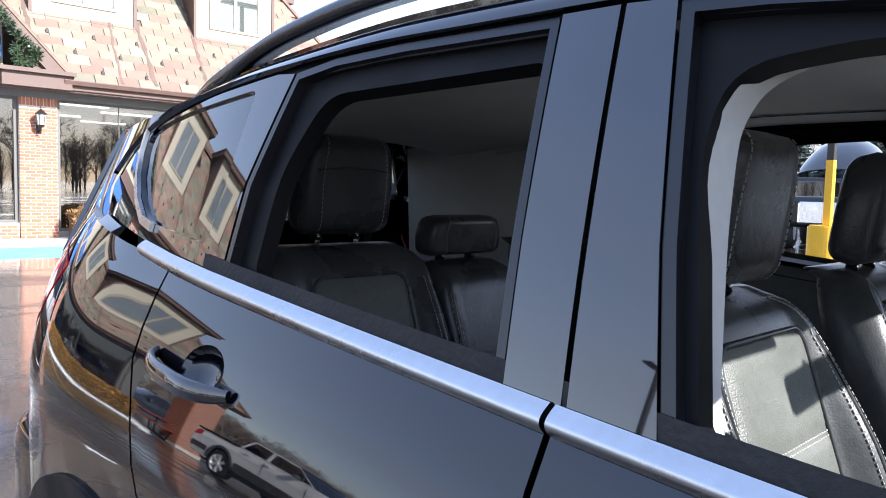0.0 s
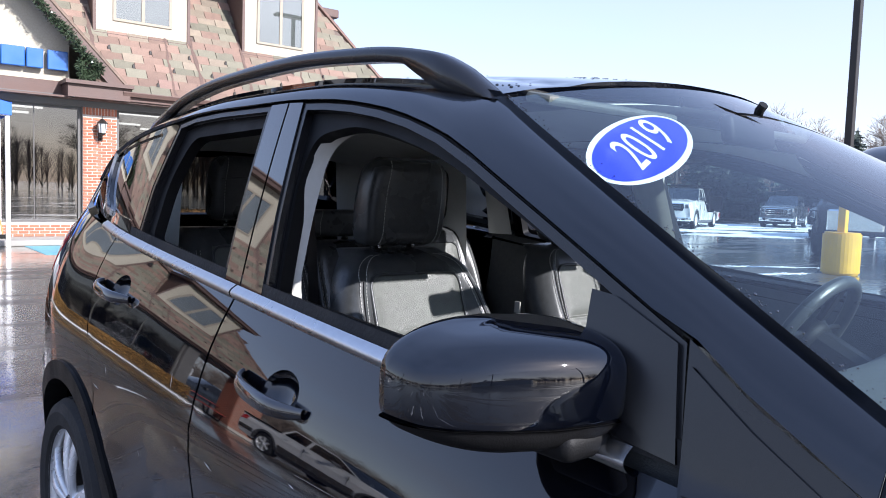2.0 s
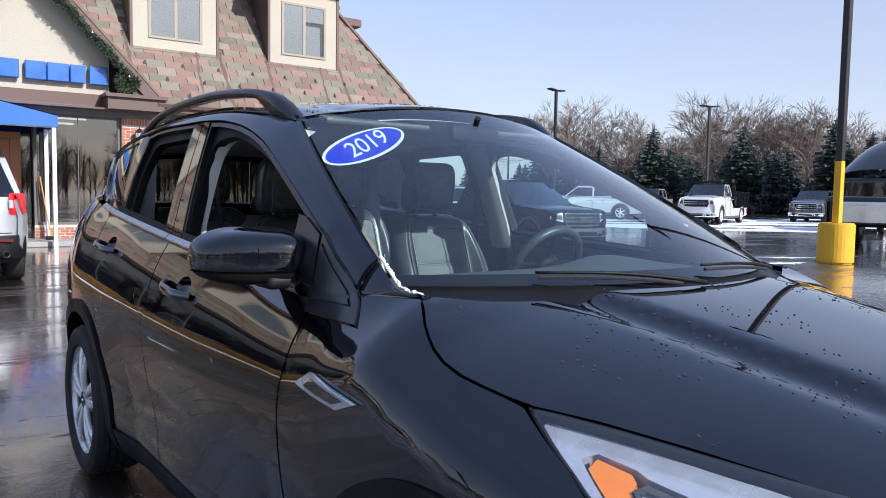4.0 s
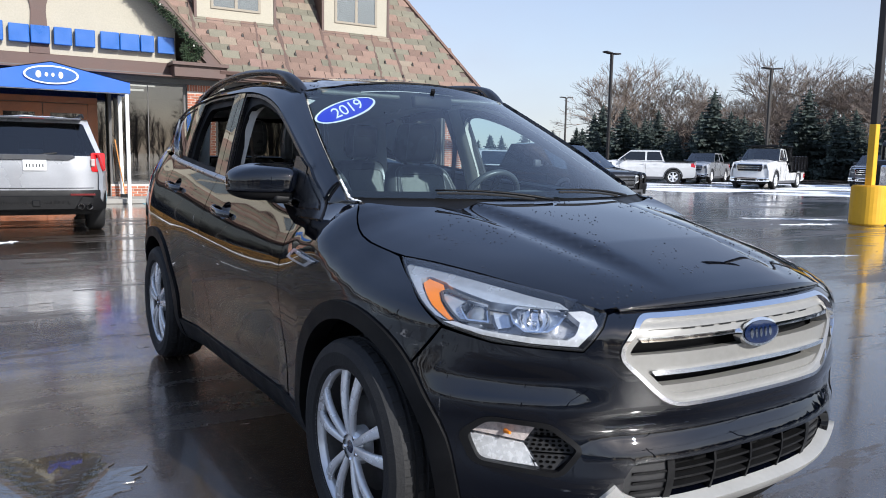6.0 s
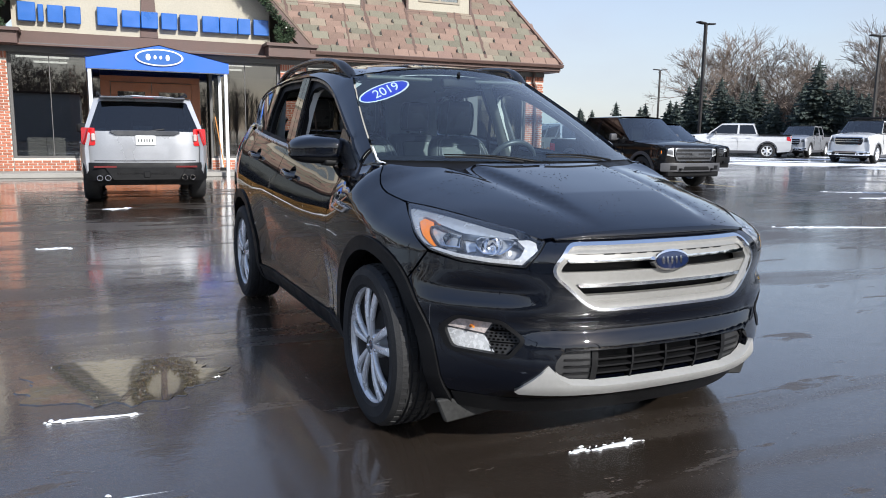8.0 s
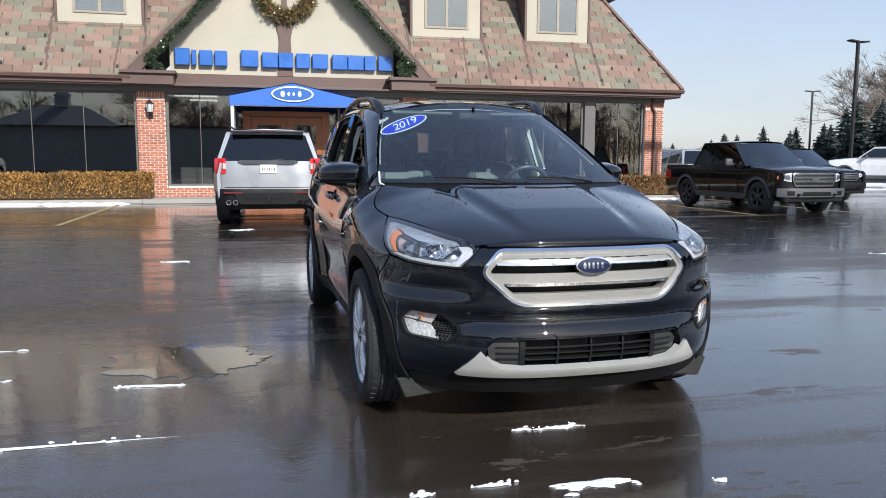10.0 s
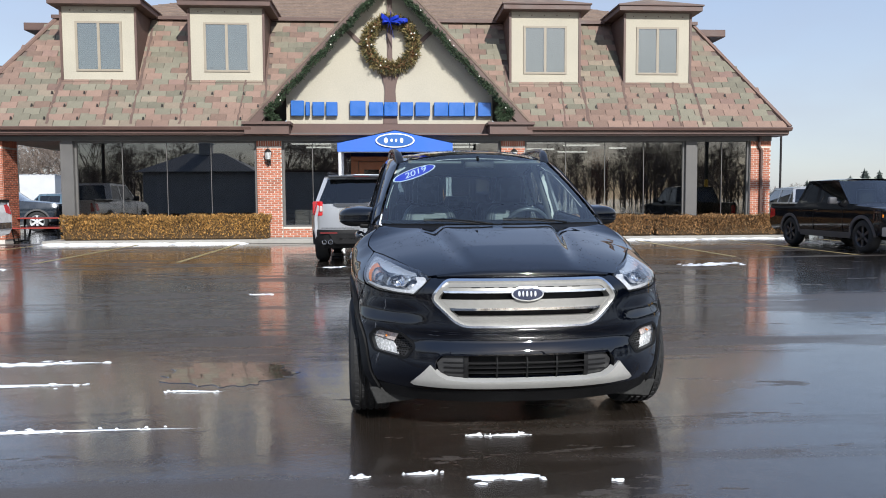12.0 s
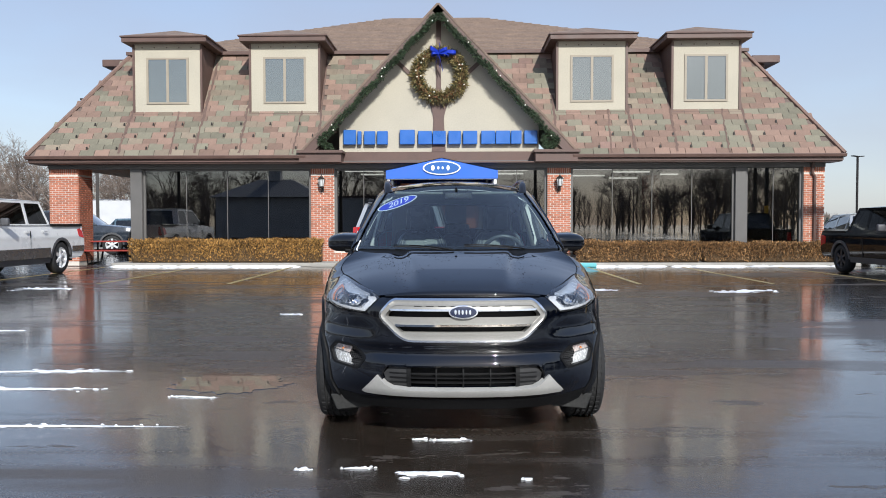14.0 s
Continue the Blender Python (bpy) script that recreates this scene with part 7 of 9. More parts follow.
def front_seat(cx):
    face, lean, z1 = 1.748, 0.34, 1.207
    c_w = curve((0.60, 0.80, 1.00, 1.10, 1.16, 1.207), (0.235, 0.252, 0.246, 0.228, 0.200, 0.150))
    c_b = curve((0.60, 0.75, 0.95, 1.08, 1.16, 1.21), (0.040, 0.062, 0.052, 0.026, 0.010, 0.004))
    b, front_at = back_shape(cx, face, lean, 0.60, z1, c_w, c_b, 0.115)
    seat = part("front_seat", b, LEATHER, CAR, "black leather front seat with a ribbed insert and pale stitched seams", smooth=True)
    flat = lambda z: front_at(0.0, z)
    part("seat_cushion", moved(box(-0.255, 0.255, -0.50, 0.10, 0.0, 0.17, 0.06, 4), pose(cx, 1.60, 0.50, -8)), LEATHER, seat, smooth=True)
    panelled(seat, cx, flat, 0.146, (0.66, 0.725, 0.79, 0.855, 0.92, 0.995, 1.150), "seat_insert", "charcoal ribbed seat insert")
    for s in (-1, 1):
        for off in (-0.010, 0.010):
            line = [(cx + s * (c_w(z) * 0.80 + off), front_at(0.80 + off / c_w(z), z) - 0.0016, z) for z in [0.66 + 0.025 * k for k in range(20)]]
            x_, z_ = abs(line[-1][0] - cx), line[-1][2]
            for k in range(1, 8):
                a = math.pi / 2 * k / 7
                zz = z_ + (1.196 - z_) * math.sin(a)
                xx = x_ - 0.075 * (1 - math.cos(a))
                line.append((cx + s * xx, front_at(xx / c_w(zz), zz) - 0.0016, zz))
            part("stitching", thread(line), STITCH, seat, "pale double stitching")
        seam = [(cx + s * c_w(z) * 0.80, front_at(0.80, z) + 0.0006, z) for z in [0.66 + 0.025 * k for k in range(20)]]
        part("seam", tube(seam, 0.0022, 5), MATTE, seat)
    headrest_on(seat, cx - 0.012, 1.796, 1.216, 1.446, 0.122, 0.112, -0.14)
    part("side_tag", moved(box(-0.002, 0.002, -0.011, 0.011, -0.017, 0.017), Matrix.Translation((cx - 0.250, 1.80, 1.02))), STITCH, seat)
    return seat


front_seat(-0.292)
front_seat(0.404)
cons = part("centre_console", moved(box(-0.10, 0.10, -0.30, 0.30, 0.0, 0.46, 0.03, 3), pose(0.055, 1.42, 0.34)), DASH, CAR, smooth=True)
part("armrest_lid", moved(box(-0.11, 0.11, -0.22, 0.22, 0.0, 0.065, 0.022, 3), pose(0.075, 1.50, 0.80)), LEATHER, cons, smooth=True)
for q in (-1, 1):
    part("stitching", thread([(0.055 + 0.088 * q, 1.27 + 0.04 * k, 0.8665) for k in range(11)]), STITCH, cons)
part("lid_latch", box(0.03, 0.08, 1.238, 1.252, 0.80, 0.822, 0.004), CREAM, cons)


def rear_seat(cx, w, outer_):
    face, lean, z1 = 2.592, 0.36, (1.218 if outer_ else 1.165)
    c_w = curve((0.60, 0.85, 1.05, z1 - 0.05, z1), (w, w, w * 0.99, w * 0.95, w * 0.80))
    c_b = curve((0.60, 0.80, 1.0, z1 - 0.03), (0.022, 0.030, 0.026, 0.008) if outer_ else (0.004, 0.006, 0.006, 0.004))
    b, front_at = back_shape(cx, face, lean, 0.60, z1, c_w, c_b, 0.12)
    s = part("rear_seat", b, LEATHER, CAR, "black leather rear seat with stitched seams", smooth=True)
    flat = lambda z: front_at(0.0, z)
    if outer_:
        panelled(s, cx, flat, 0.128, (0.66, 0.74, 0.80, 0.86, 0.93, 1.160), "seat_insert", "charcoal seat insert")
        headrest_on(s, cx + 0.03, 2.700, 1.240, 1.466, 0.120, 0.105, -0.10)
        # a fold-over flap sewn across the headrest
        part("headrest_seam", tube([(cx + 0.03 + 0.112 * q, 2.700 - 0.0535 - 0.10 * (1.385 - 1.353) + 0.010 * abs(q) ** 4, 1.385 + 0.006 * math.cos(2 * q)) for q in [-0.9 + 0.18 * k for k in range(11)]], 0.003, 6), LEATHER, s, smooth=True)
    else:
        headrest_on(s, cx, 2.690, 1.180, 1.285, min(0.125, w), 0.10, -0.05)
    for q in (-1, 1):
        for off in (-0.007, 0.007):
            line = [(cx + q * (c_w(z) * 0.80 + off), front_at(0.80 + off / w, z) - 0.0016, z) for z in [0.70 + 0.025 * k for k in range(int((z1 - 0.74) / 0.025))]]
            part("stitching", thread(line, 0.009), STITCH, s)
    part("seat_cushion", moved(box(-w, w, -0.46, 0.06, 0, 0.16, 0.05, 3), pose(cx, 2.48, 0.50, -6)), LEATHER, s, smooth=True)


rear_seat(-0.355, 0.235, True)
rear_seat(0.455, 0.235, True)
rear_seat(0.050, 0.160, False)
part("parcel_floor", box(-0.6, 0.6, 2.72, 3.45, 0.90, 0.93), MATTE, CAR)
part("sun_visor", moved(box(-0.20, 0.20, -0.09, 0.09, -0.01, 0.01, 0.008, 2), pose(-0.30, 1.20, 1.545, 12)), INSERT, CAR)
part("sun_visor", moved(box(-0.20, 0.20, -0.09, 0.09, -0.01, 0.01, 0.008, 2), pose(0.30, 1.20, 1.545, 12)), INSERT, CAR)
rv = part("rear_view_mirror", moved(box(-0.115, 0.115, -0.015, 0.015, -0.03, 0.03, 0.013, 3), pose(0.02, 1.02, 1.505, -10, 0, 6)), MATTE, CAR, smooth=True)
part("mirror_stem", tube([(0.0, 0.98, 1.56), (0.02, 1.03, 1.51)], 0.01, 8), MATTE, rv)

# oval emblem on the awning, lantern lights, wreath and garland
em = part("awning_emblem", prism(oval(0.985, 2.955, 0.56, 0.205, 40), 0.010, Matrix.Translation((0, ay0 - 0.045, 0))), WHITE, aw, "blue oval emblem with a white rim")
part("emblem_field", prism(oval(0.985, 2.955, 0.515, 0.172, 40), 0.006, Matrix.Translation((0, ay0 - 0.052, 0))), mat("emblem_field", (0.01, 0.10, 0.36), 0.5), em)
for cx, w, h in ((-0.26, 0.09, 0.10), (-0.10, 0.055, 0.06), (0.03, 0.05, 0.055), (0.19, 0.075, 0.095)):
    part("emblem_mark", prism(oval(0.985 + cx, 2.955, w * 0.62, h * 0.8, 16), 0.004, Matrix.Translation((0, ay0 - 0.057, 0))), WHITE, em)


def lantern(x, z):
    L_ = thing("wall_lantern", "black carriage lantern with frosted glass on the brick", "lamp", pose(x, BY - 0.085, z), group="entrance lanterns")
    part("back_plate", box(-0.05, 0.05, -0.02, 0.01, -0.30, 0.05, 0.008), POLE, L_)
    part("bracket", tube([(0, -0.01, -0.24), (0, -0.10, -0.28), (0, -0.17, -0.24), (0, -0.17, -0.16)], 0.012, 8), POLE, L_)
    part("lamp_glass", moved(cyl(0.075, 0.22, 6, 0.105), Matrix.Translation((0, -0.17, -0.13))), mat("frosted_glass", (0.55, 0.56, 0.55), 0.3) if "frosted_glass" not in bpy.data.materials else bpy.data.materials["frosted_glass"], L_)
    part("lamp_cap", moved(cyl(0.13, 0.10, 6, 0.03), Matrix.Translation((0, -0.17, 0.09))), POLE, L_)
    part("finial", moved(cyl(0.015, 0.09, 8, 0.004), Matrix.Translation((0, -0.17, 0.18))), POLE, L_)
    part("lamp_base", moved(cyl(0.04, 0.05, 6, 0.08), Matrix.Translation((0, -0.17, -0.18))), POLE, L_)
    for k in range(6):
        a = 2 * math.pi * k / 6
        part("lamp_bar", tube([(0.078 * math.cos(a), -0.17 + 0.078 * math.sin(a), -0.13), (0.108 * math.cos(a), -0.17 + 0.108 * math.sin(a), 0.09)], 0.006, 4), POLE, L_)


lantern(-2.83, 2.62)
lantern(4.645, 2.62)


def sprigs(path, radius, n, lo, hi, seed, w=0.02):
    """Needles and sprigs that bush out from a line."""
    rnd = random.Random(seed)
    pts = [Vector(p) for p in path]
    verts, faces = [], []
    for _ in range(n):
        k = rnd.uniform(0, len(pts) - 1.001)
        i = int(k)
        p = pts[i].lerp(pts[i + 1], k - i)
        d = Vector((rnd.gauss(0, 1), rnd.gauss(0, 0.8), rnd.gauss(0, 1))).normalized()
        base = p + d * radius * rnd.uniform(0.1, 0.75)
        tip = base + (d + Vector((rnd.uniform(-.7, .7), rnd.uniform(-.7, .7), rnd.uniform(-.7, .7)))) .normalized() * rnd.uniform(lo, hi)
        s = d.cross(Vector((rnd.uniform(-1, 1), rnd.uniform(-1, 1), rnd.uniform(-1, 1)))).normalized() * w * rnd.uniform(0.6, 1.2)
        o = len(verts)
        m_ = base.lerp(tip, 0.5)
        verts += [tuple(base), tuple(m_ + s), tuple(tip), tuple(m_ - s)]
        faces.append([o, o + 1, o + 2, o + 3])
    me = bpy.data.meshes.new("sprigs")
    me.from_pydata(verts, [], faces)
    return me


FIR = mat("fir_green", (0.030, 0.052, 0.022), 0.7, 0, 0.4, 4.0, 30.0, rnd=0.5, island=True)
GOLDFIR = mat("gold_fir", (0.20, 0.155, 0.06), 0.7, 0, 0.4, 4.0, 30.0, rnd=0.5, island=True)
RUST = mat("rust_leaf", (0.16, 0.075, 0.03), 0.7, 0, 0.4, 4.0, 30.0, rnd=0.5, island=True)
BULB = mat("pale_bauble", (0.75, 0.72, 0.62), 0.3)
gy = EY - 0.12
for s in (-1, 1):
    line = [Vector((AX + s * t, gy + 0.10, AZ - 0.30 - KS * t + (0.03 * math.sin(t * 9)))) for t in [0.05 + 0.1 * k for k in range(37)]]
    line += [Vector((AX + s * (3.70 - 0.10 * k), gy + 0.12, AZ - 0.30 - KS * 3.65 - 0.06 * k)) for k in range(1, 5)]
    if s > 0:
        line += [Vector((AX + 3.28, gy + 0.12, 4.0 - 0.12 * k)) for k in range(3)]
    g = thing("garland", "dark green fir garland along the gable edge", "garland", group="gable garlands")
    part("greenery", sprigs(line, 0.10, 3900, 0.06, 0.14, 11 + s, 0.015), FIR, g)
    part("cord", tube(line, 0.03, 6), FIR, g)
    rnd = random.Random(4 + s)
    for k in range(6):
        p = line[rnd.randrange(2, 36)]
        part("bauble", moved(cyl(0.025, 0.04, 8, 0.01), Matrix.Translation(p + Vector((rnd.uniform(-.1, .1), -0.13, rnd.uniform(-.1, .1))))), BULB, g)

wr = thing("wreath", "large gold and green wreath with a blue bow", "wreath", pose(0, 0, 0))
ringp = [Vector((0.89 + 0.70 * math.cos(2 * math.pi * k / 60), BY - 0.18, 5.95 + 0.70 * math.sin(2 * math.pi * k / 60))) for k in range(61)]
part("wreath_core", tube(ringp, 0.10, 8, False), RUST, wr)
part("wreath_greenery", sprigs(ringp, 0.24, 5200, 0.08, 0.20, 21, 0.02), GOLDFIR, wr)
part("wreath_fir", sprigs(ringp, 0.20, 1600, 0.08, 0.18, 22, 0.02), FIR, wr)
part("wreath_rust", sprigs([p for p in ringp if p.z < 5.8], 0.18, 300, 0.08, 0.16, 23, 0.022), RUST, wr)
rnd = random.Random(8)
for k in range(16):
    p = ringp[rnd.randrange(60)]
    part("bauble", moved(cyl(0.03, 0.04, 8, 0.012), Matrix.Translation(p + Vector((rnd.uniform(-.15, .15), -0.2, rnd.uniform(-.15, .15))))), BULB, wr)
BOW = mat("blue_ribbon", (0.01, 0.03, 0.35), 0.35, 0, 0.2, 6.0)


def ribbon(pts, w):
    return grid(lambda u, v: Vector(pts[min(len(pts) - 1, int(round(u * (len(pts) - 1))))]) + Vector((0, 0.5 * w * (v - 0.5), w * (v - 0.5))), len(pts) - 1, 2)


for k, (dx, dz_) in enumerate(((-0.26, 0.10), (0.28, 0.06), (-0.22, -0.10), (0.34, -0.12), (0.05, 0.2), (0.55, -0.05))):
    pts = [(0.86 + dx * math.sin(math.pi * t), BY - 0.40 - 0.10 * math.sin(2 * math.pi * t), 6.62 + dz_ * math.sin(math.pi * t) + 0.04 * math.sin(4 * t)) for t in [i / 12 for i in range(13)]]
    part("bow_loop", ribbon(pts, 0.11), BOW, wr)
for dx in (-0.12, 0.05, 0.14):
    pts = [(0.86 + dx * t, BY - 0.42 - 0.05 * math.sin(5 * t), 6.60 - 0.55 * t) for t in [i / 10 for i in range(11)]]
    part("bow_tail", ribbon(pts, 0.07), BOW, wr)

# pavement, hedges, snow, stall lines
tagged(part("pavement", merge(box(-3.0, 5.3, 16.35, BY + 0.3, 0.0, 0.12, 0.015), box(-9.2, -3.0, 16.55, BY + 0.3, 0.0, 0.11, 0.015), box(5.3, 13.6, 16.55, BY + 0.3, 0.0, 0.11, 0.015)), CURB), "pale concrete kerbed walk along the shop front", "pavement", kind="structure")
tagged(part("pavement", box(2.9, 5.3, 14.2, 16.34, 0.0, 0.006), mat("blue_marking", (0.10, 0.33, 0.40), 0.5, 0, 0.3, 4.0)), "worn pale blue ground marking by the kerb", "marking", kind="structure")


def hedge(x0, x1, y0, y1, z1, seed, label, leaf=None):
    rnd = random.Random(seed)
    h = thing("hedge", label, "hedge", group="front hedges")
    n = int((x1 - x0) * 3600)
    verts, faces = [], []
    for _ in range(n):
        x, y, z = rnd.uniform(x0, x1), rnd.uniform(y0, y1), 0.11 + (z1 - 0.11) * rnd.random() ** 0.6
        top = z1 + 0.10 * noise.noise(Vector((x * 1.7, y, 0))) + 0.05 * noise.noise(Vector((x * 6, y * 3, 4))) - 0.03
        q = rnd.random()
        if q < 0.45:
            z = top + rnd.uniform(-0.06, 0.05)
        elif q < 0.85:
            y = y0 + rnd.uniform(-0.05, 0.06) + 0.06 * noise.noise(Vector((x * 2, z * 2, 1)))
        z = min(z, top + 0.05)
        d = Vector((rnd.gauss(0, .5), rnd.gauss(0, .5) - 0.35, rnd.gauss(0, .45) + 0.8)).normalized()
        s = d.orthogonal().normalized()
        s = (s * math.cos(rnd.uniform(0, 6)) + d.cross(s) * math.sin(rnd.uniform(0, 6))) * rnd.uniform(0.008, 0.017)
        t = Vector((x, y, z)) + d * rnd.uniform(0.04, 0.10)
        o = len(verts)
        b0 = Vector((x, y, z))
        m_ = b0.lerp(t, 0.5)
        verts += [tuple(b0), tuple(m_ + s), tuple(t), tuple(m_ - s)]
        faces.append([o, o + 1, o + 2, o + 3])
    me = bpy.data.meshes.new("leaves")
    me.from_pydata(verts, [], faces)
    part("foliage", me, leaf or HEDGE, h)
    core = box(x0 + 0.05, x1 - 0.05, y0 + 0.05, y1 - 0.05, 0.11, z1 - 0.08, 0.05)
    bmesh.ops.subdivide_edges(core, edges=core.edges[:], cuts=3)
    part("twig_core", core, TWIG, h)
    return h


HEDGE = mat("bronze_hedge", (0.235, 0.128, 0.050), 0.75, 0, 0.5, 1.3, 25.0, rnd=0.7, island=True)
OLIVE = mat("olive_hedge", (0.30, 0.165, 0.045), 0.75, 0, 0.5, 1.3, 25.0, rnd=0.7, island=True)
TWIG = mat("hedge_twigs", (0.085, 0.052, 0.024), 0.9, 0, 0.5, 9.0, 60.0, bump=1.0, bscale=30.0)
hedge(-8.75, -2.75, 16.75, 17.35, 0.78, 31, "clipped olive-brown hedge at the showroom window", OLIVE)
hedge(5.1, 8.9, 16.75, 17.35, 0.70, 32, "clipped bronze hedge at the showroom window")
hedge(8.95, 13.3, 16.75, 17.35, 0.68, 33, "clipped bronze hedge at the corner pillar")


def blob(cx, cy, L, W, seed, ang=0.0, h=0.02):
    """An uneven, thin heap of old snow."""
    rnd = random.Random(seed)
    b = bmesh.new()
    n = 40 if L > 0.25 else 9
    c, s = math.cos(ang), math.sin(ang)
    rings = []
    for k, f in enumerate((1.0, 0.8, 0.45)):
        ring = []
        for i in range(n):
            a = 2 * math.pi * i / n
            r = 1 + 0.35 * noise.noise(Vector((2.2 * math.cos(a) + seed, 2.2 * math.sin(a), seed * 0.7))) + 0.22 * rnd.uniform(-1, 1) * (k == 0) + 0.22 * noise.noise(Vector((7 * math.cos(a) + seed, 7 * math.sin(a), seed)))
            x, y = L / 2 * f * r * math.cos(a), W / 2 * f * r * math.sin(a) * (1 + 0.4 * math.sin(3 * math.cos(a) * 2))
            ring.append(b.verts.new((cx + c * x - s * y, cy + s * x + c * y, (0.002, 0.6 * h, h)[k] * (1 + 0.3 * noise.noise(Vector((x * 6, y * 6, seed)))))))
        rings.append(ring)
    for p, q in zip(rings, rings[1:]):
        for i in range(n):
            b.faces.new((p[i], p[(i + 1) % n], q[(i + 1) % n], q[i]))
    b.faces.new(rings[-1])
    return b


def ragged(cx, cy, L, W, seed, ang, h):
    """A scraped strip of snow broken into crumbs and short runs."""
    rnd = random.Random(seed * 7 + 1)
    bs = [blob(cx, cy, L, W * 0.62, seed, ang, h)]
    c, s = math.cos(ang), math.sin(ang)
    for k in range(int(14 + 16 * min(L, 2.0))):
        u, v = rnd.uniform(-0.58, 0.58) * L, rnd.gauss(0, 0.34) * W
        q = min(0.035, W * rnd.uniform(0.08, 0.30)) * (1.0 if abs(u) < L / 2 else 0.6)
        bs.append(blob(cx + c * u - s * v, cy + s * u + c * v, q * rnd.uniform(1.5, 4.5), q, seed + k + 3, ang + rnd.uniform(-0.3, 0.3), h * rnd.uniform(0.5, 1.1)))
    return merge(*bs)


def snow(cx, cy, L, W, seed, ang=0.0, h=0.009):
    tagged(part("snow_patch", ragged(cx, cy, L, W, seed, ang, h), SNOW, smooth=True), "thin strip of scraped snow on the wet asphalt", "snow", kind="stuff")


def puddle(cx, cy, L, W, seed, ang=0.0):
    """A shallow pool of meltwater with a ragged shore."""
    b = bmesh.new()
    n = 120
    c, s = math.cos(ang), math.sin(ang)
    rings = []
    for f, z in ((1.0, -0.001), (0.985, 0.004)):
        ring = []
        for i in range(n):
            a = 2 * math.pi * i / n
            e = Vector((math.cos(a), math.sin(a), 0.0))
            r = f * (1 + 0.34 * noise.noise(e * 1.4 + Vector((seed, 0, 0))) + 0.20 * noise.noise(e * 5 + Vector((0, seed, 0))) + 0.07 * noise.noise(e * 17 + Vector((0, 0, seed))))
            x, y = L / 2 * r * e.x, W / 2 * r * e.y
            ring.append(b.verts.new((cx + c * x - s * y, cy + s * x + c * y, z)))
        rings.append(ring)
    for i in range(n):
        b.faces.new((rings[0][i], rings[0][(i + 1) % n], rings[1][(i + 1) % n], rings[1][i]))
    b.faces.new(rings[1])
    tagged(part("puddle", b, POOL), "shallow still puddle of meltwater on the asphalt", "puddle", kind="stuff")


POOL = mat("meltwater", (0.030, 0.026, 0.022), 0.075, 0.0, 0.4, 3.0, 40.0, bump=0.22, bscale=22.0, rvar=0.03, spec=1.0, coat=1.0, coat_ior=1.6)
puddle(-0.32, -0.36, 0.95, 0.72, 3.3, -0.25)

# ---- snow, markings ----
for k, (cx, cy, L, W, a) in enumerate(((-2.05, 0.10, 1.25, 0.11, 0.05), (-2.0, -0.60, 1.35, 0.10, 0.03), (-1.65, -1.67, 2.15, 0.06, 0.01), (1.36, -2.53, 0.30, 0.10, 0.0), (0.70, -2.48, 0.08, 0.06, 0.1), (0.98, -2.46, 0.16, 0.035, 0.0), (1.46, -1.93, 0.22, 0.04, 0.0), (1.27, -1.92, 0.09, 0.03, 0.2), (-0.47, -0.85, 0.36, 0.035, -0.1), (1.85, -2.62, 0.05, 0.03, 0.0), (-6.8, 8.6, 1.0, 0.45, 0.05), (-0.9, 4.3, 0.3, 0.08, 0.0), (4.15, 8.3, 0.8, 0.4, 0.0), (6.7, 7.9, 0.8, 0.45, 0.1), (7.2, 8.2, 0.6, 0.35, 0.0), (9.0, 2.97, 1.9, 0.16, -0.32), (14.6, 6.3, 1.5, 0.35, -0.2), (16.6, 6.0, 1.0, 0.3, 0.2), (15.9, 7.3, 2.4, 0.30, -0.5), (-4.9, 0.6, 1.5, 0.10, 0.04), (-5.6, -1.2, 1.8, 0.09, 0.02), (-4.2, 2.6, 0.9, 0.12, 0.0), (-7.4, 5.2, 1.2, 0.2, 0.05), (-0.2, 8.3, 0.35, 0.16, 0.4))):
    snow(cx, cy, L, W, 40 + k, a)
tagged(part("snow_bank", merge(*[blob(-8.8 + 0.72 * k, 16.50, 0.85 + 0.25 * math.sin(2.3 * k), 0.13 + 0.05 * math.sin(1.7 * k), 710 + k, 0.0, 0.05) for k in range(8)], *[blob(5.9 + 0.78 * k, 16.49, 0.85 + 0.3 * math.sin(1.9 * k), 0.12 + 0.05 * math.cos(1.3 * k), 740 + k, 0.0, 0.045) for k in range(10)]), SNOW, smooth=True), "low bank of old snow along the hedge foot", "snow", kind="stuff")


def snow_field():
    """Thin trodden snow over the far stalls, with bare wet gaps."""
    rnd = random.Random(9)
    bs = []
    for k in range(70):
        u, v = rnd.random(), rnd.random()
        x, y = 22 + 40 * u, 27 - 30 * u * 0.6 + 22 * (v - 0.35)
        bs.append(blob(x, y, rnd.uniform(4, 11), rnd.uniform(1.0, 2.6), 100 + k, -0.45 + rnd.uniform(-.2, .2), 0.025))
    return merge(*bs)


tagged(part("snow_field", snow_field(), SNOW, smooth=True), "broken thin snow over the far parking stalls", "snow", kind="stuff")


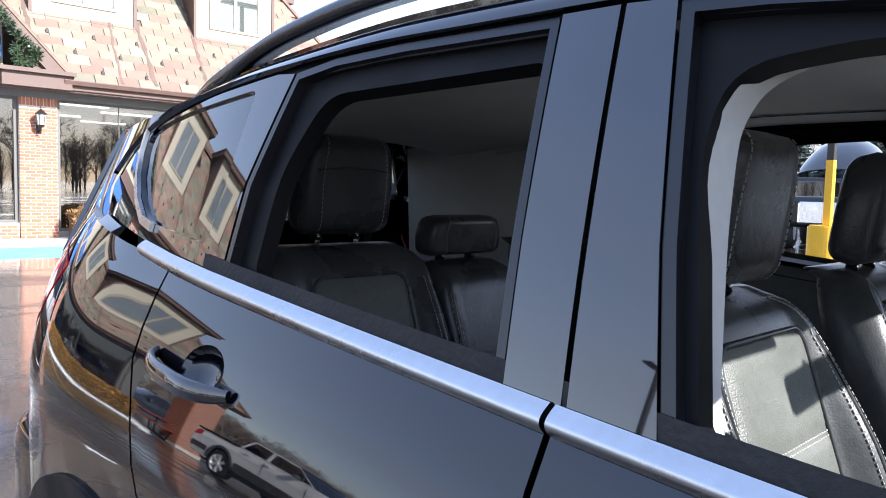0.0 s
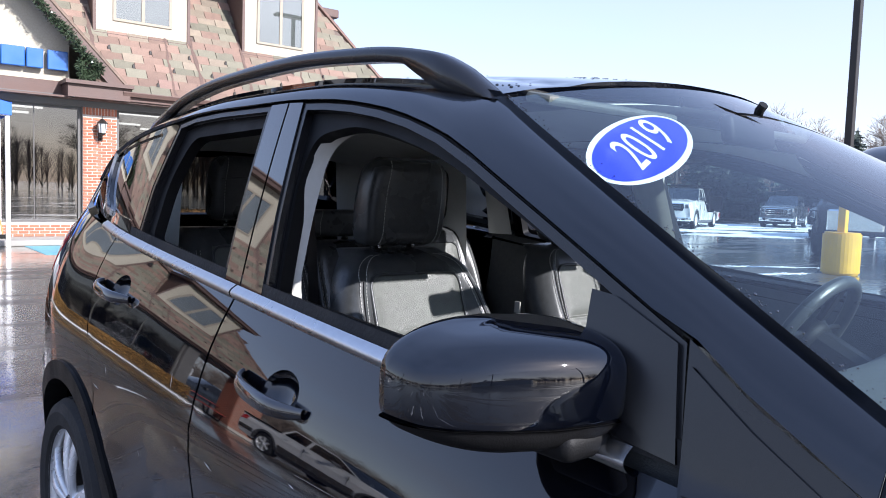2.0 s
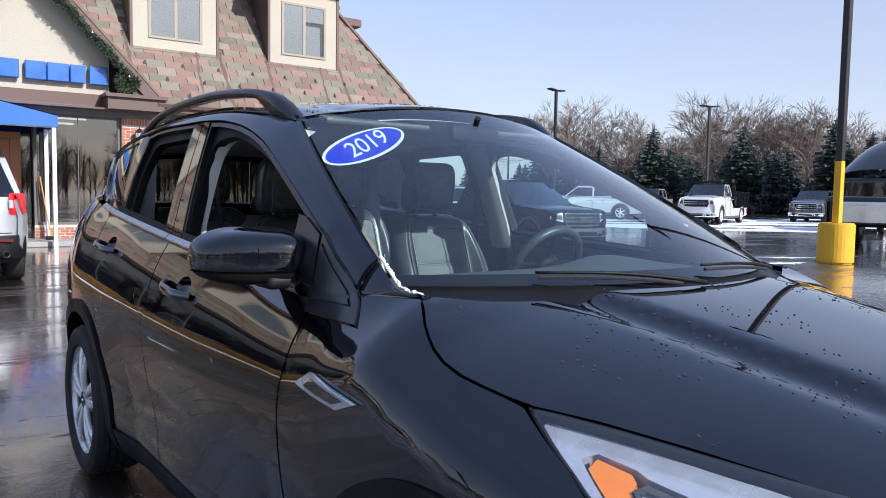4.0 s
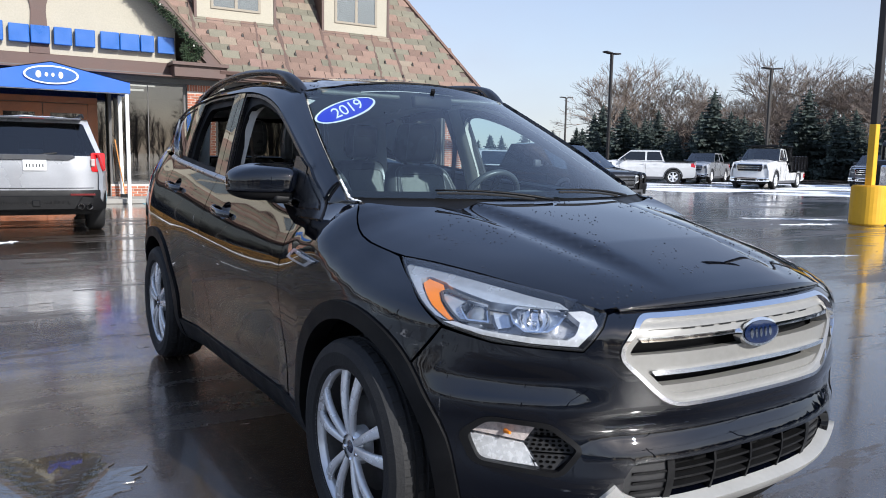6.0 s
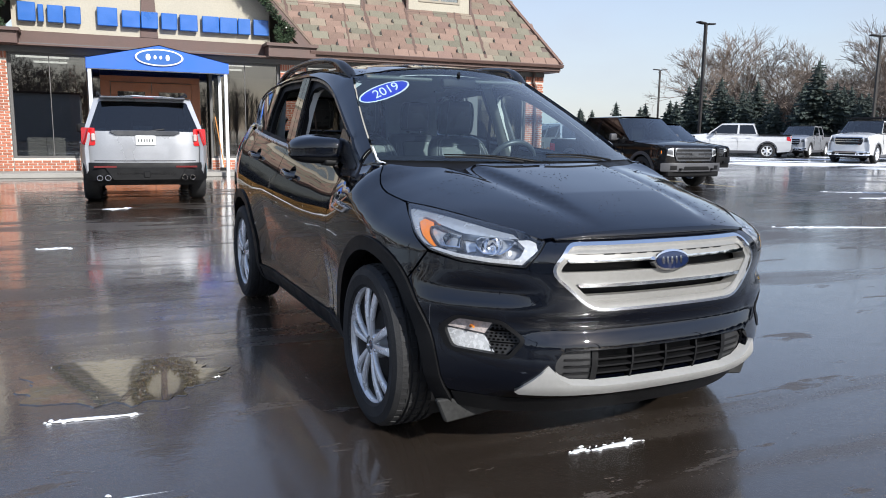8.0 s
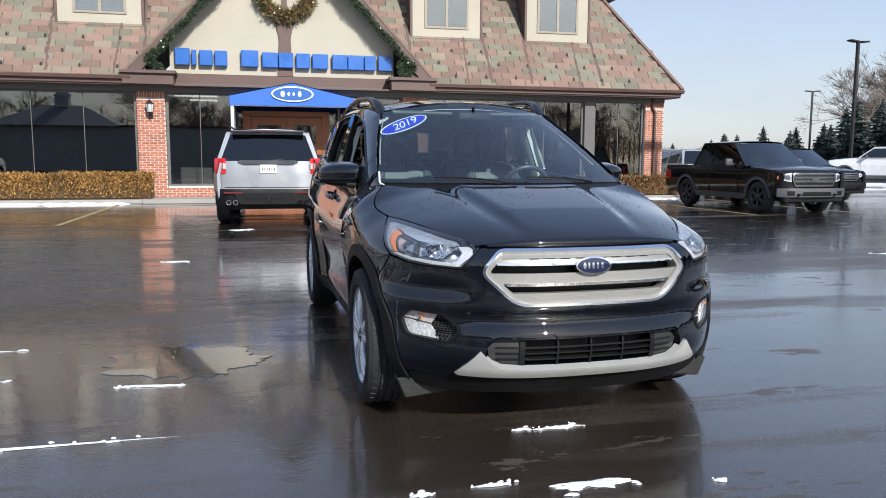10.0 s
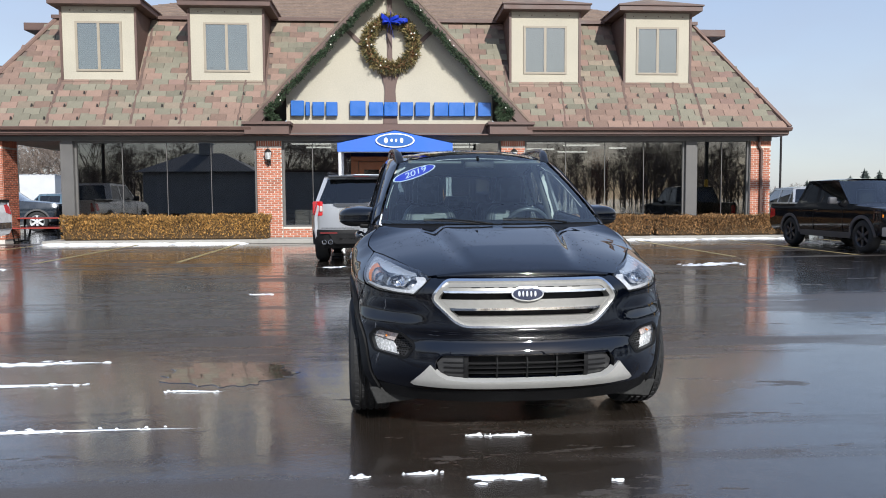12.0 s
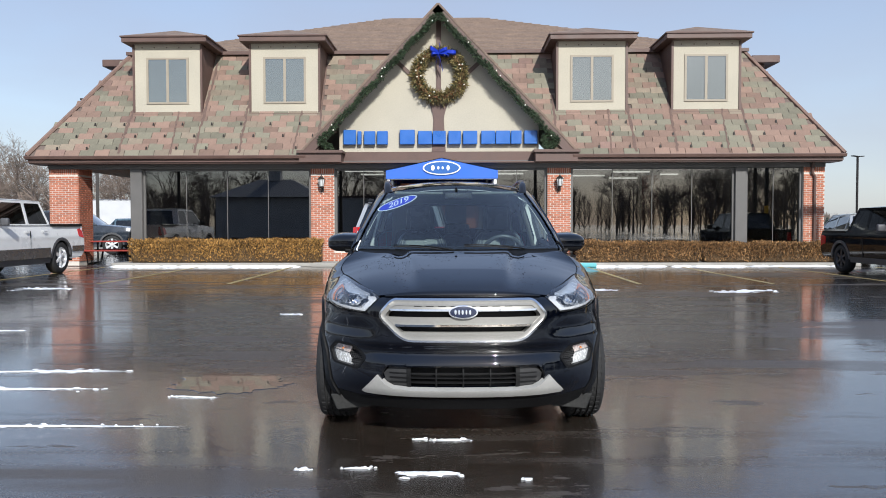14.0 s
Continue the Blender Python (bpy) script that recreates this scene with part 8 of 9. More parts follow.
def stripe(x0, y0, x1, y1, w=0.10):
    d = Vector((x1 - x0, y1 - y0)).normalized()
    n = Vector((-d.y, d.x)) * w / 2
    b = bmesh.new()
    k = max(2, int(math.hypot(x1 - x0, y1 - y0) / 0.4))
    L_, R_ = [], []
    for i in range(k + 1):
        t = i / k
        x, y = x0 + (x1 - x0) * t, y0 + (y1 - y0) * t
        j = 0.012 * noise.noise(Vector((x * 5, y * 5, 0)))
        L_.append(b.verts.new((x + n.x + j, y + n.y, 0.004)))
        R_.append(b.verts.new((x - n.x + j, y - n.y, 0.004)))
    for i in range(k):
        b.faces.new((L_[i], R_[i], R_[i + 1], L_[i + 1]))
    bmesh.ops.recalc_face_normals(b, faces=b.faces[:])
    return b


for x in (-9.2, -6.35, -3.5, 5.36, 8.2, 11.0, 13.85):
    tagged(part("stall_line", stripe(x, 9.8, x - 0.05, 16.2), YELLOW), "worn yellow parking stall line on wet asphalt", "marking", group="stall lines", kind="structure")

# ---- other vehicles ----
HUB = {}


def road_wheel(parent, at, R, width, side, dark=False):
    key = (R, width)
    if key not in HUB:
        HUB[key] = (keep("tyre", lathe([(R * 0.66, -width / 2), (R * 0.9, -width / 2 - 0.012), (R, -width / 2 + 0.03), (R, width / 2 - 0.03), (R * 0.9, width / 2 + 0.012), (R * 0.66, width / 2)], 40, "x")),
                    keep("rim", lathe([(R * 0.67, -width / 2), (R * 0.64, -width / 2 + 0.01), (R * 0.58, -width / 2 + 0.05), (R * 0.56, width / 2)], 40, "x")),
                    keep("spoke", merge(*[moved(box(-width / 2 + 0.012, -width / 2 + 0.04, -0.035 * R / 0.35, 0.035 * R / 0.35, 0.03, R * 0.64, 0.008), Matrix.Rotation(2 * math.pi * k / 6, 4, "X")) for k in range(6)]), False),
                    keep("cap", lathe([(0.0005, -width / 2), (R * 0.2, -width / 2 + 0.005), (R * 0.22, -width / 2 + 0.05)], 16, "x")))
    t, r, s, c = HUB[key]
    w = part("wheel", r.copy(), DARKALLOY if dark else ALLOY, parent, at=at @ Matrix.Rotation(math.pi if side > 0 else 0, 4, "Z"))
    part("tyre", t, RUBBER, w)
    part("spokes", s.copy(), DARKALLOY if dark else ALLOY, w)
    part("hub_cap", c.copy(), DARKALLOY if dark else ALLOY, w)
    return w


DARKALLOY = mat("dark_alloy", (0.05, 0.05, 0.055), 0.35, 0.6)
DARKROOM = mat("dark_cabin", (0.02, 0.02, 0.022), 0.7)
LAMPW = mat("clear_lamp", (0.70, 0.72, 0.74), 0.12, 0.4, coat=1.0)


def vehicle(name, label, paint, at, wb, front, rear, w, R, z_nose, z_cowl, z_belt, z_roof, cab, tail_z, bed=None, lower=MATTE, dark=False, grille=None, plate=True, category="truck", group="", tail_w=0.16, tail_h=0.30, tail_zc=None):
    """A car or pickup. Its own frame: nose towards -y, front axle at y = 0. cab = y of screen foot, screen top, roof end, back foot."""
    v = thing(name, label, category, at, group)
    end = wb + rear
    y0, y1, y2, y3 = cab
    w0 = w

    def flank(y, z):
        k = max(0.0, (y - (end - 0.35)) / 0.35) if bed is None else 0
        f = max(0.0, (-front + 0.45 - y) / 0.45)
        x = w0 - 0.05 * ((z - 0.72) / 0.4) ** 2 - 0.10 * f * f - 0.10 * k * k + 0.015 * bump_of(z - 0.95, 0.05)
        return Vector((x, y, z))
    def arc(cy, r, n=14):
        return [(cy - r * math.cos(math.pi * i / n), R + r * math.sin(math.pi * i / n)) for i in range(n + 1)]
    ra = R + 0.07
    top = [(-front, z_nose - 0.08), (-front + 0.12, z_nose), (y0 - 0.4, z_cowl - 0.03), (y0, z_belt - 0.0)]
    if bed:
        top += [(y3, z_belt), (bed[0], bed[1]), (end, bed[1])]
    else:
        top += [(y3 - 0.25, z_belt + 0.04), (end - 0.05, z_belt + 0.02)]
    bot = [(end, 0.55), (end - 0.1, 0.42), (wb + ra + 0.02, 0.36)] + [p for p in reversed(arc(wb, ra)) if p[1] > 0.36] + [(wb - ra - 0.02, 0.36), (ra + 0.02, 0.36)] + [p for p in reversed(arc(0, ra)) if p[1] > 0.36] + [(-ra - 0.02, 0.40), (-front + 0.05, 0.45)]
    me = sheet(rounded([*top, *bot], 0.02, 2), [], flank, 0.11, 0.06)
    part("flank", me, paint, v)
    part("flank", mirrored(me), paint, v)
    for cy in (0, wb):
        ring = [(cy - (ra + 0.045) * math.cos(math.pi * i / 16), R + (ra + 0.045) * math.sin(math.pi * i / 16)) for i in range(17)] + [(cy + (ra - 0.03) * math.cos(math.pi * i / 16), R + (ra - 0.03) * math.sin(math.pi * i / 16)) for i in range(17)]
        me = sheet(ring, [], flank, 0.07, 0.05, lift=0.012)
        part("arch_lip", me, lower, v)
        part("arch_lip", mirrored(me), lower, v)
    sk = [(ra + 0.02, 0.44), (wb - ra - 0.02, 0.44), (wb - ra - 0.02, 0.30), (ra + 0.02, 0.30)]
    me = sheet(sk, [], flank, 0.12, 0.05, lift=0.008)
    part("sill", me, lower, v)
    part("sill", mirrored(me), lower, v)
    # bonnet
    def bonnet(u, t):
        y = -front + 0.04 + (y0 + 0.05 + front - 0.04) * t
        base = z_nose + (z_cowl - z_nose) * min(1, t * 1.1)
        x = (2 * u - 1)
        hx = flank(y, base - 0.05).x
        return (x * hx, y, base + 0.05 * (1 - x * x) - 0.06 * abs(x) ** 6 - 0.05 * (1 - t) ** 8)
    part("bonnet", keep("bonnet", grid(bonnet, 16, 14)), paint, v)
    # nose: shell, grille, lamps and bumper follow one curved front
    hw = flank(-front + 0.16, z_nose - 0.2).x

    def face(x, z):
        return Vector((x, -front - 0.02 + 0.17 * abs(x / hw) ** 4 + 0.05 * max(0.0, (z - z_nose + 0.16) / 0.16) ** 2, z))
    gw, zt, zb = w0 * 0.60, z_nose - 0.06, max(0.64, z_nose - 0.44)
    part("front_panel", sheet([(-hw, 0.46), (hw, 0.46), (hw, z_nose - 0.10), (hw * 0.86, z_nose + 0.01), (-hw * 0.86, z_nose + 0.01), (-hw, z_nose - 0.10)], [], face, 0.09, 0.05), paint, v)
    gpoly = rounded([(-gw, zt), (-gw - 0.02, (zt + zb) / 2), (-gw * 0.92, zb), (gw * 0.92, zb), (gw + 0.02, (zt + zb) / 2), (gw, zt)], 0.04, 3)
    gr_ = part("grille", sheet(gpoly, [], face, 0.10, 0.0, lift=0.008), MATTE, v, "dark grille with bright bars")
    bright = CHROME if grille is CHROME else (GREYP if paint is BLACKP else SATIN)
    part("grille_surround", sheet(gpoly, [inset_poly(resample(gpoly, 0.05), 0.028)], face, 0.05, 0.03, lift=0.030), GREYP if paint is BLACKP else bright, gr_)
    for k in range(2):
        z = zb + (zt - zb) * (0.40 + 0.27 * k)
        part("grille_bar", sheet([(-gw + 0.02, z - 0.020), (gw - 0.02, z - 0.020), (gw - 0.02, z + 0.020), (-gw + 0.02, z + 0.020)], [], face, 0.10, 0.02, lift=0.034), bright, gr_)
    for k in range(5):
        z = zb + (zt - zb) * (k + 0.5) / 5
        part("grille_slat", sheet([(-gw + 0.03, z - 0.006), (gw - 0.03, z - 0.006), (gw - 0.03, z + 0.006), (-gw + 0.03, z + 0.006)], [], face, 0.12, 0.01, lift=0.020), GREYLOW, gr_)
    part("badge_plate", sheet(oval(0, zb + (zt - zb) * 0.55, 0.10, 0.045, 20), [], face, 0.05, 0.01, lift=0.042), GREYP, gr_)
    for s in (-1, 1):
        lpoly = [(s * (gw + 0.035), zb + 0.10), (s * (gw + 0.045), zt - 0.005), (s * (hw - 0.02), zt - 0.02), (s * (hw - 0.01), zb + 0.16)]
        lm = part("head_lamp", sheet(lpoly, [], face, 0.06, 0.03, lift=0.012), LAMPW, v, "clear head lamp")
        part("lamp_insert", sheet([(p[0] * 0.985, p[1]) for p in inset_poly(resample(lpoly, 0.04), 0.035)], [], face, 0.06, 0.0, lift=0.016), GREYP, lm)
        part("marker_lamp", sheet([(s * (hw - 0.05), zb + 0.16), (s * (hw - 0.05), zb + 0.22), (s * (hw - 0.012), zb + 0.24), (s * (hw - 0.010), zb + 0.18)], [], face, 0.04, 0.01, lift=0.020), AMBER, lm)
        part("tow_hook", box(min(s * 0.44, s * 0.50), max(s * 0.44, s * 0.50), -front - 0.17, -front - 0.10, 0.43, 0.48, 0.01), MATTE, v)

    def bump_face(x, z):
        return Vector((x, -front - 0.13 + 0.20 * abs(x / (hw + 0.04)) ** 4 + 0.9 * (z - 0.50) ** 2, z))
    bm_ = part("bumper", sheet(rounded([(-hw - 0.04, 0.40), (hw + 0.04, 0.40), (hw + 0.04, 0.60), (-hw - 0.04, 0.60)], 0.03, 3), [], bump_face, 0.07, 0.10), grille or lower, v)
    part("bumper_slot", sheet(rounded([(-0.40, 0.43), (0.40, 0.43), (0.36, 0.52), (-0.36, 0.52)], 0.02, 2), [], bump_face, 0.09, 0.0, lift=0.004), MATTE, bm_)
    for s in (-1, 1):
        part("fog_recess", sheet([(s * 0.56, 0.44), (s * 0.56, 0.54), (s * 0.72, 0.54), (s * 0.72, 0.44)], [], bump_face, 0.06, 0.0, lift=0.004), MATTE, bm_)
    part("air_dam", box(-hw + 0.08, hw - 0.08, -front - 0.04, -front + 0.12, 0.27, 0.42, 0.03), MATTE, v)
    # cabin
    def house_x(z):
        return w0 - 0.07 - (0.16 if bed else 0.19) * (z - z_belt) / (z_roof - z_belt)
    side = [(y0 + 0.02, z_belt), (y1, z_roof - 0.03), (y2, z_roof - 0.03), (y3, z_belt)]
    def win(ya, yb):
        def edge(y, z):
            return y
        def fy(z):
            return y0 + (y1 - y0) * (z - z_belt) / (z_roof - z_belt)
        def ry(z):
            return y3 + (y2 - y3) * (z - z_belt) / (z_roof - z_belt)
        zl, zh = z_belt + 0.03, z_roof - 0.10
        return [(max(ya, fy(zl) + 0.09), zl), (min(yb, ry(zl) - 0.07), zl), (min(yb, ry(zh) - 0.07), zh), (max(ya, fy(zh) + 0.09), zh)]
    mid = (y1 + y2) / 2 + (0.05 if bed else -0.15)
    wins = [win(-9, mid - 0.05), win(mid + 0.05, 99)]
    if bed is None:
        q = mid + 0.95
        wins = [win(-9, mid - 0.05), win(mid + 0.05, q - 0.04), win(q + 0.04, 99)]
    hs = lambda y, z: Vector((house_x(z), y, z))
    me = sheet(side, [rounded(p, 0.04, 3) for p in wins], hs, 0.12, 0.03)
    part("cab_side", me, paint, v)
    part("cab_side", mirrored(me), paint, v)
    for p in wins:
        me = sheet(rounded(p, 0.04, 3), [], hs, 0.25, 0, lift=-0.01)
        part("side_glass", me, DGLASS, v)
        part("side_glass", mirrored(me), DGLASS, v)
    def across(ya, za, yb, zb, crown):
        def f(u, t):
            x = 2 * u - 1
            z = za + (zb - za) * t
            return (x * (house_x(min(z, z_roof)) + 0.004), ya + (yb - ya) * t - crown * (1 - x * x) * (1 if yb > ya else -1), z)
        return f
    part("windscreen", keep("windscreen", grid(across(y0, z_belt, y1, z_roof - 0.03, 0.10), 12, 8)), SCREEN_G, v)
    back_ = across(y3, z_belt, y2, z_roof - 0.03, 0.04)
    e_ = 0.11 if bed else 0.035
    pane_ = rounded([(e_, 0.04), (1 - e_, 0.04), (0.98 - e_, 0.90), (e_ + 0.02, 0.90)], 0.05, 3)
    part("rear_frame", sheet([(0, 0), (1, 0), (1, 1), (0, 1)], [pane_], lambda u, t: Vector(back_(u, t)), 0.10, 0.02, flip=True), paint, v)
    part("rear_window", sheet(pane_, [], lambda u, t: Vector(back_(u, t)), 0.12, 0.0, flip=True, lift=-0.006), DGLASS, v, "dark tinted rear window")
    def rf(u, t):
        x = 2 * u - 1
        y = y1 - 0.03 + (y2 - y1 + 0.08) * t
        return (x * (house_x(z_roof - 0.03) + 0.012), y - 0.08 * (1 - x * x) * (1 - t), z_roof - 0.035 + 0.05 * (1 - abs(x) ** 3) * (0.6 + 0.4 * math.sin(math.pi * t)))
    part("roof", keep("roof", grid(rf, 16, 12)), paint, v)
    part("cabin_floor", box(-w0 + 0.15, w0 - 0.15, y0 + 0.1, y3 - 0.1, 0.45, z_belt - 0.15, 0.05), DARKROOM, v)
    for s in (-1, 1):
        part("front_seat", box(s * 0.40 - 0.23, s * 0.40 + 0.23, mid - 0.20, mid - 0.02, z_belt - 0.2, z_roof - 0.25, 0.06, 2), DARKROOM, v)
        mx0 = house_x(z_belt)
        mr = part("door_mirror", box(min(s * (mx0 + 0.05), s * (mx0 + 0.25)), max(s * (mx0 + 0.05), s * (mx0 + 0.25)), y0 + 0.42, y0 + 0.52, z_belt - 0.01, z_belt + 0.17, 0.04, 3), lower, v, smooth=True)
        part("mirror_arm", box(min(s * (mx0 - 0.03), s * (mx0 + 0.07)), max(s * (mx0 - 0.03), s * (mx0 + 0.07)), y0 + 0.44, y0 + 0.50, z_belt + 0.01, z_belt + 0.06, 0.01), lower, mr)
        for hy in (mid - 0.02, (mid + y3) / 2 + 0.25):
            part("door_handle", box(min(s * (w0 - 0.02), s * (w0 + 0.02)), max(s * (w0 - 0.02), s * (w0 + 0.02)), hy - 0.22, hy - 0.02, z_belt - 0.17, z_belt - 0.14, 0.01), paint if bed else CHROME, v)
        for yy in (mid, y0 + 0.18):
            part("door_seam", box(min(s * (w0 - 0.012), s * (w0 + 0.0035)), max(s * (w0 - 0.012), s * (w0 + 0.0035)), yy - 0.005, yy + 0.005, 0.46, z_belt - 0.14), MATTE, v)
    # tail: shell, lamps and bumper on one curved back
    zt = tail_zc or (tail_z - 0.22)
    hb = w0 - 0.045

    def rear_face(x, z):
        return Vector((x, end - (0.16 if bed is None else 0.04) * abs(x / hb) ** 5 - (0.10 * max(0.0, z - tail_z + 0.30) ** 1.5 if bed is None else 0.0), z))
    part("tail_panel", sheet([(-hb, 0.55), (hb, 0.55), (hb, tail_z), (-hb, tail_z)], [], rear_face, 0.08, 0.06, flip=True), paint, v)
    part("gate_seam", sheet([(-hb + 0.17, 0.70), (hb - 0.17, 0.70), (hb - 0.17, 0.712), (-hb + 0.17, 0.712)], [], rear_face, 0.1, 0.0, flip=True, lift=0.004), MATTE, v)

    def rear_bump(x, z):
        return Vector((x, end + 0.10 - 0.18 * abs(x / hb) ** 5 - 1.1 * (z - 0.56) ** 2, z))
    part("rear_bumper", sheet(rounded([(-hb, 0.38), (hb, 0.38), (hb, 0.68), (-hb, 0.68)], 0.04, 3), [], rear_bump, 0.07, 0.12, flip=True), lower, v)
    for s in (-1, 1):
        tl = rounded([(s * (hb - tail_w), zt - tail_h / 2), (s * (hb - 0.004), zt - tail_h / 2), (s * (hb - 0.004), zt + tail_h / 2), (s * (hb - tail_w), zt + tail_h / 2)], 0.03, 3)
        part("tail_lamp", sheet(tl, [], rear_face, 0.03, 0.03, flip=True, lift=0.016), RED, v, "red tail lamp")
    me = sheet([(end - 0.27, zt - tail_h * 0.30), (end - 0.03, zt - tail_h * 0.48), (end - 0.03, zt + tail_h * 0.48), (end - 0.27, zt + tail_h * 0.36)], [], flank, 0.05, 0.01, lift=0.006)
    part("lamp_side", me, RED, v)
    part("lamp_side", mirrored(me), RED, v)
    if bed:
        part("bed_floor", box(-w0 + 0.10, w0 - 0.10, bed[0], end - 0.1, 0.70, 0.80), MATTE, v)
        part("bed_front", box(-w0 + 0.10, w0 - 0.10, bed[0] - 0.02, bed[0] + 0.06, 0.70, bed[1]), paint, v)
        for s in (-1, 1):
            part("bed_rail", box(min(s * (w0 - 0.16), s * (w0 - 0.03)), max(s * (w0 - 0.16), s * (w0 - 0.03)), bed[0], end - 0.02, bed[1] - 0.05, bed[1] + 0.015, 0.01), MATTE, v)
    part("underbody", box(-w0 + 0.25, w0 - 0.25, -front + 0.2, end - 0.2, 0.30, 0.62), MATTE, v)
    for s in (-1, 1):
        for cy in (0, wb):
            road_wheel(v, pose(s * (w0 - 0.14), cy, R), R, 0.24, s, dark)
            def wl(u, t, cy=cy, s=s):
                th = math.pi * u
                return (s * (w0 - 0.03 - 0.3 * t), cy + (ra - 0.02) * math.cos(th), R + (ra - 0.02) * math.sin(th))
            part("wheel_well", grid(wl, 12, 1), MATTE, v)
    return v


SCREEN_G = pane("far_windscreen", (0.40, 0.46, 0.46), sheen=2.0)
DEEPRED = mat("dull_red_reflector", (0.13, 0.010, 0.010), 0.35)
SILVER = mat("silver_car_paint", (0.41, 0.42, 0.44), 0.32, 0.45, 0.08, 2.0, coat=1.0)
WHITEP = mat("white_car_paint", (0.64, 0.64, 0.63), 0.25, 0.0, 0.05, 2.0, coat=0.8)
GREYP = mat("grey_car_paint", (0.10, 0.105, 0.115), 0.25, 0.4, 0.1, 2.0, coat=0.8)
NAVYP = mat("navy_car_paint", (0.022, 0.030, 0.042), 0.2, 0.2, 0.1, 2.0, coat=0.8)
BLACKP = mat("black_truck_paint", (0.008, 0.008, 0.009), 0.05, 0.0, 0.2, 2.0)
TEALP = mat("blue_grey_car_paint", (0.10, 0.16, 0.20), 0.25, 0.4, 0.1, 2.0, coat=0.8)
GREYLOW = mat("grey_cladding", (0.07, 0.07, 0.075), 0.5)

# silver three-row SUV at the entrance, its tail towards the lot
SUV = vehicle("silver_suv", "silver sport utility parked nose-in before the entrance", SILVER, pose(0.36, 13.05, 0, 0, 0, 178.5), 3.02, 0.95, 1.02, 0.99, 0.385, 1.02, 1.12, 1.14, 1.76, (0.55, 1.25, 3.55, 3.90), 1.18, None, MATTE, True, category="car", tail_w=0.20, tail_h=0.28, tail_zc=1.09)
PALELENS = mat("pale_lens", (0.55, 0.45, 0.42), 0.2, 0, coat=1.0)
Es = 3.02 + 1.02
part("plate_recess", prism([(-0.50, 1.215), (0.50, 1.215), (0.54, 1.185), (0.44, 1.135), (-0.44, 1.135), (-0.54, 1.185)], 0.03, Matrix.Translation((0, Es - 0.012, -0.02)), 0.006), GREYP, SUV, "grey recessed tailgate trim")
pl = part("number_plate", box(-0.152, 0.152, Es + 0.004, Es + 0.020, 0.96, 1.115, 0.006), WHITE, SUV, "white number plate with plain bars")
for k in range(6):
    part("plate_bar", box(-0.115 + 0.042 * k, -0.098 + 0.042 * k, Es + 0.0205, Es + 0.022, 1.01, 1.06), GREYP, pl)
part("lower_trim", prism([(-0.62, 0.60), (0.62, 0.60), (0.50, 0.40), (-0.50, 0.40)], 0.03, Matrix.Translation((0, Es + 0.085, 0)), 0.008), MATTE, SUV)
part("skid_plate", box(-0.45, 0.45, Es - 0.02, Es + 0.115, 0.46, 0.54, 0.02), SILVERP, SUV)
part("hitch", box(-0.05, 0.05, Es + 0.05, Es + 0.13, 0.44, 0.54, 0.01), MATTE, SUV)
for s in (-1, 1):
    for q in (0.58, 0.70):
        part("exhaust_tip", moved(lathe([(0.035, 0), (0.045, 0.0), (0.046, 0.12), (0.036, 0.12)], 16, "y"), Matrix.Translation((s * q, Es + 0.03, 0.44))), CHROME, SUV, "chrome exhaust tip")
    part("reflector", box(min(s * 0.45, s * 0.78), max(s * 0.45, s * 0.78), Es + 0.096, Es + 0.106, 0.602, 0.630), DEEPRED, SUV, "red reflector strip")
    part("lamp_core", box(min(s * 0.745, s * 0.80), max(s * 0.745, s * 0.80), Es - 0.05, Es - 0.012, 1.03, 1.14, 0.01), PALELENS, SUV)
    part("roof_rail", tube([(s * 0.70, 1.35, 1.77), (s * 0.70, 1.5, 1.82), (s * 0.70, 3.2, 1.82), (s * 0.70, 3.4, 1.77)], 0.02, 6), MATTE, SUV)
part("spoiler", box(-0.66, 0.66, 3.46, 3.73, 1.712, 1.744, 0.014, 2), GREYP, SUV)
part("spoiler_lamp", box(-0.16, 0.16, 3.728, 3.736, 1.720, 1.732), DEEPRED, SUV)
part("rear_wiper", tube([(0.0, 3.93, 1.18), (-0.30, 3.90, 1.22)], 0.012, 6), MATTE, SUV)
part("roof_snow", blob(0, 2.6, 1.1, 1.2, 300, 0, 0.03), SNOW, SUV, at=Matrix.Translation((0, 0, 1.765)))

# compact black pickup in the stalls
vehicle("black_pickup", "black crew-cab pickup with dark wheels in the stalls", BLACKP, pose(12.40, 10.55, 0, 0, 0, 0), 3.08, 0.80, 1.05, 0.91, 0.37, 1.00, 1.09, 1.10, 1.71, (0.55, 1.28, 2.55, 2.85), 1.06, (2.88, 1.08), GREYLOW, True, GREYLOW, category="truck")
# white half-ton by the corner
PALEP = mat("pale_truck_paint", (0.76, 0.76, 0.75), 0.3, 0.0, 0.08, 2.0, coat=0.8)
WP = vehicle("white_pickup", "white crew-cab pickup with chrome wheels beside the porch", PALEP, pose(-10.12, 9.85, 0, 0, 0, 0), 3.7, 0.95, 1.2, 1.0, 0.42, 1.15, 1.28, 1.28, 1.93, (0.6, 1.4, 3.0, 3.25), 1.28, (3.3, 1.30), GREYLOW, False, CHROME)
for s in (-1, 1):
    part("lower_band", box(min(s * 0.975, s * 1.012), max(s * 0.975, s * 1.012), 0.56, 3.14, 0.44, 0.70, 0.01), GREYP, WP, "dark grey lower band along the doors")
    part("lower_band", box(min(s * 0.975, s * 1.012), max(s * 0.975, s * 1.012), 4.24, 4.86, 0.56, 0.72, 0.01), GREYP, WP)
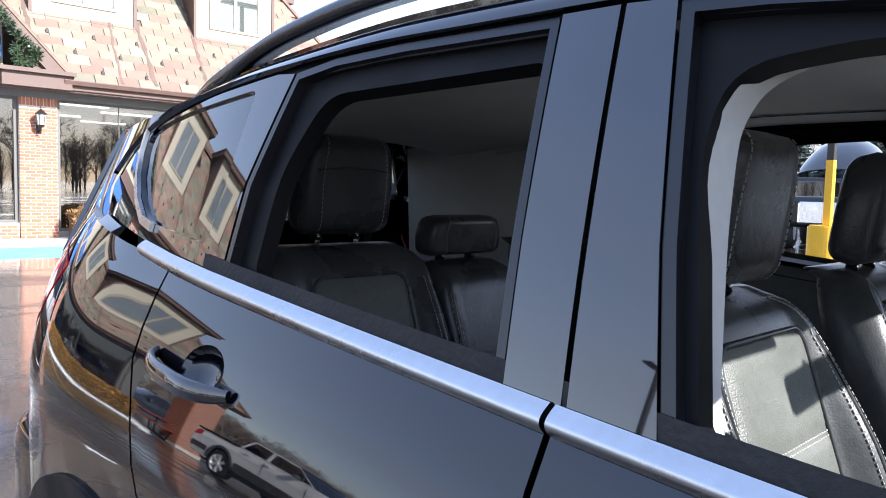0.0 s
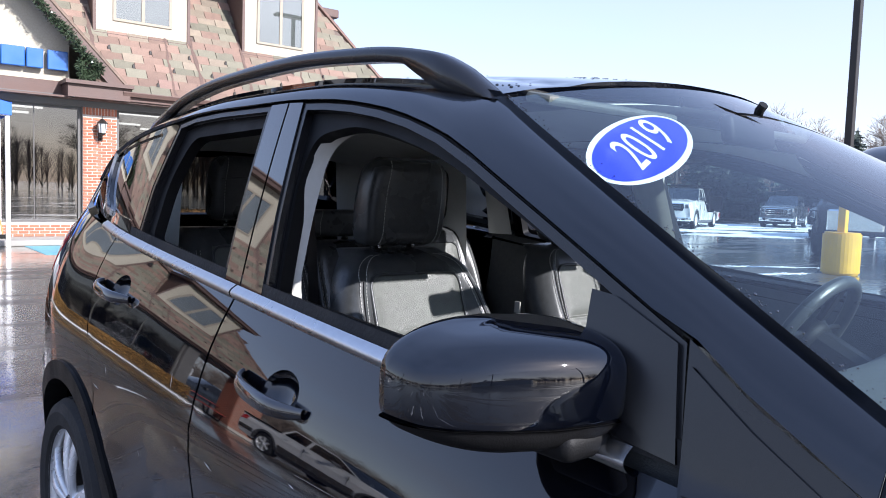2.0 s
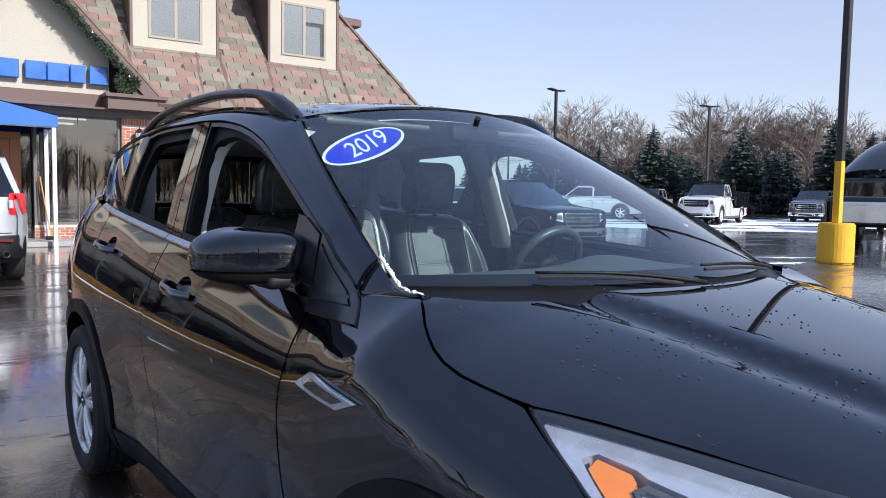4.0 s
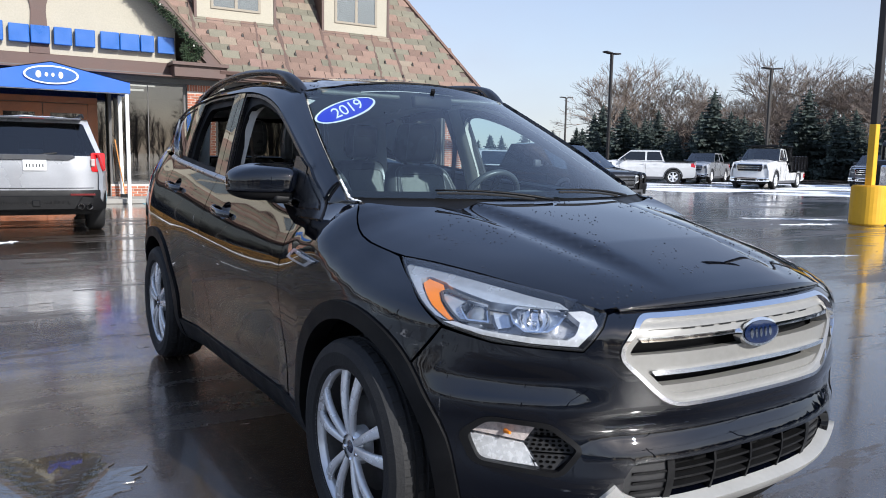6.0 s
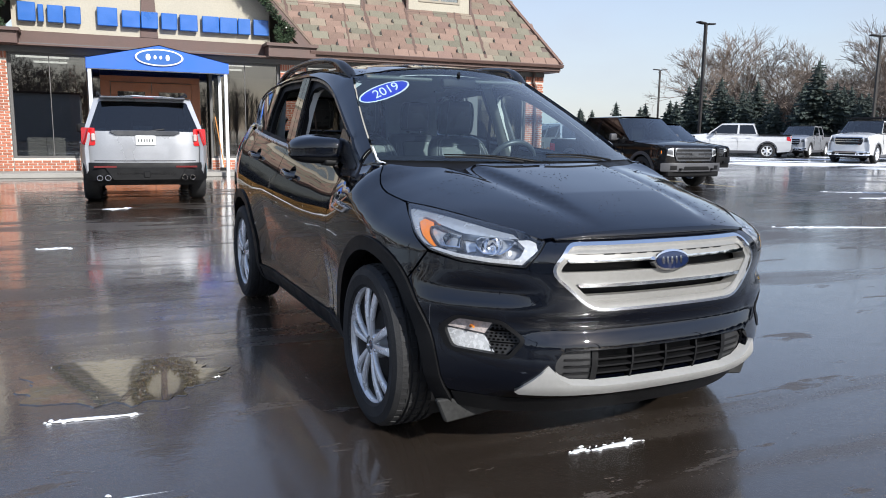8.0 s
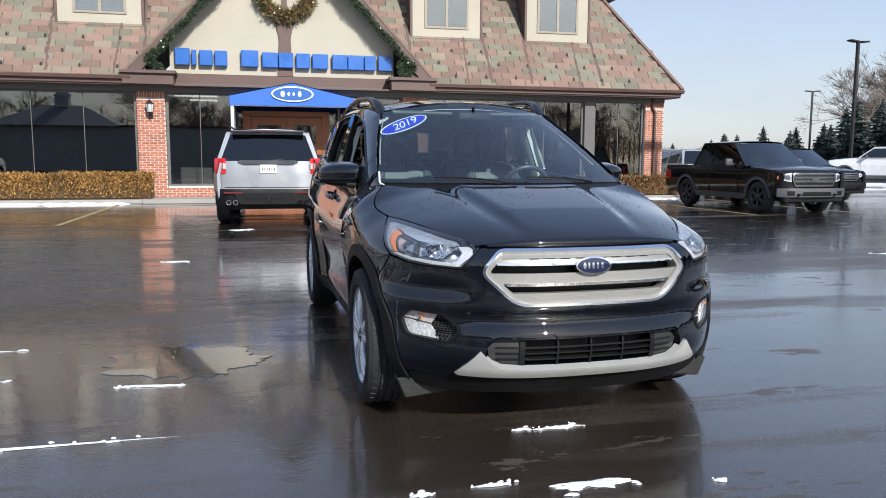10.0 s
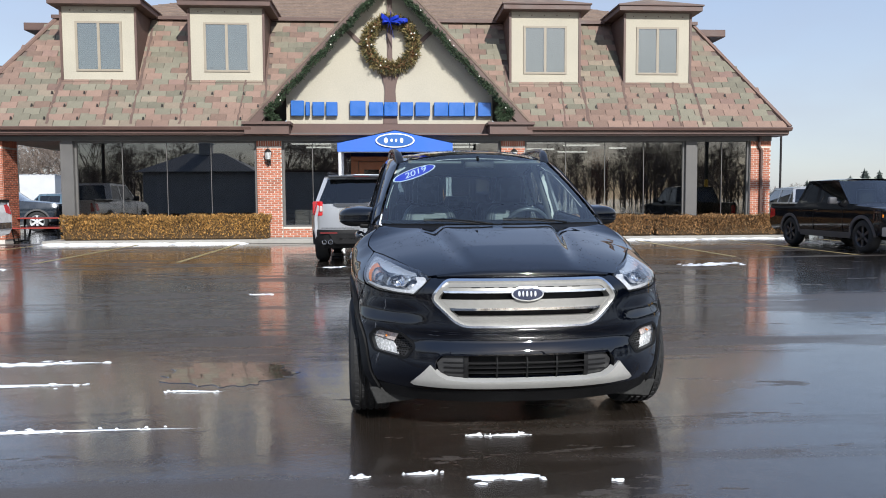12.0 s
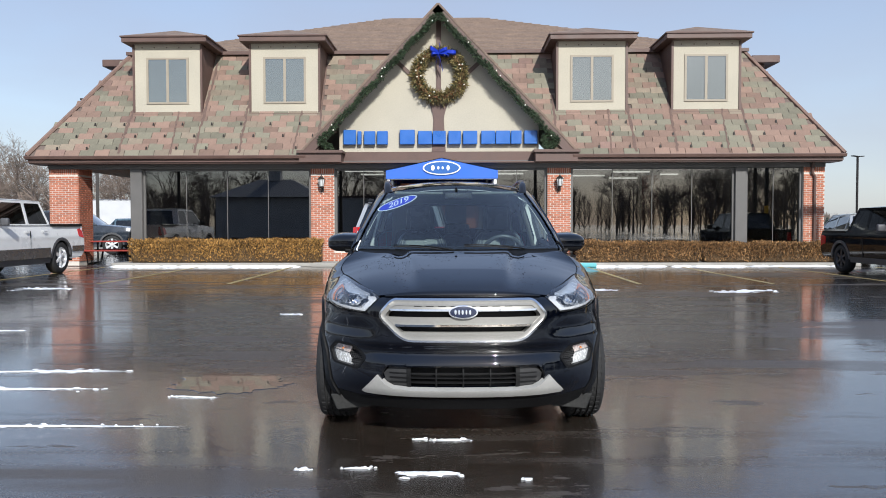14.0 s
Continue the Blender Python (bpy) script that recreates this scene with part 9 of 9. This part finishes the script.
vehicle("grey_pickup", "dark blue-grey pickup parked beyond the porch", NAVYP, pose(-14.0, 27.5, 0, 0, 0, 100), 3.7, 0.95, 1.2, 1.0, 0.42, 1.15, 1.28, 1.28, 1.93, (0.6, 1.4, 3.0, 3.25), 1.28, (3.3, 1.30), GREYLOW, False, CHROME)
for k, (x, y, r, pnt, lb) in enumerate(((-12.5, 31.0, 95, TEALP, "pale blue car parked beyond the porch"), (-13.0, 34.0, 95, SILVER, "silver car parked beyond the porch"), (15.2, 21.0, 172, SILVER, "silver car parked behind the black pickup"), (18.0, 21.5, 172, TEALP, "blue-grey car parked beside the building"), (16.6, 14.6, 0, BLACKP, "black sport utility beside the pickup"))):
    vehicle("parked_car", lb, pnt, pose(x, y, 0, 0, 0, r), 2.75, 0.92, 0.95, 0.92, 0.34, 0.92, 1.04, 1.08, 1.62, (0.5, 1.25, 2.85, 3.3), 1.08, None, MATTE, category="car", group="parked cars")
# white box trailer beyond the porch
TRAILWHITE = mat("weathered_white_panel", (0.50, 0.51, 0.52), 0.6, 0, 0.15, 1.2)
trl = thing("box_trailer", "white box trailer with a round dark emblem beyond the lot", "trailer", pose(-26.4, 53.0, 0, 0, 0, 12))
part("box_body", box(-2.1, 2.1, -1.2, 1.2, 0.95, 3.25, 0.05, 2), TRAILWHITE, trl)
part("roof_rail", box(-2.12, 2.12, -1.22, 1.22, 3.22, 3.30, 0.02), SATIN, trl)
part("side_rail", box(-2.1, 2.1, -1.225, -1.2, 0.92, 1.06), GREYLOW, trl)
part("emblem", prism(oval(-1.3, 2.3, 0.42, 0.62, 24), 0.02, Matrix.Translation((0, -1.225, 0))), WOOD, trl, "round brown emblem")
for s in (-1, 1):
    for x in (0.5, 1.4):
        road_wheel(trl, pose(x, s * 0.98, 0.45, 0, 0, 90), 0.45, 0.25, -s)
    part("landing_leg", box(-1.7, -1.6, s * 0.7 - 0.05, s * 0.7 + 0.05, 0.0, 0.95), GREYLOW, trl)
# row of work trucks on the far side of the lot
far = (("white_crew_truck", "white crew-cab heavy pickup in thin snow", WHITEP, 32.4, 31.4, -138), ("silver_truck", "silver pickup in thin snow", SILVER, 40.0, 31.0, -64), ("grey_truck", "dark pickup at the end of the row", GREYP, 44.5, 22.0, -72), ("blue_truck", "blue-grey pickup at the end of the row", TEALP, 46.0, 17.5, -74), ("dark_truck", "black pickup at the row's end", BLACKP, 33.0, 13.5, -76), ("white_truck", "white pickup under the spruces", WHITEP, 45.0, 12.5, -80), ("pale_truck", "silver crew truck under the spruces", SILVER, 43.0, 5.5, -85), ("white_van_truck", "white pickup at the far row", WHITEP, 38.0, -1.5, -85))
for nm, lb, pnt, x, y, r in far:
    vehicle(nm, lb, pnt, pose(x, y, 0, 0, 0, r), 3.9, 1.0, 1.25, 1.0, 0.44, 1.22, 1.36, 1.36, 2.0, (0.6, 1.4, 3.1, 3.35), 1.36, (3.4, 1.36), GREYLOW, False, CHROME, group="work trucks")
# white chassis truck with a black dump body
DT = vehicle("dump_truck", "white work truck with a black dump body and a light bar", WHITEP, pose(34.2, 22.2, 0, 0, 0, -70), 4.3, 1.05, 1.3, 1.05, 0.46, 1.35, 1.48, 1.48, 2.15, (0.55, 1.25, 2.1, 2.25), 0.9, (2.3, 0.85), GREYLOW, False, CHROME)
part("dump_body", merge(box(-1.15, 1.15, 2.55, 5.7, 0.95, 1.05), box(-1.15, -1.07, 2.55, 5.7, 1.05, 1.75, 0.01), box(1.07, 1.15, 2.55, 5.7, 1.05, 1.75, 0.01), box(-1.07, 1.07, 2.55, 2.65, 1.05, 2.2, 0.01), box(-1.07, 1.07, 5.6, 5.7, 1.05, 1.75, 0.01)), BLACKP, DT, "black steel dump body")
for s in (-1, 1):
    for k in range(5):
        part("side_rib", box(min(s * 1.15, s * 1.21), max(s * 1.15, s * 1.21), 2.8 + 0.65 * k, 2.88 + 0.65 * k, 1.0, 1.75), BLACKP, DT)
part("cab_shield", box(-1.1, 1.1, 1.6, 2.65, 2.22, 2.28, 0.01), BLACKP, DT)
part("light_bar", box(-0.7, 0.7, 1.25, 1.45, 2.20, 2.30, 0.02), MATTE, DT)
# black box truck with a rounded fairing at the row's end
bt = thing("sleeper_truck", "black truck with a tall rounded roof fairing", "truck", pose(23.6, 8.4, 0, 0, 0, -76))
def fairing(u, v):
    th = math.pi * u
    k = math.sin(math.pi * min(0.5, 0.08 + v * 0.42))
    return (1.15 * math.cos(th), -0.6 + 3.2 * v, 1.9 + 1.45 * k * math.sin(th) ** 0.7)
part("fairing", keep("fairing", grid(fairing, 24, 12)), BLACKP, bt)
part("cab", box(-1.15, 1.15, -0.8, 2.6, 0.6, 2.0, 0.12, 3), BLACKP, bt)
part("screen", box(-1.0, 1.0, -0.86, -0.78, 1.35, 1.9, 0.03), SCREEN_G, bt)
part("bonnet", box(-1.0, 1.0, -2.3, -0.8, 0.6, 1.45, 0.15, 3), BLACKP, bt)
part("grille", box(-0.7, 0.7, -2.36, -2.28, 0.7, 1.3, 0.04), CHROME, bt)
part("name_bar", box(-1.165, -1.15, 0.4, 2.2, 2.05, 2.15), SILVER, bt)
for s in (-1, 1):
    for cy in (-1.5, 1.9):
        road_wheel(bt, pose(s * 1.0, cy, 0.48), 0.48, 0.28, s)

# ---- yellow bollard and lamp posts ----
bo = thing("lamp_post", "bronze lamp post with a yellow-painted foot on a yellow concrete base", "lamp post", pose(15.95, 5.80, 0))
part("concrete_base", cyl(0.36, 0.85, 32, bevel=0.03), SAFETY, bo, "yellow concrete base", smooth=False)
part("painted_sleeve", moved(box(-0.075, 0.075, -0.075, 0.075, 0.85, 2.15, 0.008), Matrix()), SAFETY, bo, "yellow painted foot of the post")
part("post", box(-0.07, 0.07, -0.07, 0.07, 2.15, 9.0, 0.008), POLE, bo)
part("lamp_head", box(-0.9, 0.9, -0.2, 0.2, 9.0, 9.12, 0.03), POLE, bo)


def lamp_post(x, y, h, heads=2):
    p = thing("lamp_post", "tall bronze lamp post with flat heads", "lamp post", pose(x, y, 0, 0, 0, random.Random(int(x)).uniform(-30, 30)), group="lot lamps")
    part("foot", cyl(0.3, 0.8, 16), CURB, p)
    part("post", box(-0.09, 0.09, -0.09, 0.09, 0.8, h, 0.01), POLE, p)
    for s in ((-1, 1) if heads == 2 else (1,)):
        part("lamp_head", moved(box(0.12 if s > 0 else -0.85, 0.85 if s > 0 else -0.12, -0.22, 0.22, 0, 0.10, 0.03), pose(0, 0, h - 0.02, 0, -4 * s, 0)), POLE, p)
        part("lamp_arm", box(min(0, s * 0.2), max(0, s * 0.2), -0.03, 0.03, h - 0.05, h), POLE, p)
    return p

# trucks along the other edge of the lot, mirrored in the black paint
for x, y, r, pnt, lb in ((-27.0, 9.0, 82, WHITEP, "white pickup along the road side of the lot"), (-28.5, 16.0, 86, GREYP, "dark grey pickup along the road side of the lot"), (-27.5, -3.0, 80, SILVER, "silver pickup along the road side of the lot"), (-29.0, 27.0, 84, WHITEP, "white pickup along the road side of the lot")):
    vehicle("edge_pickup", lb, pnt, pose(x, y, 0, 0, 0, r), 3.7, 0.95, 1.2, 1.0, 0.42, 1.15, 1.28, 1.28, 1.93, (0.6, 1.4, 3.0, 3.25), 1.28, (3.3, 1.30), GREYLOW, False, CHROME, group="edge pickups")

POSTS = ((37.7, 37.1, 8.8), (51.2, 34.0, 8.5), (60.5, 69.0, 8.9), (46.0, 79.0, 8.8))
for x, y, h in POSTS:
    lamp_post(x, y, h)

# picnic table on the porch
pt = thing("picnic_table", "red picnic table with a black steel frame on the porch", "table", pose(-10.05, 18.6, 0.0, 0, 0, 4))
REDP = mat("red_plastic", (0.30, 0.04, 0.03), 0.5)
part("table_top", box(-0.9, 0.9, -0.38, 0.38, 0.72, 0.76, 0.01), REDP, pt)
for s in (-1, 1):
    part("bench", box(-0.9, 0.9, s * 0.72 - 0.14, s * 0.72 + 0.14, 0.43, 0.47, 0.01), REDP, pt)
    part("frame", tube([(s * 0.65, -0.72, 0.43), (s * 0.65, -0.55, 0.03), (s * 0.65, 0.0, 0.03), (s * 0.65, 0.55, 0.03), (s * 0.65, 0.72, 0.43)], 0.03, 8), MATTE, pt)
    part("leg", tube([(s * 0.65, -0.28, 0.03), (s * 0.65, -0.28, 0.73)], 0.03, 8), MATTE, pt)
    part("leg", tube([(s * 0.65, 0.28, 0.03), (s * 0.65, 0.28, 0.73)], 0.03, 8), MATTE, pt)

# broom leaning by the entrance
br = thing("broom", "wooden broom leaning against the glass", "broom", pose(2.55, 17.0, 0.12))
part("stick", tube([(0.06, 0, 0.05), (-0.10, 0.38, 1.45)], 0.015, 8), mat("broom_wood", (0.55, 0.24, 0.07), 0.6), br)
part("brush", box(-0.06, 0.18, -0.04, 0.04, 0.0, 0.09, 0.01), MATTE, br)
tagged(part("parking_block", box(4.9, 5.6, 16.15, 16.33, 0.0, 0.13, 0.03, 2), mat("teal_paint", (0.12, 0.42, 0.46), 0.6)), "teal painted parking block by the kerb", "block")
# planter fern inside the glass
fern = thing("potted_fern", "green potted fern inside the showroom", "plant", pose(7.3, 18.3, 0.10))
part("pot", cyl(0.16, 0.3, 20, 0.20), CURB, fern)
rf_ = random.Random(2)
for k in range(26):
    a, l_ = rf_.uniform(0, 6.28), rf_.uniform(0.4, 0.7)
    pts = [Vector((math.cos(a) * l_ * t, math.sin(a) * l_ * t, 0.3 + 0.55 * t - 0.55 * t * t)) for t in [i / 8 for i in range(9)]]
    part("frond", grid(lambda u, v, pts=pts, a=a: pts[int(round(u * 8))] + Vector((-math.sin(a), math.cos(a), 0)) * (v - 0.5) * 0.12 * math.sin(math.pi * min(1, u + 0.08)), 8, 2), mat("fern_green", (0.06, 0.13, 0.03), 0.5) if k == 0 else bpy.data.materials["fern_green"], fern)
sofa = thing("sofa", "dark sofa inside the showroom", "sofa", pose(7.9, 19.6, 0.10))
part("seat", box(-1.0, 1.0, -0.4, 0.4, 0.1, 0.45, 0.06, 3), GREYLOW, sofa)
part("back", box(-1.0, 1.0, -0.45, -0.25, 0.3, 0.85, 0.06, 3), GREYLOW, sofa)
tagged(part("desk", box(-2.2, -1.3, 18.4, 19.0, 0.1, 0.95, 0.02), CREAM), "pale reception desk inside the glass", "desk")

# ---- trees ----
BARK = mat("grey_bark", (0.075, 0.058, 0.045), 0.95, 0, 0.3, 6.0, 40.0, bump=0.6)
TWIGM = mat("winter_twigs", (0.185, 0.145, 0.118), 0.95, 0, 0.35, 0.6, 8.0, rnd=0.3, island=False)
SPRUCE = mat("spruce_needles", (0.036, 0.050, 0.042), 0.85, 0, 0.45, 1.5, 14.0, rnd=0.5, island=True)


def spruce_crown(h, seed):
    rnd = random.Random(seed)
    verts, faces = [], []
    n = 34
    for k in range(n):
        f = k / (n - 1)
        z = h * (0.04 + 0.94 * f) + rnd.uniform(-0.1, 0.1)
        r = (h * 0.30) * (1 - f) ** 0.72 * rnd.uniform(0.80, 1.15) + 0.06
        m = int(24 * (1 - f) + 6)
        for i in range(m):
            a = 2 * math.pi * (i + rnd.random()) / m
            L = r * rnd.uniform(0.5, 1.2)
            d = Vector((math.cos(a), math.sin(a), 0))
            s = Vector((-math.sin(a), math.cos(a), 0))
            droop = -0.22 * L
            for q in range(5):
                t0, t1 = 0.15 + 0.17 * q, 0.42 + 0.17 * q
                for sg in (-1, 1):
                    w = L * rnd.uniform(0.12, 0.30) * (1.15 - t1 * 0.6)
                    p0 = d * L * t0 + Vector((0, 0, z + droop * t0 + 0.10 * L * t0 * t0))
                    p1 = d * L * min(1.05, t1) + s * sg * w + Vector((0, 0, z + droop * t1 - rnd.uniform(0.02, 0.12)))
                    p2 = d * L * min(1.05, t1 + 0.1) + Vector((0, 0, z + droop * t1 + 0.10 * L * t1 * t1 + rnd.uniform(-.02, .04)))
                    o = len(verts)
                    verts += [tuple(p0), tuple(p1), tuple(p2)]
                    faces.append([o, o + 1, o + 2])
    for k in range(26):
        f = k / 25
        z, r = h * (0.05 + 0.90 * f), h * 0.235 * (1 - f) ** 0.72 + 0.03
        m = 9
        ring = [(r * rnd.uniform(0.55, 1.25), 2 * math.pi * (i + rnd.uniform(-.3, .3)) / m) for i in range(m)]
        o = len(verts)
        verts.append((0, 0, z + h * 0.075))
        verts += [(q * math.cos(a), q * math.sin(a), z - rnd.uniform(0.0, 0.25)) for q, a in ring]
        faces += [[o, o + 1 + i, o + 1 + (i + 1) % m] for i in range(m)]
    me = bpy.data.meshes.new("spruce_crown")
    me.from_pydata(verts, [], faces)
    return me


def bare_tree(h, seed):
    rnd = random.Random(seed)
    verts, faces = [], []

    def limb(p, d, L, r, depth):
        q = p + d * L
        s = d.orthogonal().normalized()
        t = d.cross(s)
        o = len(verts)
        for c, rr in ((p, r), (q, r * 0.62)):
            for k in range(3):
                a = 2 * math.pi * k / 3
                verts.append(tuple(c + (s * math.cos(a) + t * math.sin(a)) * rr))
        for k in range(3):
            faces.append([o + k, o + (k + 1) % 3, o + 3 + (k + 1) % 3, o + 3 + k])
        if depth == 0:
            return
        for _ in range(3 if depth > 1 else 4):
            nd = (d + Vector((rnd.gauss(0, .50), rnd.gauss(0, .50), rnd.gauss(0.06, .25)))).normalized()
            limb(p.lerp(q, rnd.uniform(0.6, 1.0)), nd, L * rnd.uniform(0.58, 0.85), max(0.012, r * 0.58), depth - 1)
    limb(Vector((0, 0, 0)), Vector((0, 0, 1)), h * 0.27, h * 0.014, 6)
    me = bpy.data.meshes.new("bare_tree")
    me.from_pydata(verts, [], faces)
    return me


SP = [(spruce_crown(h, 60 + k), plain("trunk", cyl(0.16, h * 0.95, 8, 0.02)), h) for k, h in enumerate((9.5, 8.2, 10.6, 7.2))]
BT = [bare_tree(h, 80 + k) for k, h in enumerate((12.0, 14.0, 10.0))]
for c, t, h in SP:
    t.materials.append(BARK)
    c.materials.append(SPRUCE)
for m_ in BT:
    m_.materials.append(TWIGM)


def spruce(x, y, k, s, r):
    c, t, h = SP[k % 4]
    sp = thing("spruce", "dark green spruce in the row behind the lot", "tree", pose(x, y, 0, 0, 0, r) @ Matrix.Diagonal((s, s, s, 1)), group="spruce row")
    part("trunk", t, None, sp)
    part("crown", c, None, sp)


rs = random.Random(12)
row = [Vector(p) for p in ((42, 112), (54, 86), (63, 62), (67, 38), (68, 12), (66, -22), (58, -60))]
for a, b in zip(row, row[1:]):
    L = (b - a).length
    n = int(L / 1.15)
    for j in range(n):
        p = a.lerp(b, (j + rs.uniform(0.1, 0.9)) / n)
        spruce(p.x + rs.uniform(-2.2, 3.5), p.y + rs.uniform(-2.0, 2.0), rs.randrange(4), rs.uniform(0.58, 0.86) * max(0.34, min(1.0, (104 - p.y) / 42)), rs.uniform(0, 360))
def bare(x, y, s):
    tagged(part("bare_tree", BT[rs.randrange(3)], None, at=pose(x, y, 0, 0, 0, rs.uniform(0, 360)) @ Matrix.Diagonal((s, s, s, 1))), "leafless deciduous tree beyond the lot", "tree", group="bare trees")
for a, b in zip(row[:5], row[1:5]):
    for j in range(30):
        p = a.lerp(b, rs.random()) * rs.uniform(1.14, 1.5)
        bare(p.x, p.y, rs.uniform(0.75, 1.15) * (0.36 if p.y > 84 else 1.0))
for j in range(9):
    bare(rs.uniform(22, 44), rs.uniform(112, 140), rs.uniform(0.24, 0.34))
for j in range(34):
    w_ = rs.random()
    bare(71 + 24 * w_ + rs.uniform(-3, 6), 73 - 28 * w_ + rs.uniform(-3, 5), rs.uniform(1.1, 1.6))
for j in range(95):
    bare(rs.uniform(-85, -16), rs.uniform(72, 112), rs.uniform(0.85, 1.25))
for j in range(110):
    bare(rs.uniform(-70, 80), rs.uniform(-74, -50), rs.uniform(0.7, 1.1))
# far wood edge
def wood(x0, y0, x1, y1, h, seed):
    rnd = random.Random(seed)
    verts, faces = [], []
    d = Vector((x1 - x0, y1 - y0, 0))
    for _ in range(int(d.length * 1.8)):
        p = Vector((x0, y0, 0)) + d * rnd.random() + Vector((rnd.uniform(-8, 8), rnd.uniform(-8, 8), 0))
        H = h * rnd.uniform(0.6, 1.0)
        for q in range(70):
            z0 = H * rnd.uniform(0.0, 0.75) if q else 0.0
            b = Vector((rnd.gauss(0, .32), rnd.gauss(0, .32), 1)) if q else Vector((0, 0, 1))
            l_ = (H - z0) * rnd.uniform(0.35, 0.9) if q else H
            s = Vector((rnd.uniform(-1, 1), rnd.uniform(-1, 1), 0)).normalized() * (rnd.uniform(0.02, 0.055) if q else 0.10)
            o = len(verts)
            base = p + Vector((0, 0, z0))
            verts += [tuple(base + s), tuple(base - s), tuple(base + b * l_)]
            faces.append([o, o + 1, o + 2])
    me = bpy.data.meshes.new("wood")
    me.from_pydata(verts, [], faces)
    return tagged(part("far_wood", me, TWIGM), "brown leafless woodland edge in the distance", "trees", kind="stuff")
wood(84, 78, 104, 10, 9.0, 9)
wood(8, 150, 70, 128, 4, 6)
wood(-110, 110, -25, 125, 9, 7)
wood(-90, -95, 110, -85, 10, 8)
wood(-74, -70, -68, 75, 8.5, 12)
for x, y, h in ((-24.0, 12.0, 8.8), (-31.0, -9.0, 8.8), (-20.0, 38.0, 8.6)):
    lamp_post(x, y, h)

# ---- across the road behind the viewer: hall with a cupola, poles and wires (seen in the glass) ----
hall = thing("hall_building", "long grey hall with a hipped roof and a cupola", "building", pose(-18.7, -37.0, 0))
DARKWALL = mat("dark_siding", (0.46, 0.45, 0.44), 0.8, 0, 0.2, 1.0)
part("wall", box(-5.4, 5.4, -8, 0, 0, 4.2), DARKWALL, hall)
part("annexe", box(5.402, 16.5, -8, -0.1, 0, 4.15), DARKWALL, hall, "flat-roofed annexe")
part("annexe_coping", box(5.402, 16.7, -8.2, 0.1, 4.15, 4.32), BROWN, hall)
hr = bmesh.new()
hv = [hr.verts.new(v) for v in ((-6.0, 0.6, 4.2), (6.0, 0.6, 4.2), (6.0, -8.6, 4.2), (-6.0, -8.6, 4.2), (-1.8, -4, 6.3), (1.8, -4, 6.3))]
for f in ((0, 1, 5, 4), (1, 2, 5), (2, 3, 4, 5), (3, 0, 4)):
    hr.faces.new([hv[q] for q in f])
bmesh.ops.recalc_face_normals(hr, faces=hr.faces[:])
part("roof", hr, mat("hall_roof", (0.24, 0.24, 0.25), 0.85, 0, 0.2, 1.0), hall)
part("cupola", merge(box(-0.6, 0.6, -4.6, -3.4, 6.1, 7.2), cyl(0.9, 0.8, 4, 0.05, Matrix.Translation((0, -4, 7.2)))), DARKWALL, hall)
for x in (-24, -9, 8, 26):
    up_ = thing("utility_pole", "wooden utility pole with a crossarm", "pole", pose(x, -24.0 + 0.1 * x, 0), group="utility poles")
    part("post", cyl(0.16, 10.5, 10, 0.11), BARK, up_)
    part("crossarm", box(-1.1, 1.1, -0.06, 0.06, 9.6, 9.75), BARK, up_)
wires = thing("power_line", "black overhead wires between the poles", "wire", pose(0, 0, 0))
for dx, z in ((-1.0, 9.8), (0, 10.4), (1.0, 9.8), (0, 7.6)):
    pts = []
    for a, b in zip((-60, -24, -9, 8, 26), (-24, -9, 8, 26, 70)):
        for q in range(8):
            t = q / 8
            x = a + (b - a) * t
            pts.append((x, -24 + 0.1 * x + dx * 0.3, z - 1.2 * t * (1 - t) * 4 * (b - a) / 40))
    part("wire", tube(pts, 0.018, 4), MATTE, wires)

# ---- single bricks and shingles ----
for job in BRICK_JOBS:
    brick_face(job[0], *job[1:])
lay_shingles()
